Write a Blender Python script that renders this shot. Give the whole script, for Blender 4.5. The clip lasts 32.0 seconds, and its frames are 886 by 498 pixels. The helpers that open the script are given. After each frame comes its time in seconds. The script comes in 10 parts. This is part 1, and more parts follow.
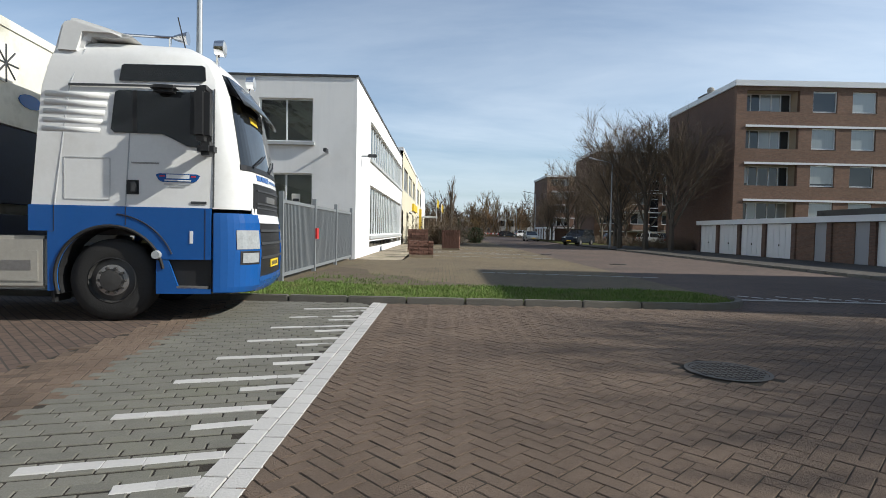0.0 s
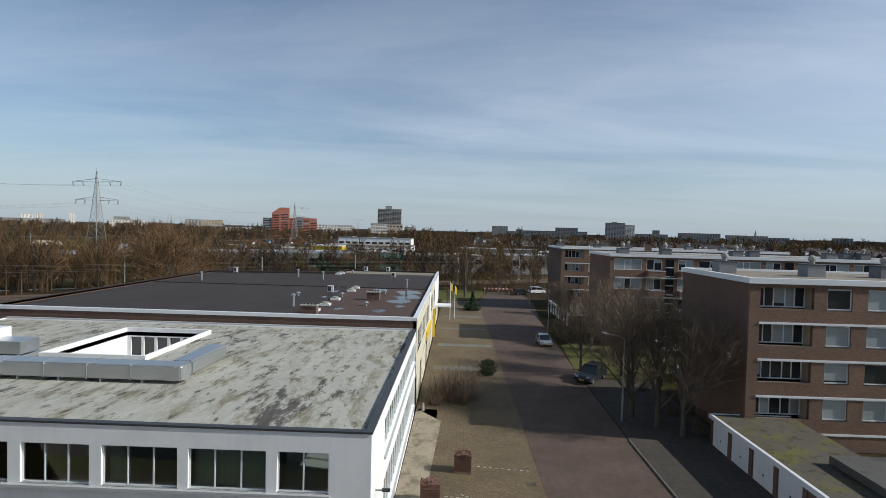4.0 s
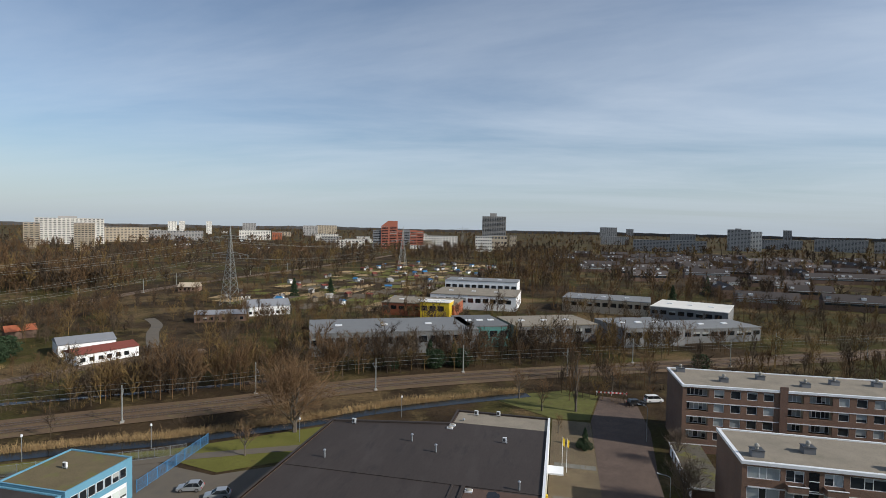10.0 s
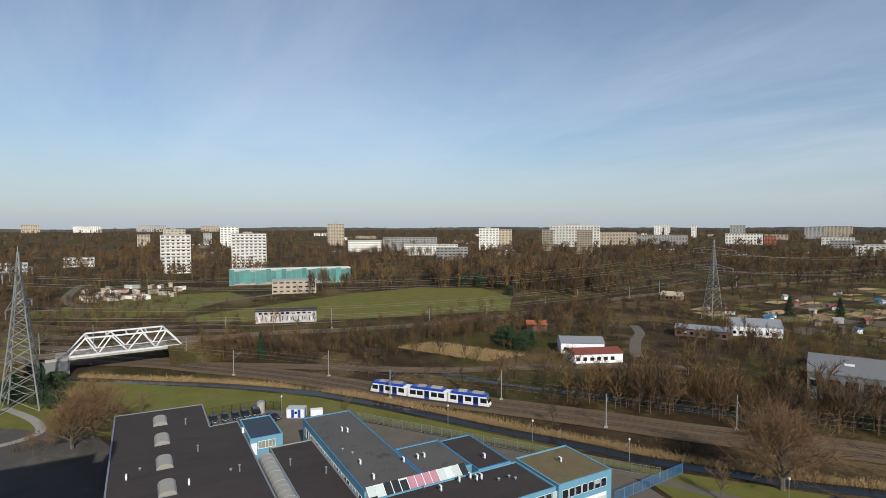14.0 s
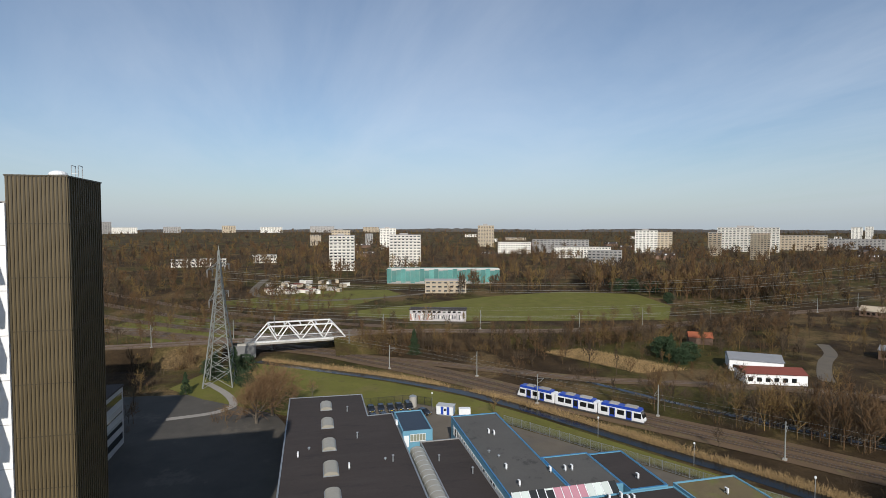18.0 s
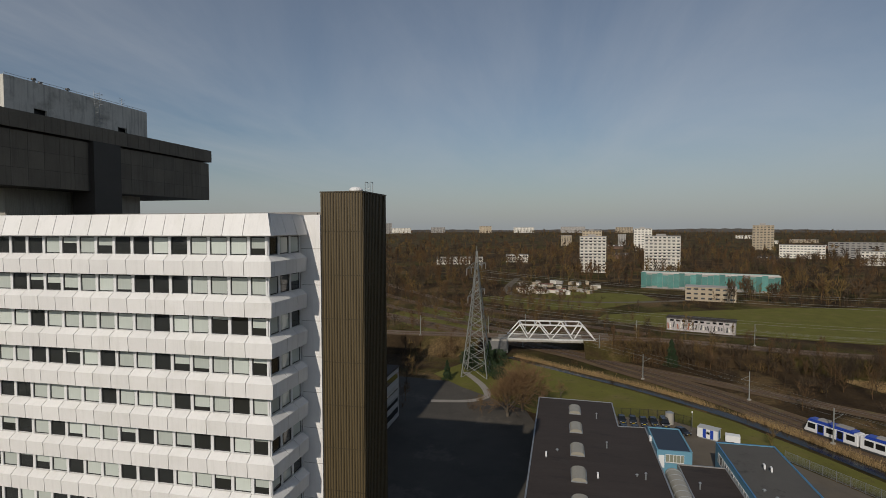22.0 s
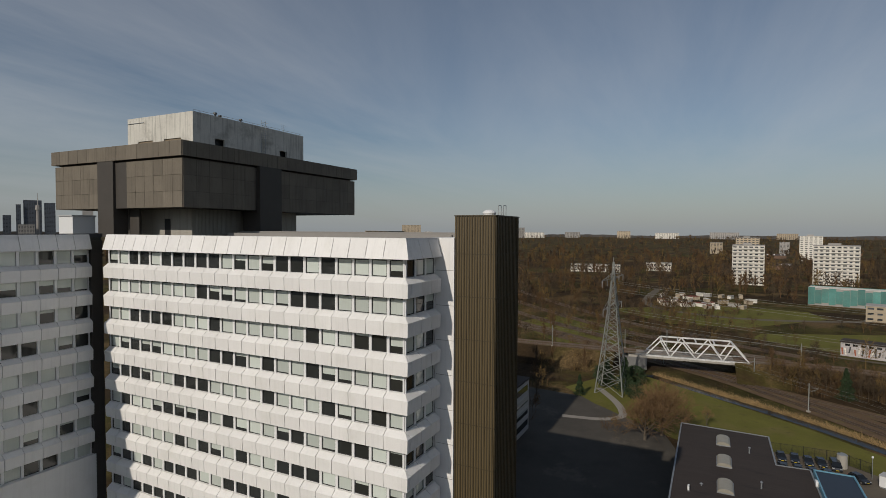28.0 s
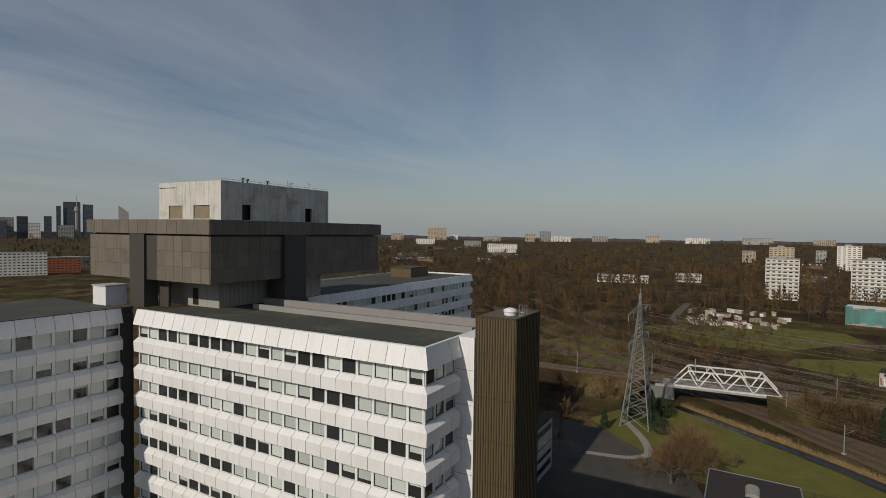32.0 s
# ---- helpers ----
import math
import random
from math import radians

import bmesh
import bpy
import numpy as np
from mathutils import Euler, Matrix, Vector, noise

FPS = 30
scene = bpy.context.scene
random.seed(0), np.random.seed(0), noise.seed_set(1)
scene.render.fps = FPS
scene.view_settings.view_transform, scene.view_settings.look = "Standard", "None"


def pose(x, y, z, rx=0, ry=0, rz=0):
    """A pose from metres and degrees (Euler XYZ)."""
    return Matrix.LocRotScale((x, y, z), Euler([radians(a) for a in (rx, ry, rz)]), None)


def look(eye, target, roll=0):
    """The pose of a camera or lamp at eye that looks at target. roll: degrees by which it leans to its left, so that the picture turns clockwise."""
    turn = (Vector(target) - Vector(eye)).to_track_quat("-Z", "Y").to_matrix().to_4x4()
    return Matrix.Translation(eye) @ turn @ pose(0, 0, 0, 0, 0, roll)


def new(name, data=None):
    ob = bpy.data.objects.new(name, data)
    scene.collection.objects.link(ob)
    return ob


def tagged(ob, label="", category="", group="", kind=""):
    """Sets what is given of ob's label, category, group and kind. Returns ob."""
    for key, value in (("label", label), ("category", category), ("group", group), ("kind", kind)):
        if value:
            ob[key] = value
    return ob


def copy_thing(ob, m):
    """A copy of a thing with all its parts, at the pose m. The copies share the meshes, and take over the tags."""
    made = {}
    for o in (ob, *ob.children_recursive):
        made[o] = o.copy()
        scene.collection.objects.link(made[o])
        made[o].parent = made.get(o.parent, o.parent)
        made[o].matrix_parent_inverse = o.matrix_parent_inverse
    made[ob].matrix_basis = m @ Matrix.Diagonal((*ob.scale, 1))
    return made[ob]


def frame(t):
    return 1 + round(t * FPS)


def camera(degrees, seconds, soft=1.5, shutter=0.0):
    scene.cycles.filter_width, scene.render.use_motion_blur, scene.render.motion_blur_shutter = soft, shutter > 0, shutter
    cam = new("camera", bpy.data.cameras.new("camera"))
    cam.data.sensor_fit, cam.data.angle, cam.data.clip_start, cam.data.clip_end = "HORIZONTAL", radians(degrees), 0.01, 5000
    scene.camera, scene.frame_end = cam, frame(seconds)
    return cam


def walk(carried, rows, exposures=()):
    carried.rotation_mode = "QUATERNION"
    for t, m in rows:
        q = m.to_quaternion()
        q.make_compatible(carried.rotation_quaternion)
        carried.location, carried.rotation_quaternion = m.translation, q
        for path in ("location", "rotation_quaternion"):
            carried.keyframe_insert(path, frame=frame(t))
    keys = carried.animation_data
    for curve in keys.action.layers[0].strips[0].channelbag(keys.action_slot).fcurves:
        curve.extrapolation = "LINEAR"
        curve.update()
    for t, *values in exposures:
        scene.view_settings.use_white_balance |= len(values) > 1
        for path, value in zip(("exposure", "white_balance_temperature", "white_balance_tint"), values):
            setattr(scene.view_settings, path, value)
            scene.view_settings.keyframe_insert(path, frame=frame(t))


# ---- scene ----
cam = camera(78.6, 32.0, soft=0.5)
# seconds, x, y, z, yaw, pitch, roll
ROWS = [
    (0.0, 0.0, 0.0, 1.25, 0.0, -1.92, -1.2),
    (0.5, -0.0, 0.01, 2.23, 0.47, -1.87, -1.14),
    (1.0, 0.01, 0.06, 4.12, 0.71, -1.73, -1.01),
    (1.5, -0.05, 0.15, 6.26, 0.81, -1.75, -1.07),
    (2.0, -0.08, 0.19, 8.45, 0.86, -1.8, -1.17),
    (2.5, -0.12, 0.1, 10.45, 1.27, -1.73, -1.2),
    (3.0, -0.13, -0.03, 12.33, 1.39, -1.71, -1.29),
    (3.5, -0.17, -0.12, 14.14, 1.44, -1.74, -1.41),
    (4.0, -0.25, -0.13, 15.94, 1.52, -1.8, -1.5),
    (4.5, -0.38, -0.01, 17.84, 1.56, -1.84, -1.48),
    (6.5, -0.87, 0.56, 26.85, 1.86, -1.86, -1.46),
    (7.0, -0.9, 0.61, 29.47, 1.96, -2.0, -1.25),
    (7.5, -0.93, 0.69, 31.84, 2.09, -2.0, -1.26),
    (8.0, -0.84, 0.8, 34.17, 2.23, -1.98, -1.28),
    (8.5, -0.81, 0.78, 36.45, 2.35, -1.96, -1.31),
    (9.0, -0.72, 0.9, 38.7, 2.51, -1.92, -1.35),
    (9.5, -0.74, 0.97, 41.19, 2.72, -1.99, -1.26),
    (9.7, -1.32, 0.92, 42.17, 4.15, -2.1, -1.26),
    (9.9, -1.89, 0.86, 43.15, 7.6, -2.24, -1.18),
    (10.0, -2.18, 0.83, 43.64, 12.5, -2.35, -1.11),
    (10.1, -2.36, 0.93, 44.08, 19.0, -2.56, -0.89),
    (10.3, -2.74, 1.13, 44.96, 37.99, -2.86, -0.19),
    (10.5, -3.12, 1.33, 45.84, 54.27, -2.95, 0.36),
    (10.7, -2.88, 1.95, 46.55, 60.27, -2.89, 0.58),
    (11.0, -2.53, 2.88, 47.63, 62.34, -2.93, 0.64),
    (11.5, -2.46, 3.08, 48.28, 60.07, -2.89, 0.43),
    (12.0, -2.48, 2.93, 48.44, 59.4, -2.83, 0.32),
    (12.5, -2.39, 2.76, 48.46, 59.61, -2.78, 0.23),
    (13.0, -2.25, 2.56, 48.47, 59.95, -2.71, 0.13),
    (13.5, -2.1, 2.41, 48.5, 60.31, -2.65, 0.1),
    (15.5, -1.84, 2.41, 48.69, 64.08, -2.52, 0.0),
    (16.0, -1.92, 2.36, 48.72, 66.67, -2.5, -0.01),
    (16.5, -2.2, 2.47, 48.68, 70.74, -2.5, 0.05),
    (17.0, -2.17, 2.53, 48.79, 74.54, -2.49, 0.09),
    (17.5, -2.22, 2.61, 48.92, 75.64, -2.47, 0.05),
    (18.0, -2.24, 2.57, 49.08, 76.46, -2.44, -0.03),
    (18.5, -2.36, 2.57, 49.22, 78.91, -2.45, -0.02),
    (19.0, -2.4, 2.55, 49.39, 83.45, -2.45, 0.03),
    (19.5, -2.4, 2.53, 49.43, 85.71, -2.43, 0.06),
    (20.0, -2.42, 2.42, 49.51, 89.33, -2.44, 0.11),
    (20.5, -2.48, 2.35, 49.52, 93.98, -2.44, 0.22),
    (21.0, -2.45, 2.36, 49.55, 98.58, -2.4, 0.29),
    (21.5, -2.42, 2.4, 49.59, 101.17, -2.4, 0.23),
    (22.0, -2.42, 2.38, 49.6, 102.52, -2.39, 0.15),
    (22.5, -2.4, 2.37, 49.61, 103.36, -2.37, 0.11),
    (23.0, -2.36, 2.4, 49.59, 103.98, -2.37, 0.05),
    (23.5, -2.35, 2.42, 49.52, 104.79, -2.29, 0.04),
    (24.0, -2.35, 2.47, 49.38, 107.88, -2.24, 0.04),
    (24.5, -2.36, 2.53, 49.29, 108.97, -2.19, -0.04),
    (25.0, -2.36, 2.57, 49.17, 109.65, -2.12, -0.11),
    (25.5, -2.37, 2.56, 49.12, 110.16, -2.11, -0.11),
    (27.5, -2.31, 2.38, 50.13, 115.72, -2.0, -0.27),
    (28.0, -2.28, 2.44, 51.28, 116.5, -1.99, -0.3),
    (28.5, -2.37, 2.51, 52.45, 117.0, -1.98, -0.38),
    (29.0, -2.49, 2.63, 53.63, 117.43, -1.93, -0.47),
    (29.5, -2.63, 2.69, 54.77, 117.79, -1.91, -0.52),
    (30.0, -2.72, 2.74, 55.8, 118.11, -1.88, -0.53),
    (30.5, -2.75, 2.77, 56.67, 118.37, -1.86, -0.61),
    (31.0, -2.73, 2.74, 57.69, 118.66, -1.83, -0.66),
    (31.5, -2.69, 2.7, 58.77, 118.94, -1.83, -0.68),
    (32.0, -2.66, 2.65, 59.89, 119.22, -1.81, -0.72),
]
EXPOSURES = [(0.0, 0.30, 6250, 7), (1.0, 0.28, 6250, 8), (2.0, -0.02, 6220, 8), (4.0, -0.14, 6150, 8), (9.0, -0.04, 6220, 9), (11.0, -0.08, 6350, 10), (16.0, -0.08, 6300, 10), (19.0, -0.16, 6400, 10), (20.0, -0.42, 6550, 10), (21.0, -0.74, 6750, 11), (23.0, -0.88, 6850, 11), (32.0, -0.88, 6850, 11)]
walk(cam, [(t, pose(x, y, z, 90 + pitch, roll, yaw)) for t, x, y, z, yaw, pitch, roll in ROWS], EXPOSURES)

# ---- world and sun ----
SUN_DIR = Vector((0.985, -0.155, 0.0)).normalized()
SUN_ELEV = radians(32.0)
world = bpy.data.worlds.new("sky")
scene.world = world
world.use_nodes = True
wn, wl = world.node_tree.nodes, world.node_tree.links
wn.clear()
w_out = wn.new("ShaderNodeOutputWorld")
w_bg = wn.new("ShaderNodeBackground")
w_sky = wn.new("ShaderNodeTexSky")
w_sky.sky_type = "NISHITA"
w_sky.sun_disc = False
w_sky.sun_elevation = SUN_ELEV
w_sky.sun_rotation = math.atan2(SUN_DIR.x, SUN_DIR.y)
w_sky.altitude = 0
w_sky.air_density, w_sky.dust_density, w_sky.ozone_density = 1.0, 0.3, 2.6
w_bg.inputs["Strength"].default_value = 0.099
# thin cirrus: noise on the plane of the cloud layer
w_tc = wn.new("ShaderNodeTexCoord")
w_sep = wn.new("ShaderNodeSeparateXYZ")
wl.new(w_tc.outputs["Generated"], w_sep.inputs[0])


def wmath(op, a, b=None, c=None):
    n = wn.new("ShaderNodeMath")
    n.operation = op
    for i, v in enumerate((a, b, c)):
        if v is None:
            continue
        if isinstance(v, (int, float)):
            n.inputs[i].default_value = v
        else:
            wl.new(v, n.inputs[i])
    return n.outputs[0]


w_h = wmath("ADD", wmath("MAXIMUM", w_sep.outputs[2], 0.0), 0.09)
w_comb = wn.new("ShaderNodeCombineXYZ")
wl.new(wmath("DIVIDE", w_sep.outputs[0], w_h), w_comb.inputs[0])
wl.new(wmath("DIVIDE", w_sep.outputs[1], w_h), w_comb.inputs[1])
w_map = wn.new("ShaderNodeMapping")
w_map.inputs["Rotation"].default_value = (0, 0, radians(14))
w_map.inputs["Scale"].default_value = (0.22, 0.60, 1)
wl.new(w_comb.outputs[0], w_map.inputs[0])
w_n = wn.new("ShaderNodeTexNoise")
w_n.inputs["Scale"].default_value = 0.95
w_n.inputs["Detail"].default_value = 8
w_n.inputs["Roughness"].default_value = 0.6
w_n.inputs["Distortion"].default_value = 0.5
wl.new(w_map.outputs[0], w_n.inputs["Vector"])
w_ramp = wn.new("ShaderNodeMapRange")
w_ramp.inputs["From Min"].default_value = 0.28
w_ramp.inputs["From Max"].default_value = 0.88
wl.new(w_n.outputs["Fac"], w_ramp.inputs["Value"])
w_mix = wn.new("ShaderNodeMix")
w_mix.data_type = "RGBA"
w_mix.inputs[7].default_value = (8.6, 9.1, 9.7, 1)
# thin cloud scatters more light towards the sun's side
w_side = wmath("ADD", 0.78, wmath("MULTIPLY", wmath("ADD", wmath("MULTIPLY", w_sep.outputs[0], SUN_DIR.x), wmath("MULTIPLY", w_sep.outputs[1], SUN_DIR.y)), 0.28))
# the veil looks denser low down, where the line of sight runs through more of it
w_path = wmath("MINIMUM", wmath("DIVIDE", 0.36, w_h), 1.0)
wl.new(wmath("MULTIPLY", wmath("MULTIPLY", w_ramp.outputs[0], w_side), w_path), w_mix.inputs[0])
wl.new(w_sky.outputs[0], w_mix.inputs[6])
# pale haze low over the horizon
w_haze = wn.new("ShaderNodeMix")
w_haze.data_type = "RGBA"
w_haze.inputs[7].default_value = (4.3, 5.0, 5.7, 1)
w_low = wmath("SUBTRACT", 1.0, wmath("DIVIDE", wmath("MAXIMUM", w_sep.outputs[2], 0.0), 0.2))
wl.new(wmath("MULTIPLY", wmath("POWER", wmath("MAXIMUM", w_low, 0.0), 1.6), 0.85), w_haze.inputs[0])
wl.new(w_mix.outputs[2], w_haze.inputs[6])
wl.new(w_haze.outputs[2], w_bg.inputs["Color"])
wl.new(w_bg.outputs[0], w_out.inputs[0])

sun_data = bpy.data.lights.new("sun", "SUN")
sun_data.energy = 4.7
sun_data.angle = radians(0.55)
sun_data.color = (1.0, 0.94, 0.85)
sun = new("sun", sun_data)
sun.matrix_world = look((0, 0, 80), Vector((0, 0, 80)) - Vector((SUN_DIR.x * math.cos(SUN_ELEV), SUN_DIR.y * math.cos(SUN_ELEV), math.sin(SUN_ELEV))))

# ---- materials ----
def node(nt, kind, **inputs):
    n = nt.nodes.new(kind)
    for key, value in inputs.items():
        n.inputs[key.replace("_", " ")].default_value = value
    return n


def mixed(nt, fac, a, b, blend="MIX"):
    n = nt.nodes.new("ShaderNodeMix")
    n.data_type, n.blend_type = "RGBA", blend
    for socket, v in ((n.inputs[0], fac), (n.inputs[6], a), (n.inputs[7], b)):
        if isinstance(v, (int, float)):
            socket.default_value = v
        elif isinstance(v, tuple):
            socket.default_value = (*v[:3], 1)
        else:
            nt.links.new(v, socket)
    return n.outputs[2]


def spread(nt, value, lo, hi, a=0.0, b=1.0):
    n = node(nt, "ShaderNodeMapRange", From_Min=lo, From_Max=hi, To_Min=a, To_Max=b)
    nt.links.new(value, n.inputs["Value"])
    return n.outputs[0]


def noise_of(nt, vec, scale, detail=6, rough=0.6):
    n = node(nt, "ShaderNodeTexNoise", Scale=scale, Detail=detail, Roughness=rough)
    nt.links.new(vec, n.inputs["Vector"])
    return n.outputs["Fac"]


def surface(name, col, rough=0.8, metal=0.0, var=0.18, scale=0.6, fine=18.0, bump=0.15, stain=None, stain_amount=0.35,
            stain_scale=0.35, rand=0.0, stretch=None, spec=0.4, streak=0.0, island=0.0, blotch=None):
    """A painted, plastered or mineral surface with a coarse and a fine variation, stains and relief."""
    m = bpy.data.materials.new(name)
    m.use_nodes = True
    nt = m.node_tree
    bsdf = nt.nodes["Principled BSDF"]
    pos = nt.nodes.new("ShaderNodeNewGeometry").outputs["Position"]
    if stretch:
        mp = nt.nodes.new("ShaderNodeMapping")
        mp.inputs["Scale"].default_value = stretch
        nt.links.new(pos, mp.inputs[0])
        vec = mp.outputs[0]
    else:
        vec = pos
    coarse, grain = noise_of(nt, vec, scale), noise_of(nt, vec, fine, 4)
    dark = tuple(c * (1 - var) for c in col)
    light = tuple(min(1, c * (1 + var)) for c in col)
    c = mixed(nt, spread(nt, coarse, 0.3, 0.7), dark, light)
    c = mixed(nt, 0.55, c, mixed(nt, spread(nt, grain, 0.25, 0.75), dark, light))
    if stain:
        st = noise_of(nt, vec, stain_scale, 8, 0.65)
        f = spread(nt, st, 0.52, 0.72, 0.0, stain_amount)
        c = mixed(nt, f, c, stain)
    for colour, amount, bscale, lo, hi in blotch or ():
        bn = noise_of(nt, vec, bscale, 10, 0.72)
        c = mixed(nt, spread(nt, bn, lo, hi, 0.0, amount), c, colour)
    if streak:
        mp2 = nt.nodes.new("ShaderNodeMapping")
        mp2.inputs["Scale"].default_value = (2.2, 2.2, 0.12)
        nt.links.new(pos, mp2.inputs[0])
        c = mixed(nt, spread(nt, noise_of(nt, mp2.outputs[0], 1.4, 5), 0.5, 0.75, 0, streak), c, tuple(0.35 * v for v in col))
    if rand:
        info = nt.nodes.new("ShaderNodeObjectInfo")
        c = mixed(nt, 1.0, c, mixed(nt, info.outputs["Random"], (1 - rand,) * 3, (1 + rand * 0.6,) * 3), "MULTIPLY")
    if island:
        geo = nt.nodes.new("ShaderNodeNewGeometry")
        c = mixed(nt, 1.0, c, mixed(nt, geo.outputs["Random Per Island"], (1 - island,) * 3, (1 + island,) * 3), "MULTIPLY")
    nt.links.new(c, bsdf.inputs["Base Color"])
    bsdf.inputs["Roughness"].default_value = rough
    bsdf.inputs["Metallic"].default_value = metal
    bsdf.inputs["Specular IOR Level"].default_value = spec
    if bump:
        b = node(nt, "ShaderNodeBump", Strength=bump, Distance=0.02)
        nt.links.new(grain, b.inputs["Height"])
        nt.links.new(b.outputs[0], bsdf.inputs["Normal"])
    return m


def masonry(name, col_a, col_b, mortar, size=(0.22, 0.065), wall=True, gap=0.012, rough=0.9, turn=0.0, var=0.25, stain=None, bump=0.5, offset=0.5):
    """Bricks laid in courses, on walls or flat on the ground."""
    m = bpy.data.materials.new(name)
    m.use_nodes = True
    nt = m.node_tree
    bsdf = nt.nodes["Principled BSDF"]
    pos = nt.nodes.new("ShaderNodeNewGeometry").outputs["Position"]
    sep = nt.nodes.new("ShaderNodeSeparateXYZ")
    nt.links.new(pos, sep.inputs[0])
    comb = nt.nodes.new("ShaderNodeCombineXYZ")
    if wall:
        add = nt.nodes.new("ShaderNodeMath")
        nt.links.new(sep.outputs[0], add.inputs[0])
        nt.links.new(sep.outputs[1], add.inputs[1])
        nt.links.new(add.outputs[0], comb.inputs[0])
        nt.links.new(sep.outputs[2], comb.inputs[1])
        vec = comb.outputs[0]
    else:
        mp = nt.nodes.new("ShaderNodeMapping")
        mp.inputs["Rotation"].default_value = (0, 0, radians(turn))
        nt.links.new(pos, mp.inputs[0])
        vec = mp.outputs[0]
    br = nt.nodes.new("ShaderNodeTexBrick")
    br.offset = offset
    for key, value in (("Scale", 1.0), ("Brick Width", size[0]), ("Row Height", size[1]), ("Mortar Size", gap * 0.5), ("Bias", 0.0)):
        br.inputs[key].default_value = value
    br.inputs["Color1"].default_value = (*col_a, 1)
    br.inputs["Color2"].default_value = (*col_b, 1)
    br.inputs["Mortar"].default_value = (*mortar, 1)
    nt.links.new(vec, br.inputs["Vector"])
    c = br.outputs["Color"]
    big = noise_of(nt, pos, 0.25, 7)
    c = mixed(nt, 1.0, c, mixed(nt, spread(nt, big, 0.3, 0.7), (1 - var,) * 3, (1 + var,) * 3), "MULTIPLY")
    c = mixed(nt, 1.0, c, mixed(nt, spread(nt, noise_of(nt, pos, 9, 5), 0.3, 0.7), (0.85,) * 3, (1.15,) * 3), "MULTIPLY")
    if stain:
        c = mixed(nt, spread(nt, noise_of(nt, pos, 0.5, 8, 0.7), 0.5, 0.75, 0, 0.6), c, stain)
    nt.links.new(c, bsdf.inputs["Base Color"])
    bsdf.inputs["Roughness"].default_value = rough
    b = node(nt, "ShaderNodeBump", Strength=bump, Distance=0.01)
    inv = nt.nodes.new("ShaderNodeMath")
    inv.operation = "SUBTRACT"
    inv.inputs[0].default_value = 1
    nt.links.new(br.outputs["Fac"], inv.inputs[1])
    nt.links.new(inv.outputs[0], b.inputs["Height"])
    nt.links.new(b.outputs[0], bsdf.inputs["Normal"])
    return m


def pane_material(name, dark=(0.012, 0.015, 0.018), pale=(0.42, 0.43, 0.40), share=0.5, rough=0.06):
    """Window glass seen from outside: a dark room, or pale blinds, behind a glossy pane."""
    m = bpy.data.materials.new(name)
    m.use_nodes = True
    nt = m.node_tree
    bsdf = nt.nodes["Principled BSDF"]
    info = nt.nodes.new("ShaderNodeObjectInfo")
    pos = nt.nodes.new("ShaderNodeNewGeometry").outputs["Position"]
    st = nt.nodes.new("ShaderNodeMapping")
    st.inputs["Scale"].default_value = (6, 6, 0.3)
    nt.links.new(pos, st.inputs[0])
    folds = noise_of(nt, st.outputs[0], 2.0, 3)
    cloth = mixed(nt, folds, tuple(c * 0.7 for c in pale), pale)
    wh = nt.nodes.new("ShaderNodeTexWhiteNoise")
    wh.noise_dimensions = "1D"
    nt.links.new(info.outputs["Random"], wh.inputs["W"])
    height = nt.nodes.new("ShaderNodeSeparateXYZ")
    nt.links.new(nt.nodes.new("ShaderNodeTexCoord").outputs["Generated"], height.inputs[0])
    let_down = spread(nt, wh.outputs["Value"], 1 - share - 0.08, 1 - share + 0.16, 1.02, -0.02)
    edge = nt.nodes.new("ShaderNodeMath")
    edge.operation = "GREATER_THAN"
    nt.links.new(height.outputs[2], edge.inputs[0])
    nt.links.new(let_down, edge.inputs[1])
    f = edge.outputs[0]
    tone = mixed(nt, info.outputs["Random"], tuple(c * 0.45 for c in pale), pale)
    c = mixed(nt, f, dark, mixed(nt, 0.5, cloth, tone))
    nt.links.new(c, bsdf.inputs["Base Color"])
    bsdf.inputs["Roughness"].default_value = rough
    bsdf.inputs["Specular IOR Level"].default_value = 0.7
    return m


def clear_glass(name, tint=(0.9, 0.95, 0.95)):
    m = bpy.data.materials.new(name)
    m.use_nodes = True
    nt = m.node_tree
    out = nt.nodes["Material Output"]
    tr = nt.nodes.new("ShaderNodeBsdfTransparent")
    tr.inputs[0].default_value = (*tint, 1)
    gl = nt.nodes.new("ShaderNodeBsdfGlossy")
    gl.inputs["Roughness"].default_value = 0.02
    fr = node(nt, "ShaderNodeFresnel", IOR=1.5)
    mx = nt.nodes.new("ShaderNodeMixShader")
    nt.links.new(fr.outputs[0], mx.inputs[0])
    nt.links.new(tr.outputs[0], mx.inputs[1])
    nt.links.new(gl.outputs[0], mx.inputs[2])
    nt.links.new(mx.outputs[0], out.inputs[0])
    return m


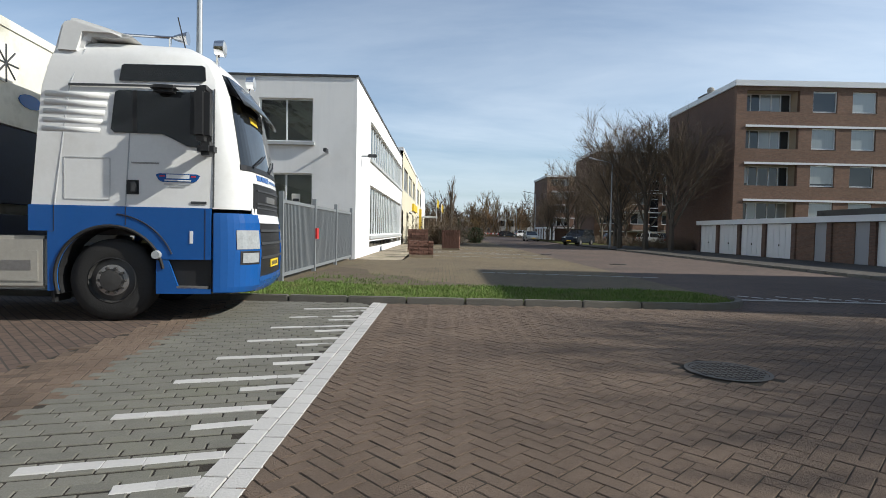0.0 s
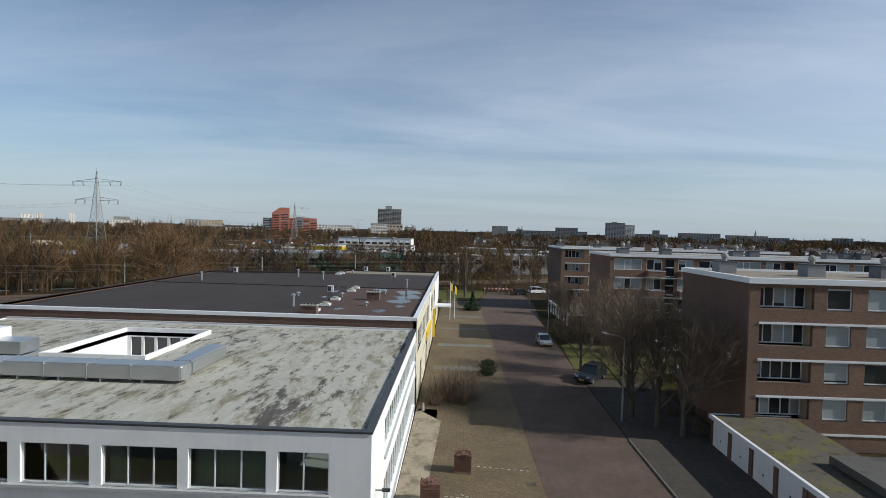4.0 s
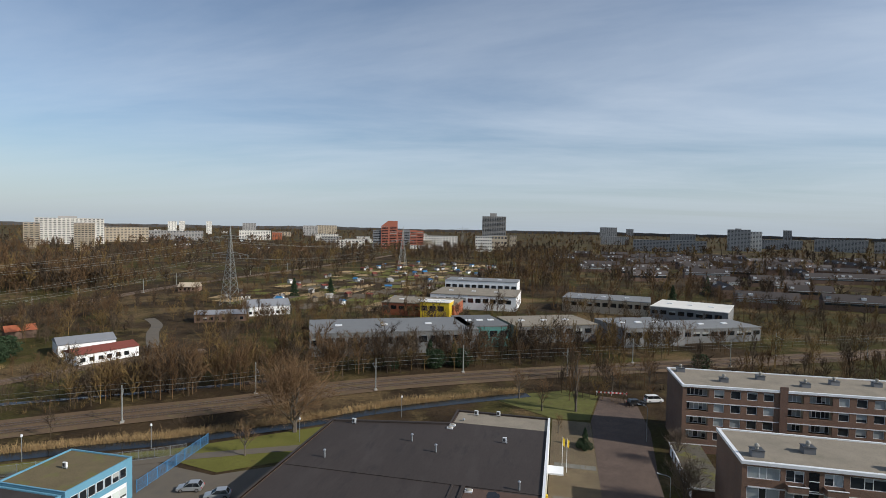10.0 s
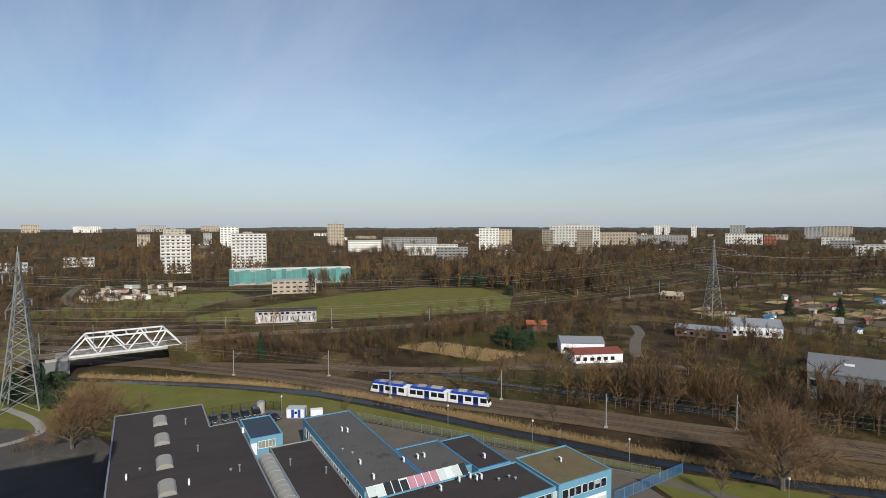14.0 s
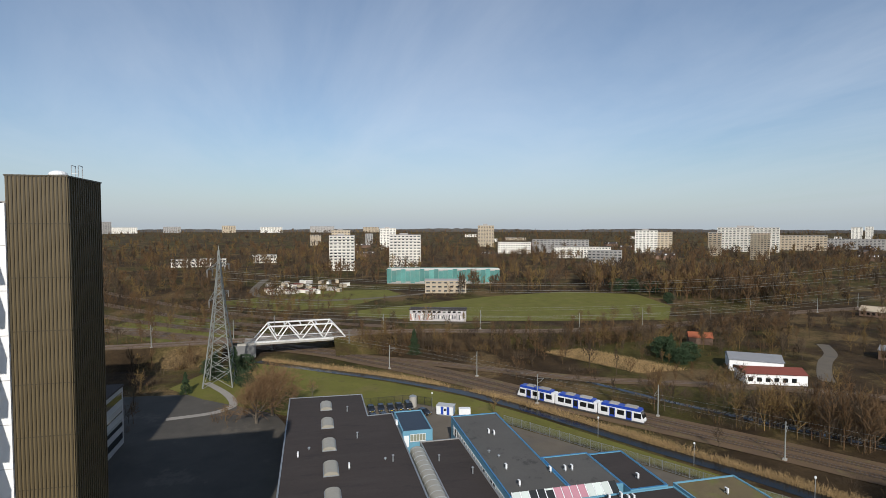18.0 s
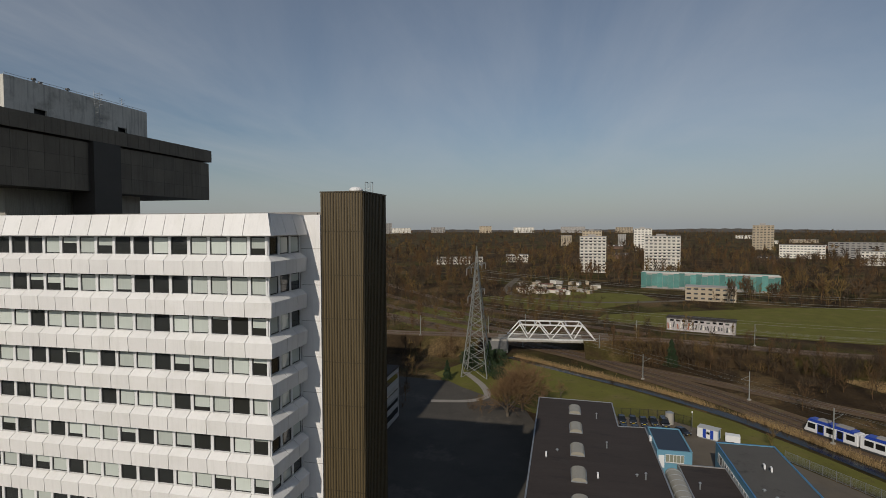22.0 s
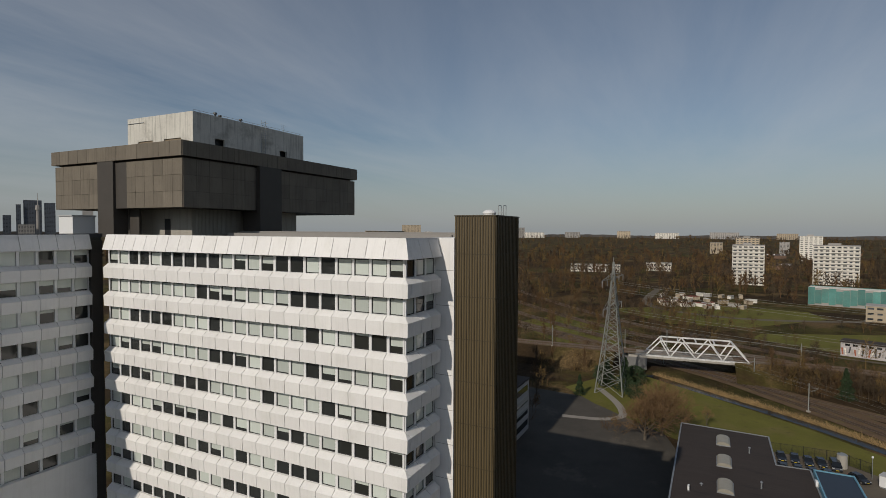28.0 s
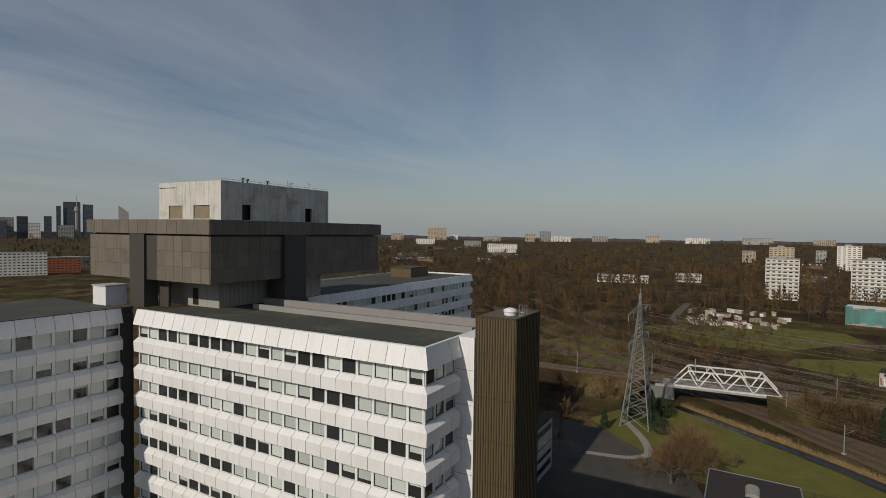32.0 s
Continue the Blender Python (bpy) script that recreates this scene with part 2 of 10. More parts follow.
def ground_material(name):
    """Rough winter land: dark litter, straw-coloured tufts and dull grass in patches of several sizes."""
    m = bpy.data.materials.new(name)
    m.use_nodes = True
    nt = m.node_tree
    bsdf = nt.nodes["Principled BSDF"]
    pos = nt.nodes.new("ShaderNodeNewGeometry").outputs["Position"]
    a = noise_of(nt, pos, 0.014, 9, 0.62)
    b = noise_of(nt, pos, 0.06, 9, 0.7)
    e = noise_of(nt, pos, 0.028, 9, 0.66)
    d = noise_of(nt, pos, 1.1, 7, 0.75)
    brown = mixed(nt, spread(nt, b, 0.35, 0.65), (0.024, 0.016, 0.009), (0.071, 0.047, 0.024))
    grass = mixed(nt, spread(nt, b, 0.35, 0.65), (0.034, 0.030, 0.009), (0.086, 0.074, 0.022))
    straw = mixed(nt, spread(nt, d, 0.3, 0.7), (0.080, 0.053, 0.025), (0.170, 0.116, 0.056))
    c = mixed(nt, spread(nt, a, 0.46, 0.53), brown, grass)
    c = mixed(nt, spread(nt, e, 0.52, 0.60), c, straw)
    c = mixed(nt, 1.0, c, mixed(nt, spread(nt, d, 0.25, 0.75), (0.55,) * 3, (1.4,) * 3), "MULTIPLY")
    nt.links.new(c, bsdf.inputs["Base Color"])
    bsdf.inputs["Roughness"].default_value = 0.95
    bsdf.inputs["Specular IOR Level"].default_value = 0.1
    bp = node(nt, "ShaderNodeBump", Strength=0.8, Distance=0.4)
    nt.links.new(d, bp.inputs["Height"])
    nt.links.new(bp.outputs[0], bsdf.inputs["Normal"])
    return m


M = {}
M["ground"] = ground_material("winter_scrub")
M["lawn"] = surface("lawn", (0.128, 0.124, 0.031), 0.95, var=0.35, scale=0.15, fine=6, bump=0.6, stain=(0.17, 0.135, 0.06), stain_amount=0.7, stain_scale=0.09, spec=0.1, blotch=(((0.085, 0.072, 0.03), 0.7, 0.3, 0.54, 0.66),))
M["verge"] = surface("verge_grass", (0.110, 0.110, 0.036), 0.95, var=0.35, scale=0.5, fine=25, bump=0.8, stain=(0.11, 0.085, 0.05), stain_amount=0.8, stain_scale=0.9, spec=0.1)
M["blade"] = surface("grass_blade", (0.120, 0.190, 0.035), 0.8, var=0.4, scale=1.5, fine=20, bump=0, stain=(0.25, 0.22, 0.1), stain_amount=0.6, stain_scale=1.2, island=0.25)
M["reed"] = surface("dry_reed", (0.330, 0.225, 0.105), 0.9, var=0.4, scale=0.35, fine=6, bump=0, island=0.35)
M["water"] = surface("canal_water", (0.008, 0.009, 0.008), 0.12, var=0.3, scale=0.3, fine=2.5, bump=0.12, spec=0.22)
M["pond"] = surface("pond_water", (0.05, 0.055, 0.055), 0.08, var=0.2, scale=0.2, fine=2.5, bump=0.04, spec=0.6)
M["ballast"] = surface("track_ballast", (0.120, 0.076, 0.041), 0.95, var=0.3, scale=0.15, fine=8, bump=0.7, stain=(0.065, 0.043, 0.03), stain_amount=0.7, stain_scale=0.10, blotch=(((0.140, 0.115, 0.045), 0.7, 0.25, 0.52, 0.64),))
M["rail"] = surface("rusty_rail", (0.220, 0.170, 0.140), 0.45, metal=0.7, var=0.2, bump=0)
M["sleeper"] = surface("sleeper", (0.070, 0.052, 0.038), 0.9, var=0.3, rand=0.2)
M["asphalt"] = surface("asphalt", (0.028, 0.026, 0.024), 0.92, var=0.2, scale=0.25, fine=30, bump=0.4, stain=(0.055, 0.053, 0.05), stain_amount=0.5, stain_scale=0.2)
# dark tile, deepened further to paint in the shade before the garages
M["pave_shaded"] = masonry("shade_darkened_tile", (0.046, 0.039, 0.030), (0.062, 0.052, 0.040), (0.026, 0.022, 0.017), (0.3, 0.3), False, 0.014, var=0.2)
M["court"] = surface("court_paving", (0.070, 0.062, 0.051), 0.92, var=0.22, scale=0.2, fine=9, bump=0.3, stain=(0.040, 0.036, 0.031), stain_amount=0.7, stain_scale=0.08, blotch=(((0.115, 0.100, 0.080), 0.6, 0.05, 0.55, 0.60),))
M["yard"] = surface("yard_concrete", (0.120, 0.100, 0.075), 0.92, var=0.2, scale=0.2, fine=14, bump=0.3, stain=(0.08, 0.075, 0.07), stain_amount=0.6, stain_scale=0.15)
M["path"] = surface("pale_path", (0.270, 0.247, 0.217), 0.95, var=0.15, scale=0.4, fine=12)
M["road_brick"] = masonry("road_brick", (0.088, 0.059, 0.044), (0.124, 0.082, 0.060), (0.042, 0.033, 0.026), (0.21, 0.105), False, 0.018, turn=45, var=0.2, stain=(0.125, 0.086, 0.062))
M["lot_brick"] = masonry("lot_brick", (0.128, 0.092, 0.050), (0.178, 0.130, 0.070), (0.058, 0.048, 0.026), (0.22, 0.11), False, 0.02, turn=0, var=0.24, stain=(0.10, 0.092, 0.045))
M["grey_paver"] = masonry("grey_paver", (0.20, 0.19, 0.165), (0.25, 0.235, 0.20), (0.10, 0.095, 0.075), (0.21, 0.105), False, 0.014, turn=24, var=0.14, stain=(0.16, 0.16, 0.11))
M["tile"] = masonry("pavement_tile", (0.22, 0.215, 0.20), (0.27, 0.26, 0.24), (0.12, 0.115, 0.10), (0.3, 0.3), False, 0.012, var=0.15)
M["brick_piece"] = surface("clay_paver", (0.158, 0.112, 0.080), 0.9, var=0.42, scale=1.2, fine=110, bump=1.0, rand=0.34, stain=(0.172, 0.134, 0.102), stain_amount=0.5, stain_scale=0.6, blotch=(((0.34, 0.29, 0.22), 0.75, 60.0, 0.64, 0.69), ((0.055, 0.042, 0.032), 0.6, 45.0, 0.60, 0.68)))
M["joint"] = surface("joint_sand", (0.030, 0.024, 0.017), 0.98, var=0.3, scale=3, fine=60, bump=0.6)
M["grey_piece"] = surface("grey_paver_piece", (0.165, 0.157, 0.130), 0.92, var=0.3, scale=1.5, fine=110, bump=0.5, rand=0.12, stain=(0.17, 0.17, 0.11), stain_amount=0.5, stain_scale=0.9)
M["white_piece"] = surface("white_paver", (0.480, 0.460, 0.435), 0.85, var=0.1, scale=1.5, fine=60, bump=0.4, rand=0.1, stain=(0.35, 0.34, 0.31), stain_amount=0.5, stain_scale=1.5)
M["kerb"] = surface("kerb_concrete", (0.165, 0.150, 0.125), 0.9, var=0.2, scale=1, fine=40, bump=0.4, rand=0.1, stain=(0.12, 0.12, 0.08), stain_amount=0.6, stain_scale=0.8)
M["sand"] = surface("sandy_strip", (0.33, 0.275, 0.20), 0.97, var=0.2, scale=0.7, fine=25, bump=0.7, stain=(0.10, 0.11, 0.035), stain_amount=0.8, stain_scale=0.5, blotch=(((0.12, 0.095, 0.06), 0.7, 0.9, 0.5, 0.62),))
M["white_wall"] = surface("white_render", (0.820, 0.815, 0.800), 0.85, var=0.05, scale=0.4, fine=50, bump=0.15, stain=(0.55, 0.55, 0.53), stain_amount=0.35, stain_scale=0.3, streak=0.1)
M["cream_wall"] = surface("cream_render", (0.620, 0.570, 0.430), 0.85, var=0.06, scale=0.4, fine=50)
M["white_trim"] = surface("white_trim", (0.72, 0.73, 0.73), 0.45, var=0.05, bump=0.03)
M["grey_trim"] = surface("grey_trim", (0.42, 0.43, 0.43), 0.55, var=0.06, bump=0.05)
M["dark_trim"] = surface("dark_trim", (0.05, 0.052, 0.055), 0.5, var=0.1, bump=0.05)
M["flat_brick"] = masonry("flat_brick", (0.150, 0.086, 0.058), (0.205, 0.118, 0.078), (0.14, 0.115, 0.09), (0.22, 0.065), True, 0.012, var=0.16)
# dark brown brick; on the flats it is flat_brick with the gable's shade painted in
M["dark_and_shade_brick"] = masonry("dark_and_shade_brick", (0.115, 0.066, 0.047), (0.160, 0.090, 0.064), (0.12, 0.10, 0.08), (0.22, 0.065), True, 0.012, var=0.16)
M["gravel_roof"] = surface("gravel_roof", (0.240, 0.205, 0.155), 0.97, var=0.28, scale=0.3, fine=7, bump=0.9, stain=(0.15, 0.135, 0.10), stain_amount=0.6, stain_scale=0.25, blotch=(((0.12, 0.11, 0.085), 0.5, 1.2, 0.55, 0.66),))
M["moss_roof"] = surface("moss_roof", (0.095, 0.082, 0.062), 0.97, var=0.3, scale=0.5, fine=12, bump=0.9, stain=(0.095, 0.088, 0.018), stain_amount=0.9, stain_scale=0.3, blotch=(((0.125, 0.118, 0.016), 0.85, 0.35, 0.50, 0.60), ((0.035, 0.03, 0.022), 0.8, 1.3, 0.53, 0.63), ((0.15, 0.14, 0.115), 0.6, 3.0, 0.58, 0.68)))
M["bitumen"] = surface("bitumen_roof", (0.039, 0.030, 0.026), 0.85, var=0.22, scale=0.12, fine=5, bump=0.25, stretch=(1, 0.25, 1), stain=(0.058, 0.048, 0.043), stain_amount=0.5, stain_scale=0.3, blotch=(((0.020, 0.017, 0.016), 0.6, 0.5, 0.54, 0.66),))
M["bitumen_blue"] = surface("grey_bitumen_roof", (0.090, 0.085, 0.077), 0.85, var=0.15, scale=0.12, fine=5, bump=0.25, stain=(0.066, 0.062, 0.058), stain_amount=0.5, stain_scale=0.15, blotch=(((0.035, 0.033, 0.031), 0.7, 0.16, 0.57, 0.62),))
M["rust_roof"] = surface("worn_roof", (0.085, 0.05, 0.036), 0.8, var=0.25, scale=0.25, fine=6, bump=0.3, stain=(0.035, 0.03, 0.03), stain_amount=0.8, stain_scale=0.25, blotch=(((0.14, 0.085, 0.06), 0.6, 0.8, 0.55, 0.66),))
M["pale_roof"] = surface("weathered_roof", (0.40, 0.39, 0.33), 0.9, var=0.22, scale=0.7, fine=6, bump=0.3, stain=(0.20, 0.18, 0.11), stain_amount=0.8, stain_scale=0.5, stretch=(1, 0.32, 1), blotch=(((0.17, 0.15, 0.085), 0.75, 1.1, 0.50, 0.60), ((0.06, 0.052, 0.045), 0.9, 0.42, 0.56, 0.60), ((0.055, 0.05, 0.04), 0.8, 2.2, 0.57, 0.64), ((0.50, 0.49, 0.45), 0.5, 1.6, 0.54, 0.66)))
M["green_roof"] = surface("sedum_roof", (0.13, 0.10, 0.05), 0.97, var=0.3, scale=0.4, fine=6, bump=0.8, stain=(0.13, 0.14, 0.03), stain_amount=0.8, stain_scale=0.3)
M["alu"] = surface("aluminium", (0.55, 0.56, 0.56), 0.35, metal=0.85, var=0.08, bump=0.04)
M["galv"] = surface("galvanised_steel", (0.34, 0.36, 0.37), 0.5, metal=0.6, var=0.12, bump=0.05)
M["mast"] = surface("grey_steel_mast", (0.30, 0.31, 0.29), 0.6, metal=0.3, var=0.15, bump=0.05)
M["white_steel"] = surface("white_steel", (0.68, 0.68, 0.66), 0.5, var=0.06, stain=(0.4, 0.36, 0.3), stain_amount=0.4, stain_scale=0.5)
M["concrete"] = surface("concrete", (0.36, 0.34, 0.30), 0.9, var=0.16, scale=0.3, fine=12, streak=0.4)
M["rough_concrete"] = surface("rough_concrete", (0.600, 0.585, 0.530), 0.92, var=0.2, scale=0.35, fine=10, streak=0.8, stain=(0.2, 0.19, 0.16), stain_amount=0.7, stain_scale=0.4, bump=0.4)
M["cap_panel"] = surface("brown_grey_panel", (0.165, 0.143, 0.112), 0.75, var=0.2, scale=0.5, fine=8, streak=0.5, rand=0.12, bump=0.1)
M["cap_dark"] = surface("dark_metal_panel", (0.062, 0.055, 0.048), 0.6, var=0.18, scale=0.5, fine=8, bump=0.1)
M["shaft"] = surface("olive_brown_cladding", (0.112, 0.083, 0.040), 0.55, var=0.08, scale=0.3, fine=8, bump=0.06)
M["shaft_rib"] = surface("cladding_rib", (0.055, 0.042, 0.022), 0.55, var=0.08, bump=0.05)
M["tower_panel"] = surface("white_tower_panel", (0.820, 0.812, 0.795), 0.5, var=0.05, scale=0.4, fine=10, bump=0.04, rand=0.05, stain=(0.52, 0.52, 0.42), stain_amount=0.22, stain_scale=0.3, streak=0.12)
M["tower_roof"] = surface("tower_roof", (0.06, 0.062, 0.05), 0.9, var=0.3, scale=0.3, fine=5, bump=0.4, stain=(0.14, 0.13, 0.085), stain_amount=0.7, stain_scale=0.2)
M["blue_wall"] = surface("blue_cladding", (0.130, 0.300, 0.400), 0.5, var=0.10, scale=0.4, fine=10, bump=0.05, stain=(0.09, 0.20, 0.27), stain_amount=0.4)
M["blue_dark"] = surface("bright_blue_trim", (0.035, 0.165, 0.340), 0.4, var=0.08, bump=0.03)
M["teal"] = surface("teal_sheeting", (0.085, 0.240, 0.215), 0.6, var=0.35, scale=0.15, fine=2, bump=0.1, rand=0.3, stain=(0.16, 0.22, 0.19), stain_amount=0.6, stain_scale=0.12)
M["red_brick"] = surface("red_brick_far", (0.36, 0.12, 0.075), 0.85, var=0.12, scale=0.05, fine=1)
M["far_white"] = surface("white_block", (0.720, 0.690, 0.620), 0.8, var=0.06, scale=0.05, fine=0.8, rand=0.1)
M["far_tan"] = surface("tan_block", (0.440, 0.365, 0.265), 0.85, var=0.08, scale=0.05, fine=0.8, rand=0.15)
M["far_grey"] = surface("grey_block", (0.340, 0.325, 0.305), 0.85, var=0.08, scale=0.05, fine=0.8, rand=0.2)
M["far_dark"] = surface("dark_block", (0.210, 0.215, 0.225), 0.7, var=0.1, scale=0.02, fine=0.5, rand=0.3)
M["hall_grey"] = surface("grey_hall_sheeting", (0.190, 0.190, 0.185), 0.7, var=0.15, scale=0.2, fine=3, rand=0.25, streak=0.3, stain=(0.10, 0.10, 0.095), stain_amount=0.5, stain_scale=0.2)
M["graffiti_wall"] = surface("painted_hut_wall", (0.460, 0.430, 0.420), 0.85, var=0.2, scale=0.5, fine=3, bump=0.1, stain=(0.30, 0.25, 0.30), stain_amount=0.6, stain_scale=0.35)
M["city_dark"] = surface("dark_city_tower", (0.075, 0.088, 0.110), 0.4, var=0.1, scale=0.02, fine=0.5, rand=0.4)
M["house_wall"] = surface("house_brick", (0.180, 0.116, 0.083), 0.9, var=0.2, scale=0.05, fine=2, rand=0.35)
M["house_roof"] = surface("dark_roof_tile", (0.068, 0.056, 0.051), 0.85, var=0.2, scale=0.08, fine=2, rand=0.35)
M["red_roof"] = surface("red_roof_tile", (0.200, 0.055, 0.038), 0.85, var=0.15, scale=0.3, fine=4, rand=0.15)
M["bark"] = surface("bark", (0.105, 0.088, 0.068), 0.95, var=0.3, scale=1.2, fine=14, bump=0.6, rand=0.2)
M["twig"] = surface("bare_twig", (0.180, 0.108, 0.052), 0.95, var=0.25, scale=0.2, fine=4, bump=0, rand=0.25, island=0.25)
M["twig_grey"] = surface("grey_twig", (0.160, 0.118, 0.080), 0.95, var=0.25, scale=0.2, fine=4, bump=0, rand=0.2, island=0.25)
M["wood_far"] = surface("far_bare_wood", (0.106, 0.061, 0.027), 0.95, var=0.45, scale=0.09, fine=0.6, bump=0, island=0.25)
M["wood_grey"] = surface("far_grey_wood", (0.079, 0.055, 0.033), 0.95, var=0.45, scale=0.09, fine=0.6, bump=0, island=0.25)
M["wood_olive"] = surface("far_willow_wood", (0.150, 0.097, 0.034), 0.95, var=0.35, scale=0.09, fine=0.6, bump=0, island=0.25)
M["wood_dark"] = surface("far_dark_wood", (0.047, 0.032, 0.019), 0.95, var=0.4, scale=0.09, fine=0.6, bump=0, island=0.25)
M["evergreen"] = surface("evergreen", (0.028, 0.05, 0.02), 0.9, var=0.4, scale=0.4, fine=6, bump=0)
M["backdrop"] = surface("distant_woods", (0.090, 0.086, 0.083), 1.0, var=0.2, scale=0.002, fine=0.02, bump=0, spec=0)
M["pane"] = pane_material("office_pane", share=0.68, pale=(0.66, 0.72, 0.67), dark=(0.028, 0.030, 0.028))
M["pane_dark"] = pane_material("dark_pane", share=0.12)
M["pane_home"] = pane_material("home_pane", dark=(0.03, 0.036, 0.04), share=0.55, pale=(0.42, 0.46, 0.46))
M["pane_far"] = surface("far_window_glass", (0.055, 0.06, 0.066), 0.12, var=0.4, scale=0.2, fine=0.6, bump=0, spec=0.5, island=0.6)
M["pink"] = surface("pink_blind", (0.420, 0.200, 0.240), 0.8, var=0.08, bump=0)
M["glass"] = clear_glass("clear_glass")
M["paint_white"] = surface("truck_white_paint", (0.690, 0.685, 0.665), 0.3, var=0.05, scale=1.0, fine=20, bump=0.0, spec=0.5, stain=(0.45, 0.42, 0.36), stain_amount=0.3, stain_scale=1.2)
M["paint_blue"] = surface("truck_blue_paint", (0.010, 0.082, 0.29), 0.25, var=0.08, scale=1.0, fine=20, bump=0.0, spec=0.6)
M["rubber"] = surface("tyre_rubber", (0.022, 0.021, 0.02), 0.8, var=0.25, scale=3, fine=40, bump=0.2)
M["black_plastic"] = surface("black_plastic", (0.018, 0.018, 0.019), 0.5, var=0.15, bump=0.05)
M["steel"] = surface("worn_steel", (0.34, 0.33, 0.32), 0.4, metal=0.8, var=0.2, fine=30, bump=0.05)
M["wheel_steel"] = surface("dark_wheel_steel", (0.060, 0.058, 0.056), 0.5, metal=0.4, var=0.25, fine=30, bump=0.05)
M["chrome"] = surface("chrome", (0.7, 0.7, 0.7), 0.12, metal=1.0, var=0.03, bump=0)
M["tan_paint"] = surface("chassis_panel", (0.33, 0.31, 0.27), 0.5, var=0.15, bump=0.05)
M["container"] = surface("container_cream", (0.680, 0.660, 0.580), 0.6, var=0.08, scale=1.0, fine=12, bump=0.05, stain=(0.3, 0.28, 0.2), stain_amount=0.6, stain_scale=1.3)
M["container_dark"] = surface("container_navy", (0.02, 0.026, 0.045), 0.5, var=0.2, bump=0.05)
M["yellow"] = surface("yellow_paint", (0.72, 0.50, 0.03), 0.5, var=0.08, bump=0.02)
M["red"] = surface("red_paint", (0.55, 0.03, 0.03), 0.45, var=0.08, bump=0.02)
M["visor"] = surface("smoked_plastic", (0.050, 0.058, 0.068), 0.15, var=0.1, bump=0, spec=0.7)
M["headlight"] = surface("headlight_lens", (0.330, 0.345, 0.350), 0.08, var=0.25, scale=9, fine=30, bump=0, spec=0.8)
M["car_dark"] = surface("dark_car_paint", (0.018, 0.022, 0.028), 0.22, var=0.08, bump=0, spec=0.7)
M["car_silver"] = surface("silver_car_paint", (0.42, 0.44, 0.45), 0.28, metal=0.5, var=0.05, bump=0)
M["car_white"] = surface("white_car_paint", (0.7, 0.7, 0.7), 0.28, var=0.04, bump=0)
M["car_glass"] = surface("car_glass", (0.012, 0.014, 0.016), 0.05, var=0.05, bump=0, spec=0.8)
M["tram_white"] = surface("tram_white", (0.72, 0.72, 0.72), 0.35, var=0.05, bump=0)
M["tram_blue"] = surface("tram_blue", (0.02, 0.06, 0.35), 0.35, var=0.06, bump=0)
M["orange"] = surface("orange_paint", (0.330, 0.100, 0.045), 0.6, var=0.1)
M["pallet_brick"] = surface("stacked_brick", (0.16, 0.085, 0.062), 0.92, var=0.3, scale=2, fine=30, rand=0.35, bump=0.4)
M["wood"] = surface("weathered_wood", (0.24, 0.19, 0.13), 0.9, var=0.25, scale=1, fine=20)
M["door_grey"] = surface("grey_door", (0.30, 0.31, 0.33), 0.5, var=0.05)
M["blue_fence"] = surface("blue_fence_paint", (0.08, 0.24, 0.45), 0.5, var=0.08)
M["skylight"] = surface("skylight_dome", (0.300, 0.280, 0.230), 0.35, var=0.12, scale=1, fine=6, bump=0.03)
M["puddle"] = surface("roof_puddle", (0.018, 0.017, 0.018), 0.12, var=0.1, bump=0, spec=0.25)
M["interior"] = surface("room_wall", (0.30, 0.29, 0.27), 0.9, var=0.1)
M["curtain"] = surface("curtain", (0.22, 0.23, 0.17), 0.9, var=0.25, scale=1, fine=3, stretch=(6, 6, 0.2))
M["navy_roof"] = surface("navy_roof", (0.022, 0.032, 0.05), 0.45, var=0.12, bump=0.05)
M["soil"] = surface("bare_soil", (0.105, 0.078, 0.05), 0.98, var=0.3, scale=0.8, fine=25, bump=0.8, stain=(0.08, 0.092, 0.028), stain_amount=0.9, stain_scale=0.8, blotch=(((0.145, 0.115, 0.078), 0.7, 1.6, 0.54, 0.66),))


# ---- mesh helpers ----
def box(bm, x0, y0, z0, x1, y1, z1):
    v = [bm.verts.new(p) for p in ((x0, y0, z0), (x1, y0, z0), (x1, y1, z0), (x0, y1, z0), (x0, y0, z1), (x1, y0, z1), (x1, y1, z1), (x0, y1, z1))]
    for f in ((3, 2, 1, 0), (4, 5, 6, 7), (0, 1, 5, 4), (1, 2, 6, 5), (2, 3, 7, 6), (3, 0, 4, 7)):
        bm.faces.new([v[i] for i in f])
    return v


def tube(bm, p0, p1, r0, r1=None, n=8, cap=True):
    p0, p1 = Vector(p0), Vector(p1)
    r1 = r0 if r1 is None else r1
    d = (p1 - p0).normalized()
    a = d.orthogonal().normalized()
    b = d.cross(a)
    lo = [bm.verts.new(p0 + (a * math.cos(k) + b * math.sin(k)) * r0) for k in (2 * math.pi * i / n for i in range(n))]
    hi = [bm.verts.new(p1 + (a * math.cos(k) + b * math.sin(k)) * r1) for k in (2 * math.pi * i / n for i in range(n))]
    for i in range(n):
        bm.faces.new((lo[i], lo[(i + 1) % n], hi[(i + 1) % n], hi[i]))
    if cap:
        bm.faces.new(lo[::-1])
        bm.faces.new(hi)


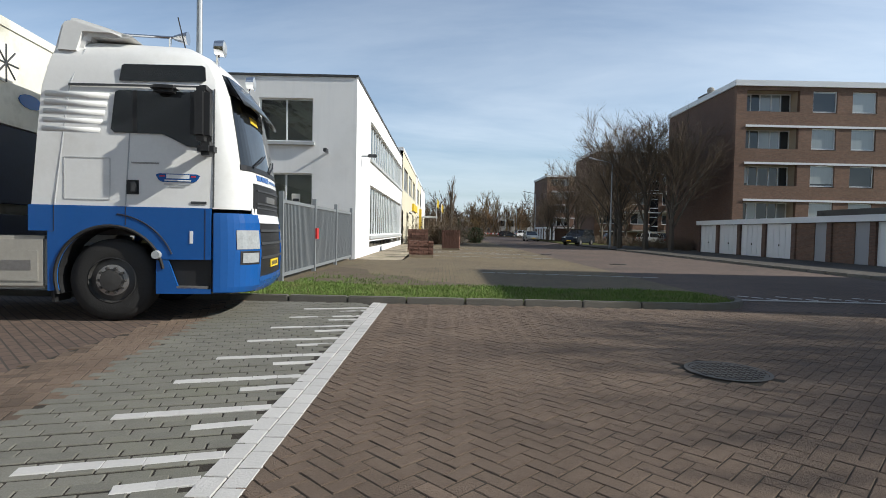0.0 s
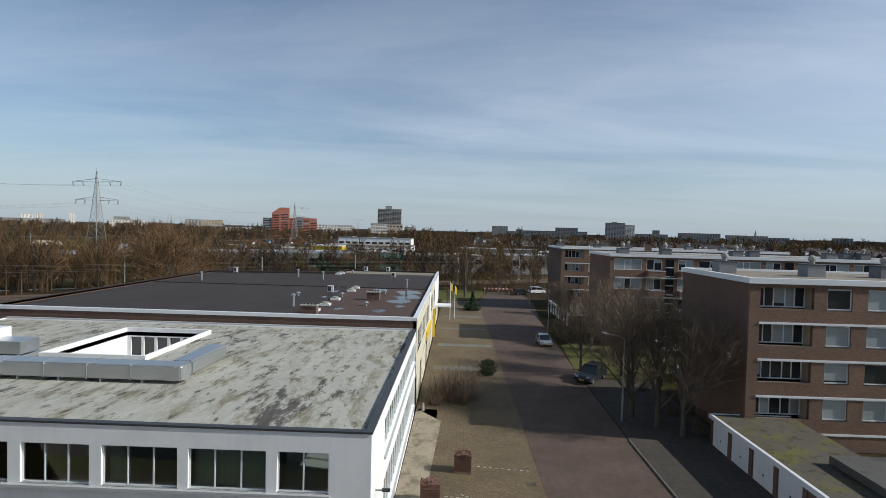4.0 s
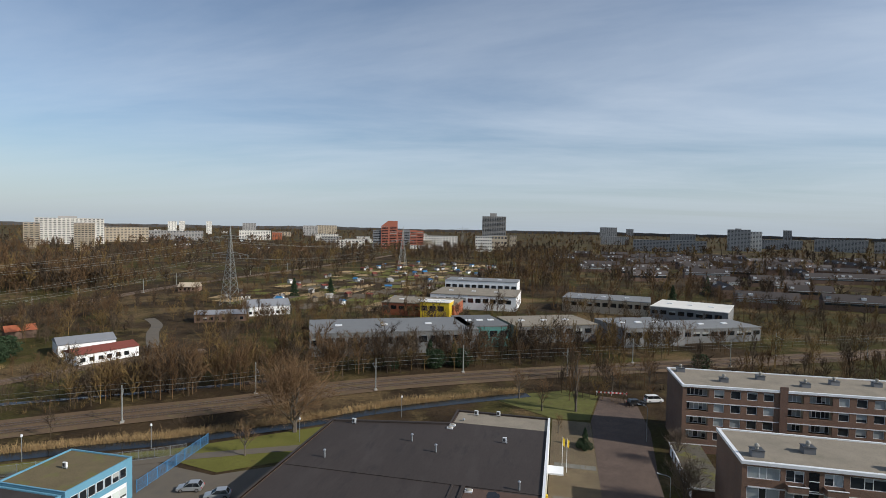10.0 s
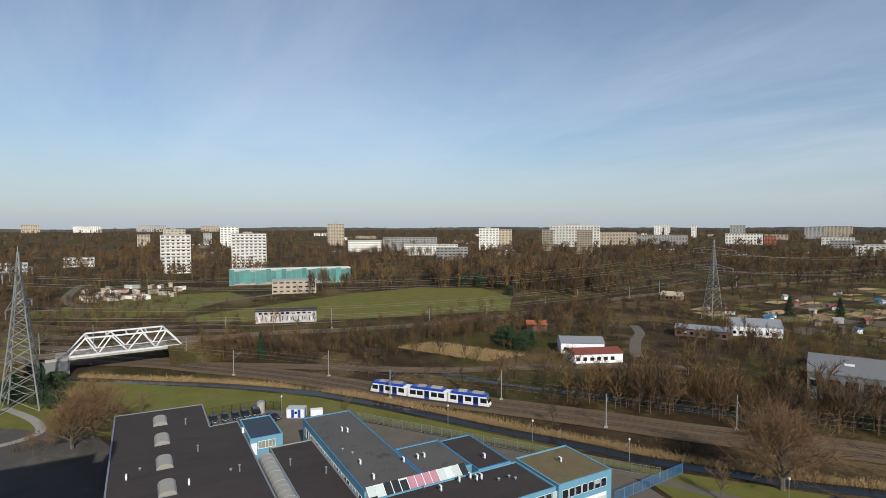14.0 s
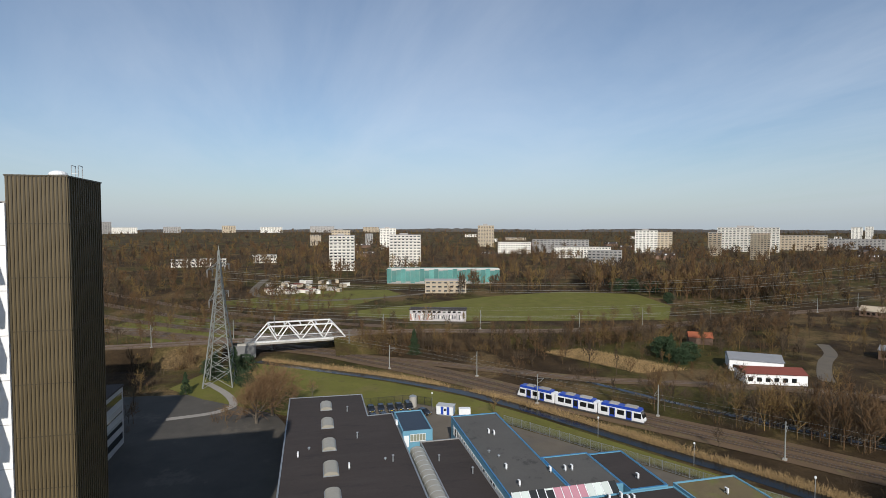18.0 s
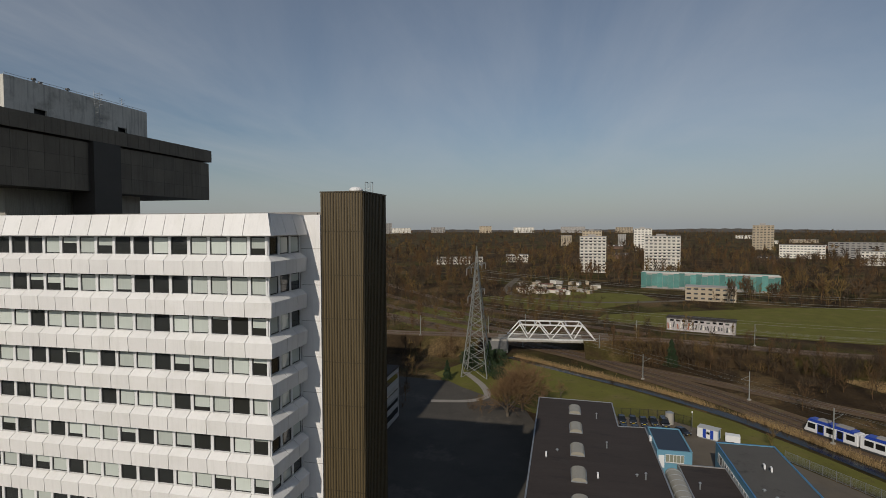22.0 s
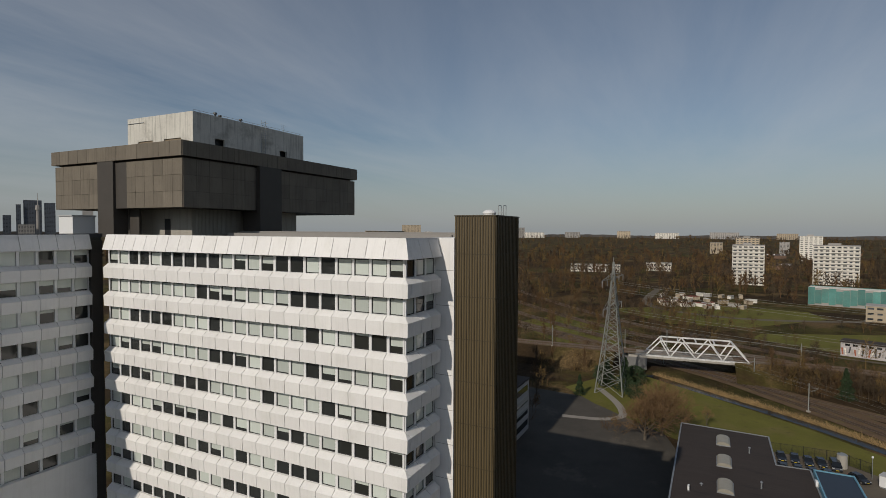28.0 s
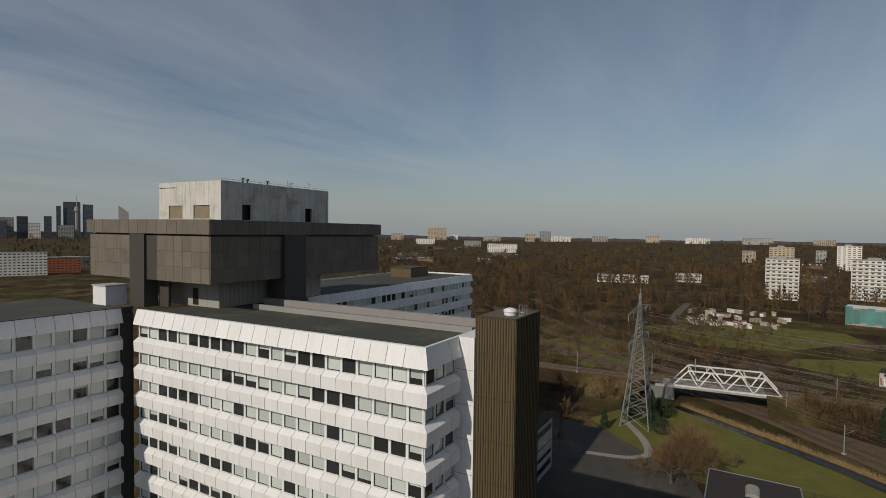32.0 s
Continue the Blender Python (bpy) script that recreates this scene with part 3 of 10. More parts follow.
def extrude(bm, pts, vec):
    """A closed prism from a polygon of 3D points, pushed along vec."""
    vec = Vector(vec)
    lo = [bm.verts.new(p) for p in pts]
    hi = [bm.verts.new(Vector(p) + vec) for p in pts]
    n = len(pts)
    bm.faces.new(lo[::-1])
    bm.faces.new(hi)
    for i in range(n):
        bm.faces.new((lo[i], lo[(i + 1) % n], hi[(i + 1) % n], hi[i]))


def slab_poly(bm, pts, z0, z1):
    extrude(bm, [(x, y, z0) for x, y in pts], (0, 0, z1 - z0))


def as_mesh(name, bm, material=None, smooth=False, bevel=0.0):
    bmesh.ops.recalc_face_normals(bm, faces=bm.faces)
    if bevel:
        bmesh.ops.bevel(bm, geom=[e for e in bm.edges if e.calc_face_angle(0) > 0.6], offset=bevel, segments=2, affect="EDGES", clamp_overlap=True)
    me = bpy.data.meshes.new(name)
    bm.to_mesh(me)
    bm.free()
    if material:
        me.materials.append(M[material])
    if smooth:
        me.shade_smooth()
    return me


def thing(name, x=0.0, y=0.0, z=0.0, rz=0.0, label="", category="", group="", kind=""):
    ob = new(name)
    ob.empty_display_size = 0.2
    ob.matrix_world = pose(x, y, z, 0, 0, rz)
    return tagged(ob, label, category, group, kind)


def part(name, bm, material, parent, label="", smooth=False, bevel=0.0, at=None):
    """One mesh object under a thing or a part. bm may be a bmesh or a mesh that others share."""
    me = as_mesh(name, bm, material, smooth, bevel) if isinstance(bm, bmesh.types.BMesh) else bm
    ob = new(name, me)
    ob.parent = parent
    if at is not None:
        ob.matrix_basis = at if isinstance(at, Matrix) else Matrix.Translation(at)
    return tagged(ob, label)


def solid(name, bm, material, label="", category="", kind="structure", smooth=False, group="", bevel=0.0):
    ob = new(name, as_mesh(name, bm, material, smooth, bevel))
    return tagged(ob, label, category, group, kind)


def B(*boxes):
    bm = bmesh.new()
    for b in boxes:
        box(bm, *b)
    return bm


def from_arrays(name, verts, faces, material):
    """A mesh of triangles from arrays."""
    me = bpy.data.meshes.new(name)
    verts, faces = np.asarray(verts, np.float32), np.asarray(faces, np.int32)
    n = len(faces)
    me.vertices.add(len(verts))
    me.vertices.foreach_set("co", verts.ravel())
    me.loops.add(3 * n)
    me.loops.foreach_set("vertex_index", faces.ravel())
    me.polygons.add(n)
    me.polygons.foreach_set("loop_start", np.arange(0, 3 * n, 3, dtype=np.int32))
    me.update(calc_edges=True)
    me.materials.append(M[material])
    me.shade_flat()
    return me


def wall_with_openings(bm, length, z0, z1, y0, y1, openings):
    """A wall along x with a depth y0..y1; openings: (x0, x1, z0, z1), grouped by equal heights."""
    rows = sorted({(o[2], o[3]) for o in openings})
    z = z0
    for lo, hi in rows:
        if lo > z:
            box(bm, 0, y0, z, length, y1, lo)
        x = 0
        for o in sorted(o for o in openings if (o[2], o[3]) == (lo, hi)):
            if o[0] > x:
                box(bm, x, y0, lo, o[0], y1, hi)
            x = o[1]
        if x < length:
            box(bm, x, y0, lo, length, y1, hi)
        z = hi
    if z < z1:
        box(bm, 0, y0, z, length, y1, z1)


def along(line, step, offset=0.0):
    """Points and headings every step metres along a polyline, offset to its left."""
    out, rest = [], 0.0
    for (ax, ay), (bx, by) in zip(line, line[1:]):
        l = math.hypot(bx - ax, by - ay)
        ux, uy = (bx - ax) / l, (by - ay) / l
        s = rest
        while s < l:
            out.append((ax + ux * s - uy * offset, ay + uy * s + ux * offset, math.atan2(uy, ux)))
            s += step
        rest = s - l
    return out


def smooth_line(pts, n=6):
    """A Catmull-Rom curve through the points."""
    p = [pts[0], *pts, pts[-1]]
    out = []
    for i in range(1, len(p) - 2):
        a, b, c, d = (np.array(q, float) for q in p[i - 1:i + 3])
        for k in range(n):
            t = k / n
            out.append(tuple(0.5 * (2 * b + (c - a) * t + (2 * a - 5 * b + 4 * c - d) * t * t + (3 * b - a - 3 * c + d) * t ** 3)))
    out.append(tuple(map(float, pts[-1])))
    return out


def ribbon(bm, line, left, right, z, thick=0.0):
    """A flat band along a line, from left to right of it; z may rise along it."""
    n = len(line)
    rows = []
    for i, q in enumerate(line):
        a, b = line[max(0, i - 1)], line[min(n - 1, i + 1)]
        l = math.hypot(b[0] - a[0], b[1] - a[1])
        nx, ny = -(b[1] - a[1]) / l, (b[0] - a[0]) / l
        h = z(i / (n - 1), q) if callable(z) else z
        rows.append([bm.verts.new((q[0] + nx * o, q[1] + ny * o, h)) for o in (left, right)])
    for r, s in zip(rows, rows[1:]):
        bm.faces.new((r[0], s[0], s[1], r[1]))


def inside(x, y, poly):
    hit = False
    for (ax, ay), (bx, by) in zip(poly, poly[1:] + poly[:1]):
        if (ay > y) != (by > y) and x < (bx - ax) * (y - ay) / (by - ay) + ax:
            hit = not hit
    return hit


def near_line(x, y, line, d):
    for (ax, ay), (bx, by) in zip(line, line[1:]):
        lx, ly = bx - ax, by - ay
        t = max(0.0, min(1.0, ((x - ax) * lx + (y - ay) * ly) / (lx * lx + ly * ly + 1e-9)))
        if math.hypot(x - ax - lx * t, y - ay - ly * t) < d:
            return True
    return False


# ---- ground, roads, water and tracks ----
TRAM = smooth_line([(-330, -150), (-262, -58), (-219, 2), (-200, 21), (-174, 44), (-141, 67.5), (-104, 97), (-78, 116.5), (-56, 137), (-20, 159), (34, 187), (135, 240), (219, 290), (420, 400), (700, 545)])
CANAL = smooth_line([(-206, -17), (-191, 2.5), (-173, 26), (-152, 47), (-130, 61.5), (-107, 74.5), (-89.5, 85.5), (-77, 92.5), (-63, 103), (-54, 110), (-45, 119), (-30, 130), (-10, 143)])
RAIL = smooth_line([(-225, -160), (-217, -90), (-217.5, -38), (-221, 4), (-222, 37), (-217, 85), (-219, 125), (-226, 165), (-238, 200), (-252, 285), (-252, 373), (-246, 475), (-243, 636), (-250, 900)])
FIELD = [(-300, 20), (-316, 25), (-361, 127), (-373, 185), (-346, 229), (-290, 216), (-248, 183), (-262, 110), (-275, 60)]


def rail_height(t, q):
    y = q[1]
    if y < 50:
        return 5.6
    return max(0.6, 5.6 - (y - 50) * 0.035)


bm = bmesh.new()
R, NR, NA = [0.0], 40, 64
R = [4800 * (i / NR) ** 2.2 for i in range(NR + 1)]
rings = []
for r in R[1:]:
    rings.append([bm.verts.new((r * math.cos(2 * math.pi * k / NA), r * math.sin(2 * math.pi * k / NA), -0.03)) for k in range(NA)])
c0 = bm.verts.new((0, 0, -0.03))
for k in range(NA):
    bm.faces.new((c0, rings[0][k], rings[0][(k + 1) % NA]))
for a, b in zip(rings, rings[1:]):
    for k in range(NA):
        bm.faces.new((a[k], b[k], b[(k + 1) % NA], a[(k + 1) % NA]))
solid("ground", bm, "ground", "brown winter scrubland and dull grass reaching the horizon", "ground")


def flat(name, pts, z, material, label, category):
    bm = bmesh.new()
    f = bm.faces.new([bm.verts.new((x, y, z)) for x, y in pts])
    bmesh.ops.triangulate(bm, faces=[f])
    return solid(name, bm, material, label, category)


flat("road", [(-60, -12), (60, -12), (60, 9.15), (13.6, 10.5), (13.6, 42), (14.0, 60), (15.5, 100), (17.6, 124), (17, 146), (8.5, 147), (5.2, 127), (5.2, 95), (5.6, 50), (5.65, 10.2), (4.5, 9.15), (-60, 9.15)], 0.0, "road_brick", "brown-red clay brick road laid in herringbone", "road")
flat("parking_lot", [(-3.6, 11.9), (5.62, 11.6), (5.58, 48), (5.2, 95), (5.1, 126), (-3.4, 126), (-3.5, 48), (-1.6, 47.9), (-1.6, 22), (-3.6, 22)], 0.012, "lot_brick", "yellowish brown brick parking lot with faded lines", "parking lot")
flat("yard", [(-60, 10.2), (-3.62, 11.9), (-3.62, 22.1), (-60, 22.1)], 0.01, "lot_brick", "mossy brick yard behind a grey fence", "yard")
# the garages' shade is partly put into this strip's colour
flat("pavement", [(13.62, 12), (19.9, 12), (19.9, 42.5), (21.5, 42.5), (21.5, 60), (14.1, 60), (13.62, 42)], 0.06, "pave_shaded", "dark pavement before the garages with shade in its colour", "pavement")
flat("sandy_strip", [(-3.6, 22.05), (-1.65, 22.0), (-1.8, 31), (-1.2, 45), (-3.5, 48)], 0.02, "sand", "sandy strip with weeds along the white building", "ground")
flat("lawn", [(13.8, 60.5), (24, 60.5), (24, 80), (17, 80), (15.2, 78)], 0.04, "verge", "small lawn under the street trees", "lawn")
flat("lawn_east", [(26, 15), (80, 15), (80, 40), (26, 40)], 0.03, "verge", "lawn behind the garages", "lawn")
flat("lawn_flats", [(24, 54), (90, 54), (90, 82), (24, 82)], 0.03, "verge", "lawn between the blocks of flats", "lawn")
flat("park_lawn", [(78, 134), (112, 136), (142, 182), (124, 197), (104, 187)], 0.05, "lawn", "green park lawn behind the last flats", "lawn")
bm = bmesh.new()
ribbon(bm, smooth_line([(119, 190), (113.5, 172), (113, 161), (107.5, 146), (104, 132)], 6), 2.0, -2.0, 0.08)
solid("pond", bm, "pond", "long pale pond in the park", "water")
flat("street_end", [(-3, 126.5), (4.9, 127.5), (8, 147), (0, 150), (-20, 138)], 0.03, "verge", "grass corner at the end of the street", "lawn")
flat("tower_court", [(-175, -75), (-38, -75), (-38, -10), (-62, 12), (-140, -4.6), (-150, -8), (-170, -25)], 0.02, "court", "dark asphalt court beside the office tower", "yard")
flat("works_yard", [(-142, -4), (-62, 12), (-40, 12), (-40, 60), (-46, 92), (-60, 82), (-75, 84), (-94, 71.5), (-128, 48), (-142, 28)], 0.03, "yard", "grey concrete yard round the blue works", "yard")
flat("bank_lawn", [(-205, -10), (-188, 3), (-170, 25), (-150, 45), (-129, 58.5), (-106, 71.5), (-88, 82), (-75, 89), (-62, 99.5), (-47, 112), (-44, 96), (-60, 83), (-75, 86), (-94, 73.5), (-127, 50), (-143, 29), (-146, -5), (-165, -28), (-178, -40), (-200, -30)], 0.05, "lawn", "green bank between the fence and the canal", "lawn")
flat("green_field", FIELD, 0.06, "lawn", "wide green meadow behind the railway", "field")
bm = bmesh.new()
ribbon(bm, smooth_line([(-182, -30), (-170, -23), (-161, -19.5), (-156, -19.5), (-152, -24), (-150, -34)], 8), 1.1, -1.1, 0.1)
solid("foot_path", bm, "path", "pale curved footpath on the grass", "path")
bm = bmesh.new()
ribbon(bm, smooth_line([(-128, 46), (-110, 58.5), (-94, 69.5), (-76, 83), (-60, 92), (-50, 97)], 6), 1.3, -1.3, 0.08)
solid("service_path", bm, "yard", "paved path inside the steel fence", "path")
bm = bmesh.new()
ribbon(bm, CANAL, 1.7, -1.9, 0.06)
solid("canal", bm, "water", "narrow dark canal between grass banks", "water")

flat("west_meadow", [(-420, 4), (-415, 58), (-385, 64), (-332, 20), (-326, -18), (-372, -60)], 0.05, "lawn", "rough meadow behind the railway", "field")
flat("bank_meadow", [(-300, -34), (-255, -34), (-245, -60), (-290, -95), (-330, -80)], 0.05, "lawn", "dull grass beside the railway", "field")
bm = bmesh.new()
ribbon(bm, smooth_line([(-160, 84), (-142, 94), (-128, 102), (-110, 114), (-92, 127), (-70, 143)], 6), 1.0, -1.0, 0.05)
solid("ditch", bm, "water", "dark ditch with reeds behind the tram line", "water")
bm = bmesh.new()
ribbon(bm, smooth_line([(-420, -130), (-330, -50), (-300, -10), (-285, 30), (-270, 52), (-262, 90)], 6), 1.4, -1.4, 0.07)
ribbon(bm, smooth_line([(-182, 208), (-168, 196), (-158, 182), (-146, 168), (-138, 160)], 6), 2.2, -2.2, 0.07)
ribbon(bm, smooth_line([(-520, -40), (-420, -40), (-380, -20), (-365, 20), (-380, 70), (-410, 120)], 6), 3.0, -3.0, 0.07)
solid("field_road", bm, "yard", "narrow grey lanes between the meadows", "road")
bm = bmesh.new()
ribbon(bm, TRAM, 6.2, -6.2, 0.14)
solid("tram_bed", bm, "ballast", "brown ballast bed of the tram line", "track bed")
bm = bmesh.new()
n = len(RAIL)
for sgn in (1, -1):
    rows = []
    for i, q in enumerate(RAIL):
        a, b = RAIL[max(0, i - 1)], RAIL[min(n - 1, i + 1)]
        l = math.hypot(b[0] - a[0], b[1] - a[1])
        nx, ny = -(b[1] - a[1]) / l, (b[0] - a[0]) / l
        h = rail_height(0, q)
        rows.append([bm.verts.new((q[0] + nx * o * sgn, q[1] + ny * o * sgn, hh)) for o, hh in ((4.6, h), (4.6 + 1.7 * h, 0.0))])
    for k, (r, s) in enumerate(zip(rows, rows[1:])):
        if -28 < RAIL[k][1] < 8 or -28 < RAIL[k + 1][1] < 8:
            continue
        bm.faces.new((r[0], s[0], s[1], r[1]))
for f in [f for f in bm.faces if all(-28 < v.co.y < 8 for v in f.verts) and len(f.verts) == 4 and f.calc_area() > 1 and -28 < f.calc_center_median().y < 8]:
    bm.faces.remove(f)
solid("rail_embankment", bm, "ground", "railway embankment slopes with brown scrub", "embankment")
bm = bmesh.new()
ribbon(bm, RAIL, 4.6, -4.6, lambda t, q: rail_height(t, q))
for f in [f for f in bm.faces if -24 < f.calc_center_median().y < 8]:
    bm.faces.remove(f)
solid("rail_bed", bm, "ballast", "brown ballast bed of the railway", "track bed")


def rails(line, offsets, height, name, label):
    bm = bmesh.new()
    for off in offsets:
        for gauge in (0.72, -0.72):
            o = off + gauge
            n = len(line)
            rows = []
            for i, q in enumerate(line):
                a, b = line[max(0, i - 1)], line[min(n - 1, i + 1)]
                l = math.hypot(b[0] - a[0], b[1] - a[1])
                nx, ny = -(b[1] - a[1]) / l, (b[0] - a[0]) / l
                h = height(0, q) if callable(height) else height
                rows.append([bm.verts.new((q[0] + nx * (o + dx), q[1] + ny * (o + dx), h + dz)) for dx, dz in ((-0.05, 0), (-0.05, 0.16), (0.05, 0.16), (0.05, 0))])
            for r, s in zip(rows, rows[1:]):
                for k in range(3):
                    bm.faces.new((r[k], r[k + 1], s[k + 1], s[k]))
    return solid(name, bm, "rail", label, "rails")


for name, pts in (("yard_track", [(-240, 12), (-252, -14), (-275, -48), (-330, -110), (-420, -190)]), ("siding_track", [(-252, 30), (-268, -4), (-296, -44), (-350, -100), (-440, -175)]), ("outer_track", [(-262, 40), (-284, 4), (-318, -38), (-380, -95), (-470, -165)])):
    line = smooth_line(pts, 8)
    bm = bmesh.new()
    ribbon(bm, line, 3.6, -3.6, 0.12)
    solid(name + "_bed", bm, "ballast", "brown ballast bed of a side track", "track bed")
    rails(line, (1.6, -1.6), 0.2, name + "_rails", "rails of the side track")
BRANCH = smooth_line([(-226, -12), (-212, 9), (-199, 29), (-187, 47), (-171, 69), (-157, 90), (-150, 107), (-143.5, 122.5), (-134, 142), (-120, 162)], 6)
bm = bmesh.new()
ribbon(bm, BRANCH, 3.4, -3.4, 0.10)
solid("branch_bed", bm, "ballast", "overgrown ballast bed of a branch track", "track bed")
rails(BRANCH, (0.0,), 0.16, "branch_rails", "pair of rusty rails of the branch track")
rails(TRAM, (2.2, -2.2), 0.22, "tram_rails", "two pairs of tram rails")
rails(RAIL, (2.1, -2.1), lambda t, q: rail_height(t, q) + 0.06, "railway_rails", "two pairs of railway rails on the embankment")
bm = bmesh.new()
for off in (2.2, -2.2):
    for x, y, a in along(TRAM[10:62], 0.75, off):
        ca, sa = math.cos(a), math.sin(a)
        pts = [(x + ca * u - sa * v, y + sa * u + ca * v, 0.15) for u, v in ((-0.12, -1.25), (0.12, -1.25), (0.12, 1.25), (-0.12, 1.25))]
        vs = [bm.verts.new((px, py, 0.21)) for px, py, _ in pts]
        bm.faces.new(vs)
solid("sleepers", bm, "sleeper", "rows of concrete sleepers under the tram rails", "sleepers", "stuff")

# reeds along the far bank of the canal, and grass on the near verge
rng = np.random.default_rng(5)


def blades(name, spots, h0, h1, w, lean, material, label, category):
    n = len(spots)
    spots = np.asarray(spots, float)
    h = rng.uniform(h0, h1, n)
    a = rng.uniform(0, math.pi, n)
    l = rng.normal(0, lean, (n, 2)) * h[:, None]
    dx, dy = np.cos(a) * w, np.sin(a) * w
    v = np.zeros((n, 3, 3))
    v[:, 0] = np.c_[spots[:, 0] - dx, spots[:, 1] - dy, spots[:, 2]]
    v[:, 1] = np.c_[spots[:, 0] + dx, spots[:, 1] + dy, spots[:, 2]]
    v[:, 2] = np.c_[spots[:, 0] + l[:, 0], spots[:, 1] + l[:, 1], spots[:, 2] + h]
    ob = new(name, from_arrays(name, v.reshape(-1, 3), np.arange(3 * n).reshape(-1, 3), material))
    return tagged(ob, label, category, kind="stuff")


spots = []
for x, y, a in along(CANAL, 0.10, 0.0):
    tuft = 0.5 + noise.noise(Vector((x * 0.06, y * 0.06, 7)))
    for k in range(int(4 + 14 * tuft)):
        o = 1.7 + abs(rng.normal(0, 1.1 + tuft))
        spots.append((x - math.sin(a) * o, y + math.cos(a) * o, 0))
for k in range(30000):
    x, y = rng.uniform(-196, -160), rng.uniform(90, 126)
    if inside(x, y, [(-198, 88), (-160, 108), (-160, 126), (-196, 108)]):
        spots.append((x, y, 0))
blades("reeds", spots, 0.5, 1.35, 0.035, 0.35, "reed", "dry straw-coloured reeds along the canal", "reeds")
flat("soil_patch", [(-3.55, 12.02), (1.2, 11.85), (0.6, 12.7), (-0.6, 13.3), (-0.9, 14.4), (-2.0, 15.0), (-2.3, 16.6), (-3.5, 17.6)], 0.02, "soil", "bare soil and moss spreading over the lot", "ground")
spots = []
for k in range(1500):
    x = -3.4 + abs(rng.normal(0, 1.5))
    y = 12 + abs(rng.normal(0, 1.3))
    if x < 0.4 and math.sin(x * 4.1) * math.sin(y * 3.3) > -0.2:
        spots.append((x, y, 0.015))
while len(spots) < 26000:
    x, y = rng.uniform(-3.6, 5.6), rng.uniform(9.3, 12.1)
    if x > 4.4 and (x - 4.4) ** 2 + (y - 10.6) ** 2 > 1.45:
        continue
    edge = 11.75 + 0.25 * math.sin(x * 1.7) + rng.normal(0, 0.18)
    if y < edge:
        spots.append((x, y, 0.03))
blades("verge_grass", spots, 0.03, 0.085, 0.008, 0.4, "blade", "short green grass on the verge", "grass")


# ---- the white office building ----
def window_unit(parent, w, h, x, z, y, mullions=(), material="pane", frame_mat="white_trim", fw=0.06, sill=True, inset=0.0, rz=0.0, origin=(0, 0, 0)):
    """A window set in an opening on the plane y; x, z: its lower left corner."""
    base = Matrix.Translation(origin) @ Matrix.Rotation(rz, 4, "Z")
    win = new("window")
    win.parent = parent
    win.matrix_basis = base @ Matrix.Translation((x, y, z))
    key = (round(w, 2), round(h, 2), tuple(round(m, 2) for m in mullions), frame_mat, fw)
    if key not in FRAME_CACHE:
        bm = B((0, 0, 0, w, 0.07, fw), (0, 0, h - fw, w, 0.07, h), (0, 0, fw, fw, 0.07, h - fw), (w - fw, 0, fw, w, 0.07, h - fw))
        for m in mullions:
            box(bm, m - fw / 2, 0, fw, m + fw / 2, 0.07, h - fw)
        FRAME_CACHE[key] = as_mesh("frame", bm, frame_mat)
    part("frame", FRAME_CACHE[key], None, win)
    edges = [0, *mullions, w]
    for a, b in zip(edges, edges[1:]):
        pk = (round(b - a, 2), round(h, 2), material)
        if pk not in FRAME_CACHE:
            FRAME_CACHE[pk] = as_mesh("pane", B((fw * 0.4, 0.03, fw * 0.5, b - a - fw * 0.4, 0.045, h - fw * 0.5)), material)
        part("pane", FRAME_CACHE[pk], None, win, at=(a, 0, 0))
    if sill:
        sk = ("sill", round(w, 2), frame_mat)
        if sk not in FRAME_CACHE:
            FRAME_CACHE[sk] = as_mesh("sill", B((-0.03, -0.12, -0.06, w + 0.03, 0.02, 0.0)), "grey_trim")
        part("sill", FRAME_CACHE[sk], None, win)
    return win


FRAME_CACHE = {}
WB = thing("office_building", -3.6, 22.2, 0, 0, "two-storey white rendered office building with a flat weathered roof", "building")
# local x runs to the building's left along the front: -36.4 .. 0
L0, H = -36.4, 7.4
bays = [(-36.2, -33.1), (-32.6, -29.4), (-28.9, -25.7), (-23.0 - 2.2, -22.0), (-21.5, -18.4), (-18.0, -15.6), (-15.05, -12.05), (-11.53, -8.25), (-7.79, -4.45), (-3.99, -1.78)]
lo, hi = [], []
for a, b in bays:
    lo.append((a - L0, b - L0, 0.96, 3.48))
    hi.append((a - L0, b - L0, 4.77, 6.52))
    lo.append((a - L0, b - L0, 0.36, 0.66))
bm = bmesh.new()
wall_with_openings(bm, -L0, 0, H, 0, 0.3, lo + hi)
bmesh.ops.translate(bm, verts=bm.verts, vec=(L0, 0, 0))
part("front_wall", bm, "white_wall", WB)
sides = [(3.9 + k * 1.02, 3.9 + k * 1.02 + 0.86) for k in range(20)]
bm = bmesh.new()
wall_with_openings(bm, 24.3, 0, H, 0, 0.3, [(4.3, 24.0, 4.7, 6.52), (4.3, 24.0, 0.95, 3.42), (4.3, 24.0, 0.36, 0.66)])
bmesh.ops.rotate(bm, verts=bm.verts, cent=(0, 0, 0), matrix=Matrix.Rotation(math.pi / 2, 3, "Z"))
bmesh.ops.translate(bm, verts=bm.verts, vec=(0, 0.0, 0))
bmesh.ops.translate(bm, verts=[v for v in bm.verts if v.co.y < 0.01], vec=(0, 0.3, 0))
part("side_wall", bm, "white_wall", WB)
part("side_wall", B((L0, 0.3, 0, L0 + 0.3, 24.3, H), (L0 + 0.3, 24.0, 0, -0.3, 24.3, H)), "white_wall", WB)
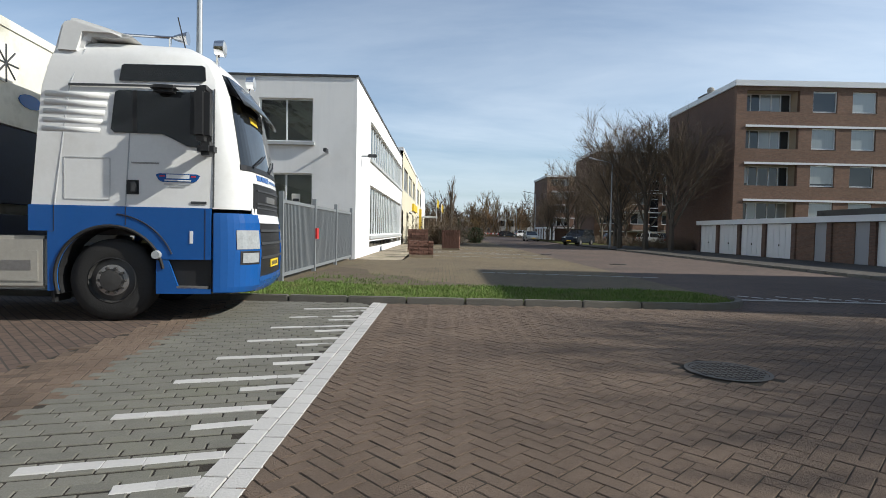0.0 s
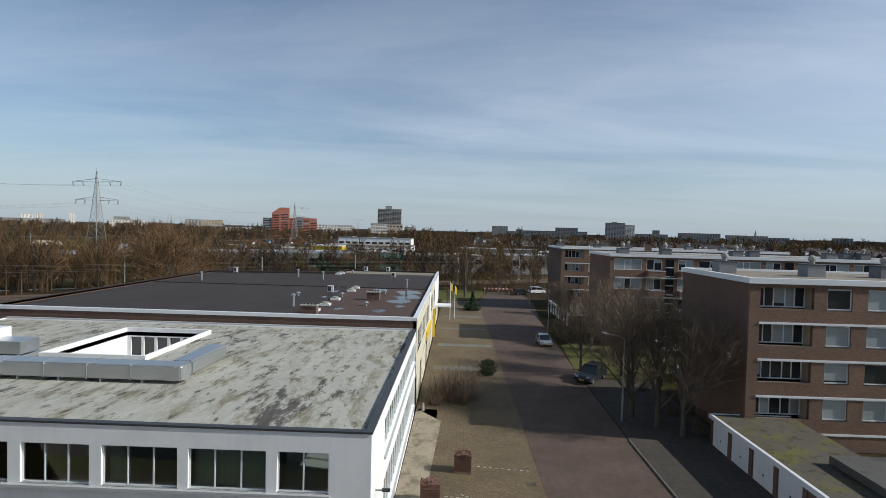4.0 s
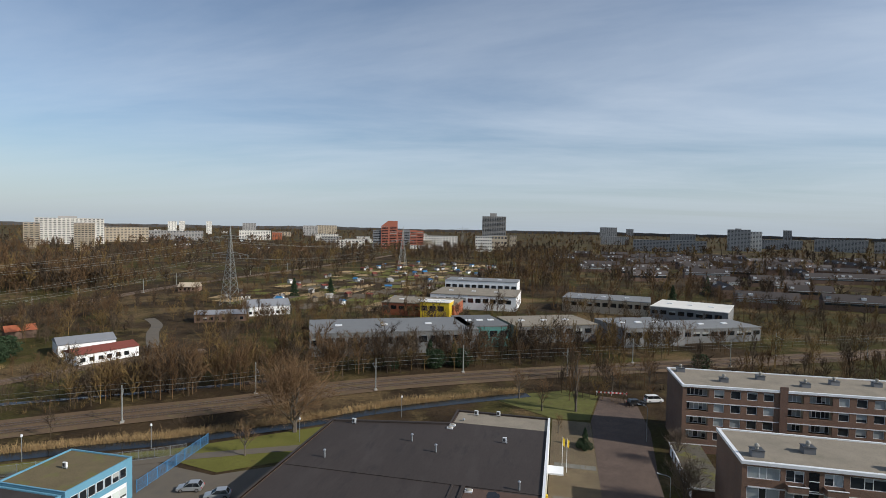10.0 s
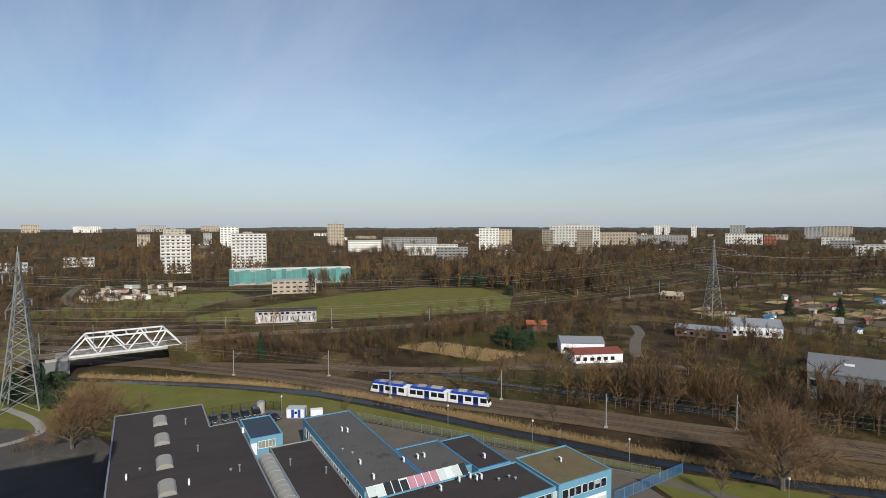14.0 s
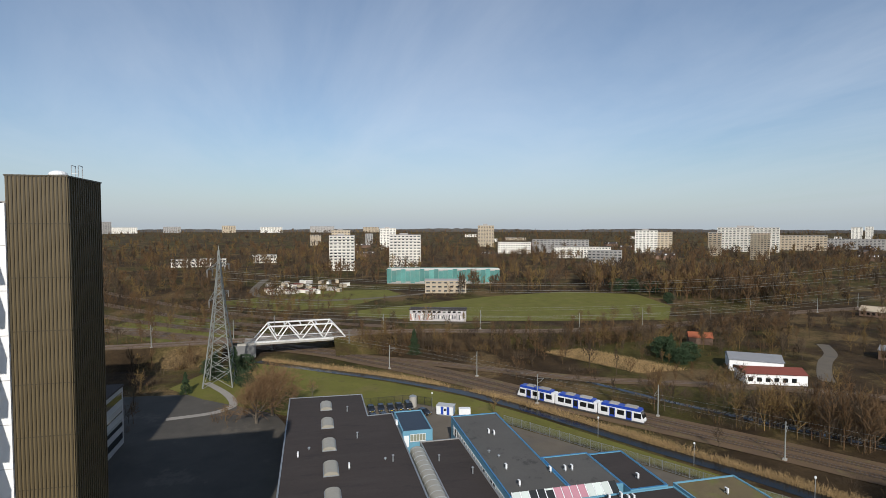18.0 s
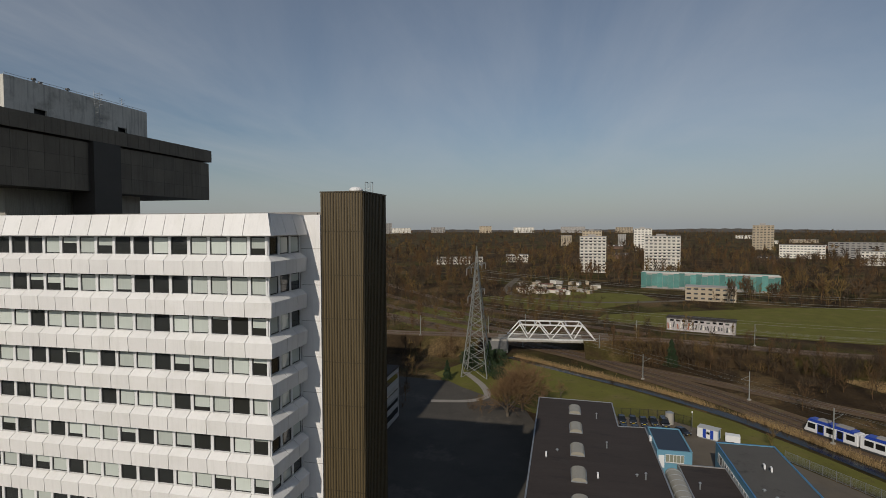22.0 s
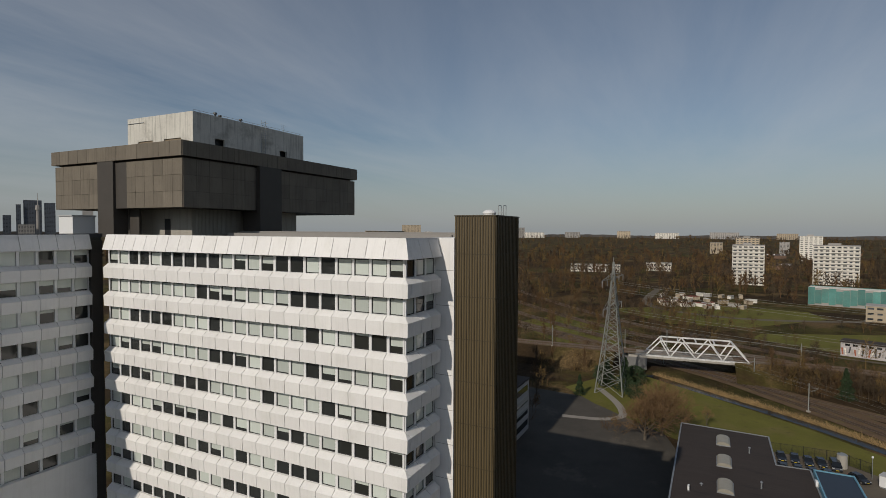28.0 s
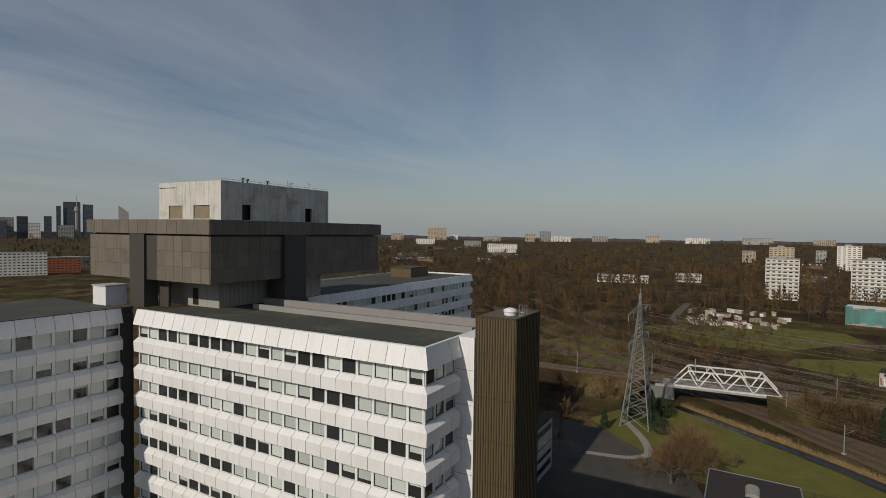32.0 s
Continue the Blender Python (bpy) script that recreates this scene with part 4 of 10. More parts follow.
ATR = (-22.9, 11.3, -16.3, 20.2)
part("roof", B((L0 + 0.3, 0.3, 7.0, -0.3, ATR[1], 7.3), (L0 + 0.3, ATR[3], 7.0, -0.3, 24.0, 7.3), (L0 + 0.3, ATR[1], 7.0, ATR[0], ATR[3], 7.3), (ATR[2], ATR[1], 7.0, -0.3, ATR[3], 7.3)), "pale_roof", WB, "pale weathered bitumen roof with dark moss stains")
for nm, bx in (("parapet", (L0 - 0.04, -0.05, H, 0.05, 0.28, H + 0.09)), ("parapet", (-0.28, 0.28, H, 0.05, 24.34, H + 0.09)), ("parapet", (L0 - 0.04, 0.28, H, L0 + 0.28, 24.34, H + 0.09)), ("parapet", (L0 + 0.28, 24.02, H, -0.28, 24.34, H + 0.09))):
    part(nm, B(bx), "grey_trim" if bx[1] > 20 else "dark_trim", WB, "metal roof edge")
# courtyard well
for bx in ((ATR[0] - 0.15, ATR[1] - 0.15, 3.7, ATR[0], ATR[3] + 0.15, 7.62), (ATR[2], ATR[1] - 0.15, 3.7, ATR[2] + 0.15, ATR[3] + 0.15, 7.62), (ATR[0], ATR[1] - 0.15, 3.7, ATR[2], ATR[1], 7.62)):
    part("courtyard_wall", B(bx), "white_wall", WB)
bm = bmesh.new()
wall_with_openings(bm, ATR[2] - ATR[0], 3.7, 7.62, ATR[3], ATR[3] + 0.15, [(0.3 + k * 1.05, 1.15 + k * 1.05, 4.6, 6.9) for k in range(6)])
bmesh.ops.translate(bm, verts=bm.verts, vec=(ATR[0], 0, 0))
part("courtyard_wall", bm, "white_wall", WB)
part("courtyard_glass", B((ATR[0] + 0.2, ATR[3] + 0.16, 4.6, ATR[2] - 0.2, ATR[3] + 0.19, 6.9)), "pane_dark", WB)
part("floor_slab", B((L0 + 0.3, 0.3, 3.6, -0.3, 24.0, 3.7)), "interior", WB)
part("ground_slab", B((L0 + 0.3, 0.3, 0.02, -0.3, 24.0, 0.3)), "interior", WB)
part("partition", B((L0 + 0.3, 5.2, 0.3, -5.2, 5.35, 3.6), (L0 + 0.3, 5.2, 3.7, -5.2, 5.35, 7.0)), "interior", WB)
part("partition", B((-5.35, 5.4, 0.3, -5.2, 24, 3.6), (-5.35, 5.4, 3.7, -5.2, 24, 7.0)), "interior", WB)
rng_w = random.Random(3)
for i, (a, b) in enumerate(bays):
    w = b - a
    m = (w * 0.33, w * 0.67) if w > 2.6 else (w * 0.5,)
    window_unit(WB, w, 2.52, a, 0.96, 0.12, m, "glass")
    window_unit(WB, w, 1.75, a, 4.77, 0.12, m, "glass")
    window_unit(WB, w, 0.3, a, 0.36, 0.12, m, "pane_dark", sill=False, fw=0.03)
part("ledge", B((bays[0][0] - 0.1, -0.16, 4.62, bays[-1][1] + 0.08, 0.1, 4.74)), "grey_trim", WB, "grey window ledge")
part("ledge", B((bays[0][0] - 0.1, -0.2, 0.70, bays[-1][1] + 0.08, 0.1, 0.86)), "white_trim", WB, "white window ledge")
for i, (a, b) in enumerate(bays):
    for z0, z1 in ((0.96, 3.48), (4.77, 6.52)):
        if rng_w.random() < 0.55:
            k = rng_w.choice((0.3, 0.6, 1.0))
            part("curtain", B((a + 0.05, 0.5, z0, a + (b - a) * k, 0.54, z1)), "curtain", WB)
for k in range(19):
    y = 4.35 + k * 1.035
    for z, h in ((0.95, 2.47), (4.7, 1.82)):
        window_unit(WB, 0.98, h, 0, 0, 0, (), "glass", rz=math.pi / 2, origin=(-0.14, y, z), sill=False)
part("ledge", B((-0.1, 4.2, 4.55, 0.1, 24.1, 4.68)), "grey_trim", WB)
part("ledge", B((-0.1, 4.2, 0.78, 0.1, 24.1, 0.93)), "grey_trim", WB)
for k in range(12):
    part("vent_grille", B((-0.12, 4.5 + k * 1.62, 0.38, -0.02, 5.8 + k * 1.62, 0.64)), "pane_dark", WB)
part("plinth_gravel", B((L0, -0.7, 0.0, -0.2, -0.003, 0.03)), "sand", WB)

# air duct on the roof, lying in bends
duct = thing("air_duct", -3.6, 22.2, 7.3, 0, "silver rectangular air duct with bends lying on the roof", "air duct")
part("duct_run", B((L0 + 4, 6.3, 0.2, -11.4, 7.6, 1.0)), "alu", duct, bevel=0.08)
part("duct_end", B((-12.6, 7.6, 0.2, -11.4, 12.2, 1.0)), "alu", duct, bevel=0.1)
bm = bmesh.new()
tube(bm, (-11.95, 6.97, 0.19), (-11.95, 6.97, 1.006), 0.67, n=24)
part("duct_bend", bm, "alu", duct, smooth=False)
for k in range(9):
    part("duct_foot", B((-32 + k * 2.3, 6.35, 0, -31.9 + k * 2.3, 7.55, 0.2)), "galv", duct)
for k in range(8):
    part("duct_seam", B((-31 + k * 2.4, 6.27, 0.18, -30.95 + k * 2.4, 7.63, 1.03)), "galv", duct)
unit = thing("air_unit", -29.5, 33.5, 7.3, 0, "white box-shaped ventilation unit with duct on the roof", "air unit")
part("housing", B((-4, -1.2, 0.15, 0, 1.2, 1.7)), "white_trim", unit, bevel=0.03)
part("outlet", B((0, -0.8, 0.3, 2.2, 0.8, 1.1)), "alu", unit, bevel=0.03)
part("base_frame", B((-4, -1.2, 0, 2, 1.2, 0.15)), "galv", unit)

# ---- the long hall with the dark bitumen roof ----
HZ = 8.4
hall = thing("hall_building", -3.6, 46.9, 0, 0, "long cream and white hall with a dark bitumen roof", "building")
OUT = [(0, 0), (0, 55.5), (-17.5, 55.5), (-17.5, 48.5), (-38.5, 44.5), (-38.5, 0)]
bm = bmesh.new()
slab_poly(bm, [(-0.3, 0.3), (-0.3, 55.2), (-17.2, 55.2), (-17.2, 48.2), (-38.2, 44.2), (-38.2, 0.3)], 7.4, 8.07)
part("roof", bm, "bitumen", hall, "dark grey-brown bitumen roof in strips")
bm = bmesh.new()
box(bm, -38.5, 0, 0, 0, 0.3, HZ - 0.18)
part("gable_wall", bm, "dark_and_shade_brick", hall, "brown brick wall above the lower roof")
bm = bmesh.new()
wall_with_openings(bm, 55.5, 0, HZ - 0.05, 0, 0.3, [(2, 7.2, 4.9, 6.9), (9, 14, 4.9, 6.9), (16, 21, 4.9, 6.9), (26, 32, 4.9, 6.9), (36, 42, 4.9, 6.9), (46, 52, 4.9, 6.9), (3, 6, 0, 3.0), (10, 16, 0, 3.3), (20, 23, 0, 3.0), (28, 34, 0, 3.3), (40, 43, 0, 3.0), (46, 52, 0, 3.3)])
bmesh.ops.rotate(bm, verts=bm.verts, cent=(0, 0, 0), matrix=Matrix.Rotation(math.pi / 2, 3, "Z"))
part("street_wall", bm, "cream_wall", hall, "cream rendered street front")
for y0, y1 in ((2, 7.2), (9, 14), (16, 21), (26, 32), (36, 42), (46, 52)):
    w = window_unit(hall, y1 - y0, 2.0, 0, 0, 0, ((y1 - y0) / 3, (y1 - y0) * 2 / 3), "pane_dark", rz=math.pi / 2, origin=(-0.1, y0, 4.9))
for y0, y1, h in ((3, 6, 3.0), (10, 16, 3.3), (20, 23, 3.0), (28, 34, 3.3), (40, 43, 3.0), (46, 52, 3.3)):
    d = part("door", B((-0.16, y0, 0, -0.08, y1, h)), "pane_dark", hall, "dark glazed entrance door")
    part("door_frame", B((-0.2, y0, 0, -0.02, y0 + 0.1, h), (-0.2, y1 - 0.1, 0, -0.02, y1, h), (-0.2, y0 + 0.1, h - 0.1, -0.02, y1 - 0.1, h)), "white_trim", d)
for y0, y1, mt in ((22, 25.5, "white_wall"), (38, 55.5, "white_wall")):
    part("wall_panel", B((0.003, y0, 3.4, 0.06, y1, HZ - 0.1)), mt, hall, "white wall panel")
part("sign_board", B((0.0, 15.2, 3.5, 0.2, 24, 4.3)), "yellow", hall, "yellow fascia board")
part("sign_post", B((0.0, 33.6, 0.2, 0.35, 34.1, 4.4)), "yellow", hall, "yellow upright sign")
part("canopy", B((0, 43, 3.4, 2.6, 46, 3.65)), "white_trim", hall, "white entrance canopy")
part("back_wall", B((-38.5, 0.3, 0, -38.2, 44.5, HZ - 0.05)), "dark_and_shade_brick", hall)
bm = bmesh.new()
extrude(bm, [(-38.5, 44.2, 0), (-17.5, 48.2, 0), (-17.5, 48.5, 0), (-38.5, 44.5, 0)], (0, 0, HZ - 0.05))
box(bm, -17.5, 48.5, 0, -17.2, 55.5, HZ - 0.05)
box(bm, -17.5, 55.2, 0, 0, 55.5, HZ - 0.05)
part("rear_wall", bm, "dark_and_shade_brick", hall)
part("fascia", B((-38.6, -0.08, HZ - 0.3, 0.06, 0.32, HZ)), "white_trim", hall, "white metal roof edge")
part("fascia", B((-0.32, 0.32, HZ - 0.3, 0.06, 55.6, HZ)), "white_trim", hall)
for bx in ((-38.6, 0.32, HZ - 0.25, -38.2, 44.4, HZ), (-17.6, 48.6, HZ - 0.25, -17.2, 55.6, HZ), (-17.2, 55.15, HZ - 0.25, -0.32, 55.6, HZ)):
    part("fascia", B(bx), "bitumen", hall)
bm = bmesh.new()
extrude(bm, [(-38.6, 44.1, HZ - 0.25), (-17.4, 48.1, HZ - 0.25), (-17.4, 48.6, HZ - 0.25), (-38.6, 44.6, HZ - 0.25)], (0, 0, 0.25))
part("fascia", bm, "bitumen", hall)
part("worn_roof_field", B((-10.6, 0.5, 8.074, -0.4, 25.6, 8.08)), "rust_roof", hall, "rust-stained roof field with standing water")
part("gravel_roof_field", B((-17.0, 49.5, 8.074, -0.4, 55.1, 8.09)), "gravel_roof", hall, "pale gravel roof field")
for bx in ((-11.2, 0.4, 8.07, -10.7, 26.0, 8.27), (-12.6, 0.4, 8.07, -12.4, 26.0, 8.21), (-38, 25.9, 8.07, -0.5, 26.1, 8.17)):
    part("roof_ridge", B(bx), "bitumen", hall)
prng = random.Random(9)
for x, y, r in ((-2.6, 22, 1.7), (-2.2, 17, 1.6), (-2.8, 13, 1.3), (-6.8, 24.2, 1.1), (-6.5, 17.6, 0.7), (-4.2, 5.4, 0.7), (-8.2, 6, 0.5), (-2.4, 9, 0.6), (-11.6, 21, 0.7), (-11.7, 15, 0.6)):
    bm = bmesh.new()
    f = bm.faces.new([bm.verts.new((x + r * prng.uniform(0.6, 1.25) * math.cos(k * 0.449), y + 1.5 * r * prng.uniform(0.6, 1.25) * math.sin(k * 0.449), 8.086)) for k in range(14)])
    part("puddle", bm, "puddle", hall, "flat rain puddle")


def roof_vent(x, y, z, kind, label):
    t = thing("roof_vent", x, y, z, 0, label, "roof vent", "roof vents")
    if kind == "pipe":
        bm = bmesh.new()
        tube(bm, (0, 0, 0), (0, 0, 1.1), 0.14, n=12)
        part("pipe", bm, "galv", t, smooth=False)
        bm = bmesh.new()
        tube(bm, (0, 0, 1.12), (0, 0, 1.2), 0.24, n=12)
        tube(bm, (0, 0, 1.2), (0, 0, 1.32), 0.24, 0.1, n=12)
        part("cowl", bm, "alu", t)
    elif kind == "box":
        part("housing", B((-0.35, -0.15, 0.18, 0.35, 0.15, 0.95)), "white_trim", t, bevel=0.02)
        part("fan_grille", B((-0.28, -0.17, 0.3, 0.1, -0.152, 0.85)), "dark_trim", t)
        part("foot", B((-0.35, -0.15, 0, -0.28, 0.15, 0.18)), "galv", t)
        part("foot", B((0.28, -0.15, 0, 0.35, 0.15, 0.18)), "galv", t)
    elif kind == "dome":
        part("upstand", B((-0.5, -0.4, 0, 0.5, 0.4, 0.22)), "white_trim", t)
        bm = bmesh.new()
        bmesh.ops.create_uvsphere(bm, u_segments=16, v_segments=8, radius=0.5)
        bmesh.ops.delete(bm, geom=[v for v in bm.verts if v.co.z < -0.01], context="VERTS")
        bmesh.ops.scale(bm, vec=(0.95, 0.75, 0.4), verts=bm.verts)
        bmesh.ops.translate(bm, vec=(0, 0, 0.22), verts=bm.verts)
        part("dome", bm, "skylight", t, smooth=True)
    elif kind == "chimney":
        part("chimney_body", B((-0.7, -0.4, 0, 0.7, 0.4, 0.85)), "dark_and_shade_brick", t)
        part("cap", B((-0.78, -0.48, 0.85, 0.78, 0.48, 0.95)), "concrete", t)
        for k in range(4):
            part("pot", B((-0.55 + k * 0.33, -0.1, 0.95, -0.4 + k * 0.33, 0.1, 1.12)), "dark_trim", t)
    else:
        bm = bmesh.new()
        tube(bm, (0, 0, 0), (0, 0, 0.35), 0.12, n=10)
        tube(bm, (0, 0, 0.33), (0, 0, 0.5), 0.3, 0.12, n=12)
        part("cowl", bm, "galv", t)
    return t


for x, y, k in ((-25.6, 86, "pipe"), (-20.8, 82.8, "pipe"), (-10.6, 89.2, "box"), (-20.5, 94.7, "dome"), (-19.0, 97.5, "cap"), (-20.7, 93.3, "dome"), (-36.8, 76.5, "pipe"), (-7.0, 73.6, "pipe"), (-13.6, 71.5, "dome"), (-13.5, 68, "dome"), (-15.6, 65.6, "box"), (-37.8, 91, "box"), (-17.2, 101, "box"), (-13.1, 101.6, "box"), (-18.5, 62, "cap"), (-13.6, 59.5, "dome"), (-13.6, 55, "dome"), (-13.7, 51, "dome"), (-9.5, 60.5, "chimney"), (-13.5, 48.6, "chimney"), (-16.5, 53.5, "pipe"), (-9.5, 55.5, "cap"), (-9.0, 66.5, "cap"), (-13.5, 62.5, "cap")):
    roof_vent(x, y, 8.09, k, {"pipe": "galvanised ventilation pipe with a cowl on the roof", "box": "white air conditioning unit on the dark roof", "dome": "pale plastic skylight dome on the roof", "chimney": "low brown brick chimney with pots", "cap": "small round metal roof vent"}[k])


# ---- brick flats ----
def flats(x, y, length, depth, top, label, balconies, rz=0.0):
    """A block of flats; its long front looks to -y, its gable stands at the local x = 0."""
    t = thing("apartment_block", x, y, 0, rz, label, "apartment block", "brick flats")
    sills = [top - 2.3 - 2.8 * k for k in range(4)]
    openings, units = [], []
    if not balconies:
        u, k = 0.8, 0
        pattern = [("loggia", 4.0, 1.0), ("win", 1.85, 1.15), ("win", 1.85, 1.1)]
        while u < length - 5:
            kind, w, gap = pattern[k % 3] if (k // 3) % 2 == 0 else pattern[2 - k % 3]
            units.append((kind, u, w))
            u += w + gap
            k += 1
    else:
        u = 0.6
        while u < length - 8:
            units += [("wide", u, 4.0), ("balcony", u + 4.6, 2.2), ("stair", u + 7.3, 1.2), ("balcony", u + 9.1, 2.2), ("wide", u + 12.0, 4.4)]
            u += 16.9
    for s in sills:
        for kind, u, w in units:
            if kind == "stair":
                continue
            lo = s if kind in ("win", "wide") else s - (0.35 if kind == "balcony" else 0)
            openings.append((u, u + w, s, s + 1.6))
    bm = bmesh.new()
    wall_with_openings(bm, length, 0, top - 0.42, 0, 0.3, openings)
    part("front_wall", bm, "flat_brick", t)
    # both gables take the darker brick, which puts the shade into their colour
    part("gable_wall", B((0, 0.3, 0, 0.3, depth, top - 0.42)), "dark_and_shade_brick", t, "brown brick gable wall, darkened to paint in its shade")
    part("gable_wall", B((length - 0.3, 0.3, 0, length, depth, top - 0.42)), "dark_and_shade_brick", t)
    part("rear_wall", B((0.3, depth - 0.3, 0, length - 0.3, depth, top - 0.42)), "flat_brick", t)
    part("fascia", B((-0.15, -0.15, top - 0.42, length + 0.15, 0.35, top)), "white_trim", t, "white roof edge")
    part("fascia", B((-0.15, 0.35, top - 0.42, 0.35, depth - 0.2, top)), "white_trim", t)
    part("fascia", B((length - 0.35, 0.35, top - 0.42, length + 0.15, depth - 0.2, top)), "white_trim", t)
    part("fascia", B((-0.15, depth - 0.2, top - 0.42, length + 0.15, depth + 0.15, top)), "white_trim", t)
    part("roof", B((0.35, 0.35, top - 0.42, length - 0.35, depth - 0.2, top - 0.18)), "gravel_roof", t, "gravel roof")
    for s in sills[1:] + [sills[-1] - 2.8]:
        part("floor_band", B((0.75, -0.06, s + 1.62, length - 0.5, 0.1, s + 1.78)), "white_trim", t, "white concrete band")
    for s in sills:
        for kind, u, w in units:
            if kind == "win":
                window_unit(t, w, 1.6, u, s, 0.12, (), "pane_home", sill=y < 60, fw=0.09)
            elif kind == "wide":
                window_unit(t, w, 1.6, u, s, 0.12, (w * 0.38, w * 0.6), "pane_home", sill=y < 60, fw=0.09)
            elif kind == "loggia":
                window_unit(t, w, 1.6, u, s, 1.1, (w * 0.22, w * 0.4, w * 0.62, w * 0.8), "pane_home", sill=False, fw=0.09)
                part("loggia", B((u - 0.02, 0.3, s - 0.9, u, 1.2, s + 1.62), (u + w, 0.3, s - 0.9, u + w + 0.02, 1.2, s + 1.62), (u, 0.3, s + 1.6, u + w, 1.2, s + 1.64), (u, 0.3, s - 0.9, u + w, 1.2, s - 0.85)), "far_tan", t)
            elif kind == "balcony":
                window_unit(t, w, 1.6, u, s, 0.12, (w * 0.5,), "pane_home", sill=False, fw=0.09)
                b = part("balcony", B((u - 0.1, -1.2, s - 1.0, u + w + 0.1, 0, s - 0.82)), "concrete", t, "concrete balcony with brick front")
                part("front", B((u - 0.1, -1.2, s - 0.82, u + w + 0.1, -1.08, s - 0.05)), "flat_brick", b)
                part("rail", B((u - 0.12, -1.24, s - 0.05, u + w + 0.12, -1.04, s + 0.02)), "white_trim", b)
                part("side", B((u - 0.1, -1.08, s - 0.82, u - 0.02, 0, s - 0.05), (u + w + 0.02, -1.08, s - 0.82, u + w + 0.1, 0, s - 0.05)), "flat_brick", b)
    if balconies:
        for kind, u, w in units:
            if kind == "stair":
                part("stairwell_glass", B((u, -0.05, 0.3, u + w, -0.004, top - 0.7)), "pane_dark", t, "tall dark stairwell glazing")
                for k in range(9):
                    part("stair_bar", B((u, -0.09, 1.2 + k * 1.3, u + w, -0.05, 1.3 + k * 1.3)), "white_trim", t)
    return t


def roof_box(x, y, z, w, d, h, label="grey roof housing with a vent on the flats"):
    t = thing("roof_housing", x, y, z, 0, label, "roof housing", "roof housings")
    part("body", B((-w / 2, -d / 2, 0, w / 2, d / 2, h)), "far_dark", t)
    part("cover", B((-w / 2 - 0.06, -d / 2 - 0.06, h, w / 2 + 0.06, d / 2 + 0.06, h + 0.1)), "dark_trim", t)
    bm = bmesh.new()
    tube(bm, (0, 0, h + 0.1), (0, 0, h + 0.4), 0.22, n=12)
    bmesh.ops.create_uvsphere(bm, u_segments=12, v_segments=6, radius=0.32, matrix=Matrix.Translation((0, 0, h + 0.55)))
    part("vent", bm, "concrete", t, smooth=False)
    return t


flats(22.0, 41.3, 62, 12.2, 13.1, "four-storey brown brick flats with loggias and a white roof edge", False)
flats(21.9, 78.4, 70, 12.0, 13.5, "brown brick flats with concrete balconies and gravel roof", True)
flats(21.8, 114.4, 48, 13.5, 13.5, "brown brick flats with white roof edge at the street end", False, rz=2.0)
part("chimney", B((17.5, -0.2, 0, 18.9, 0.0, 14.3)), "dark_and_shade_brick", [o for o in scene.objects if o.name.startswith("apartment_block")][-1])
for x, y in ((24.0, 49.5), (30.5, 47.5), (37, 48), (44, 47), (51, 49), (58, 47)):
    roof_box(x, y, 12.9, 1.5, 1.4, 1.0)
for x, y in ((24.4, 81.0), (31.8, 84.0), (40.8, 80.6), (45.8, 85.4), (54.8, 81.4), (60.8, 86.4), (62.3, 84.9), (69.3, 82.4)):
    roof_box(x, y, 13.2, 1.5, 1.4, 1.0)
for x, y in ((30.5, 119.4), (38.5, 123.4), (45.5, 120), (52, 123.4), (60, 124.4), (63, 122.4), (23.5, 125.4)):
    roof_box(x, y, 13.2, 1.5, 1.3, 0.9)


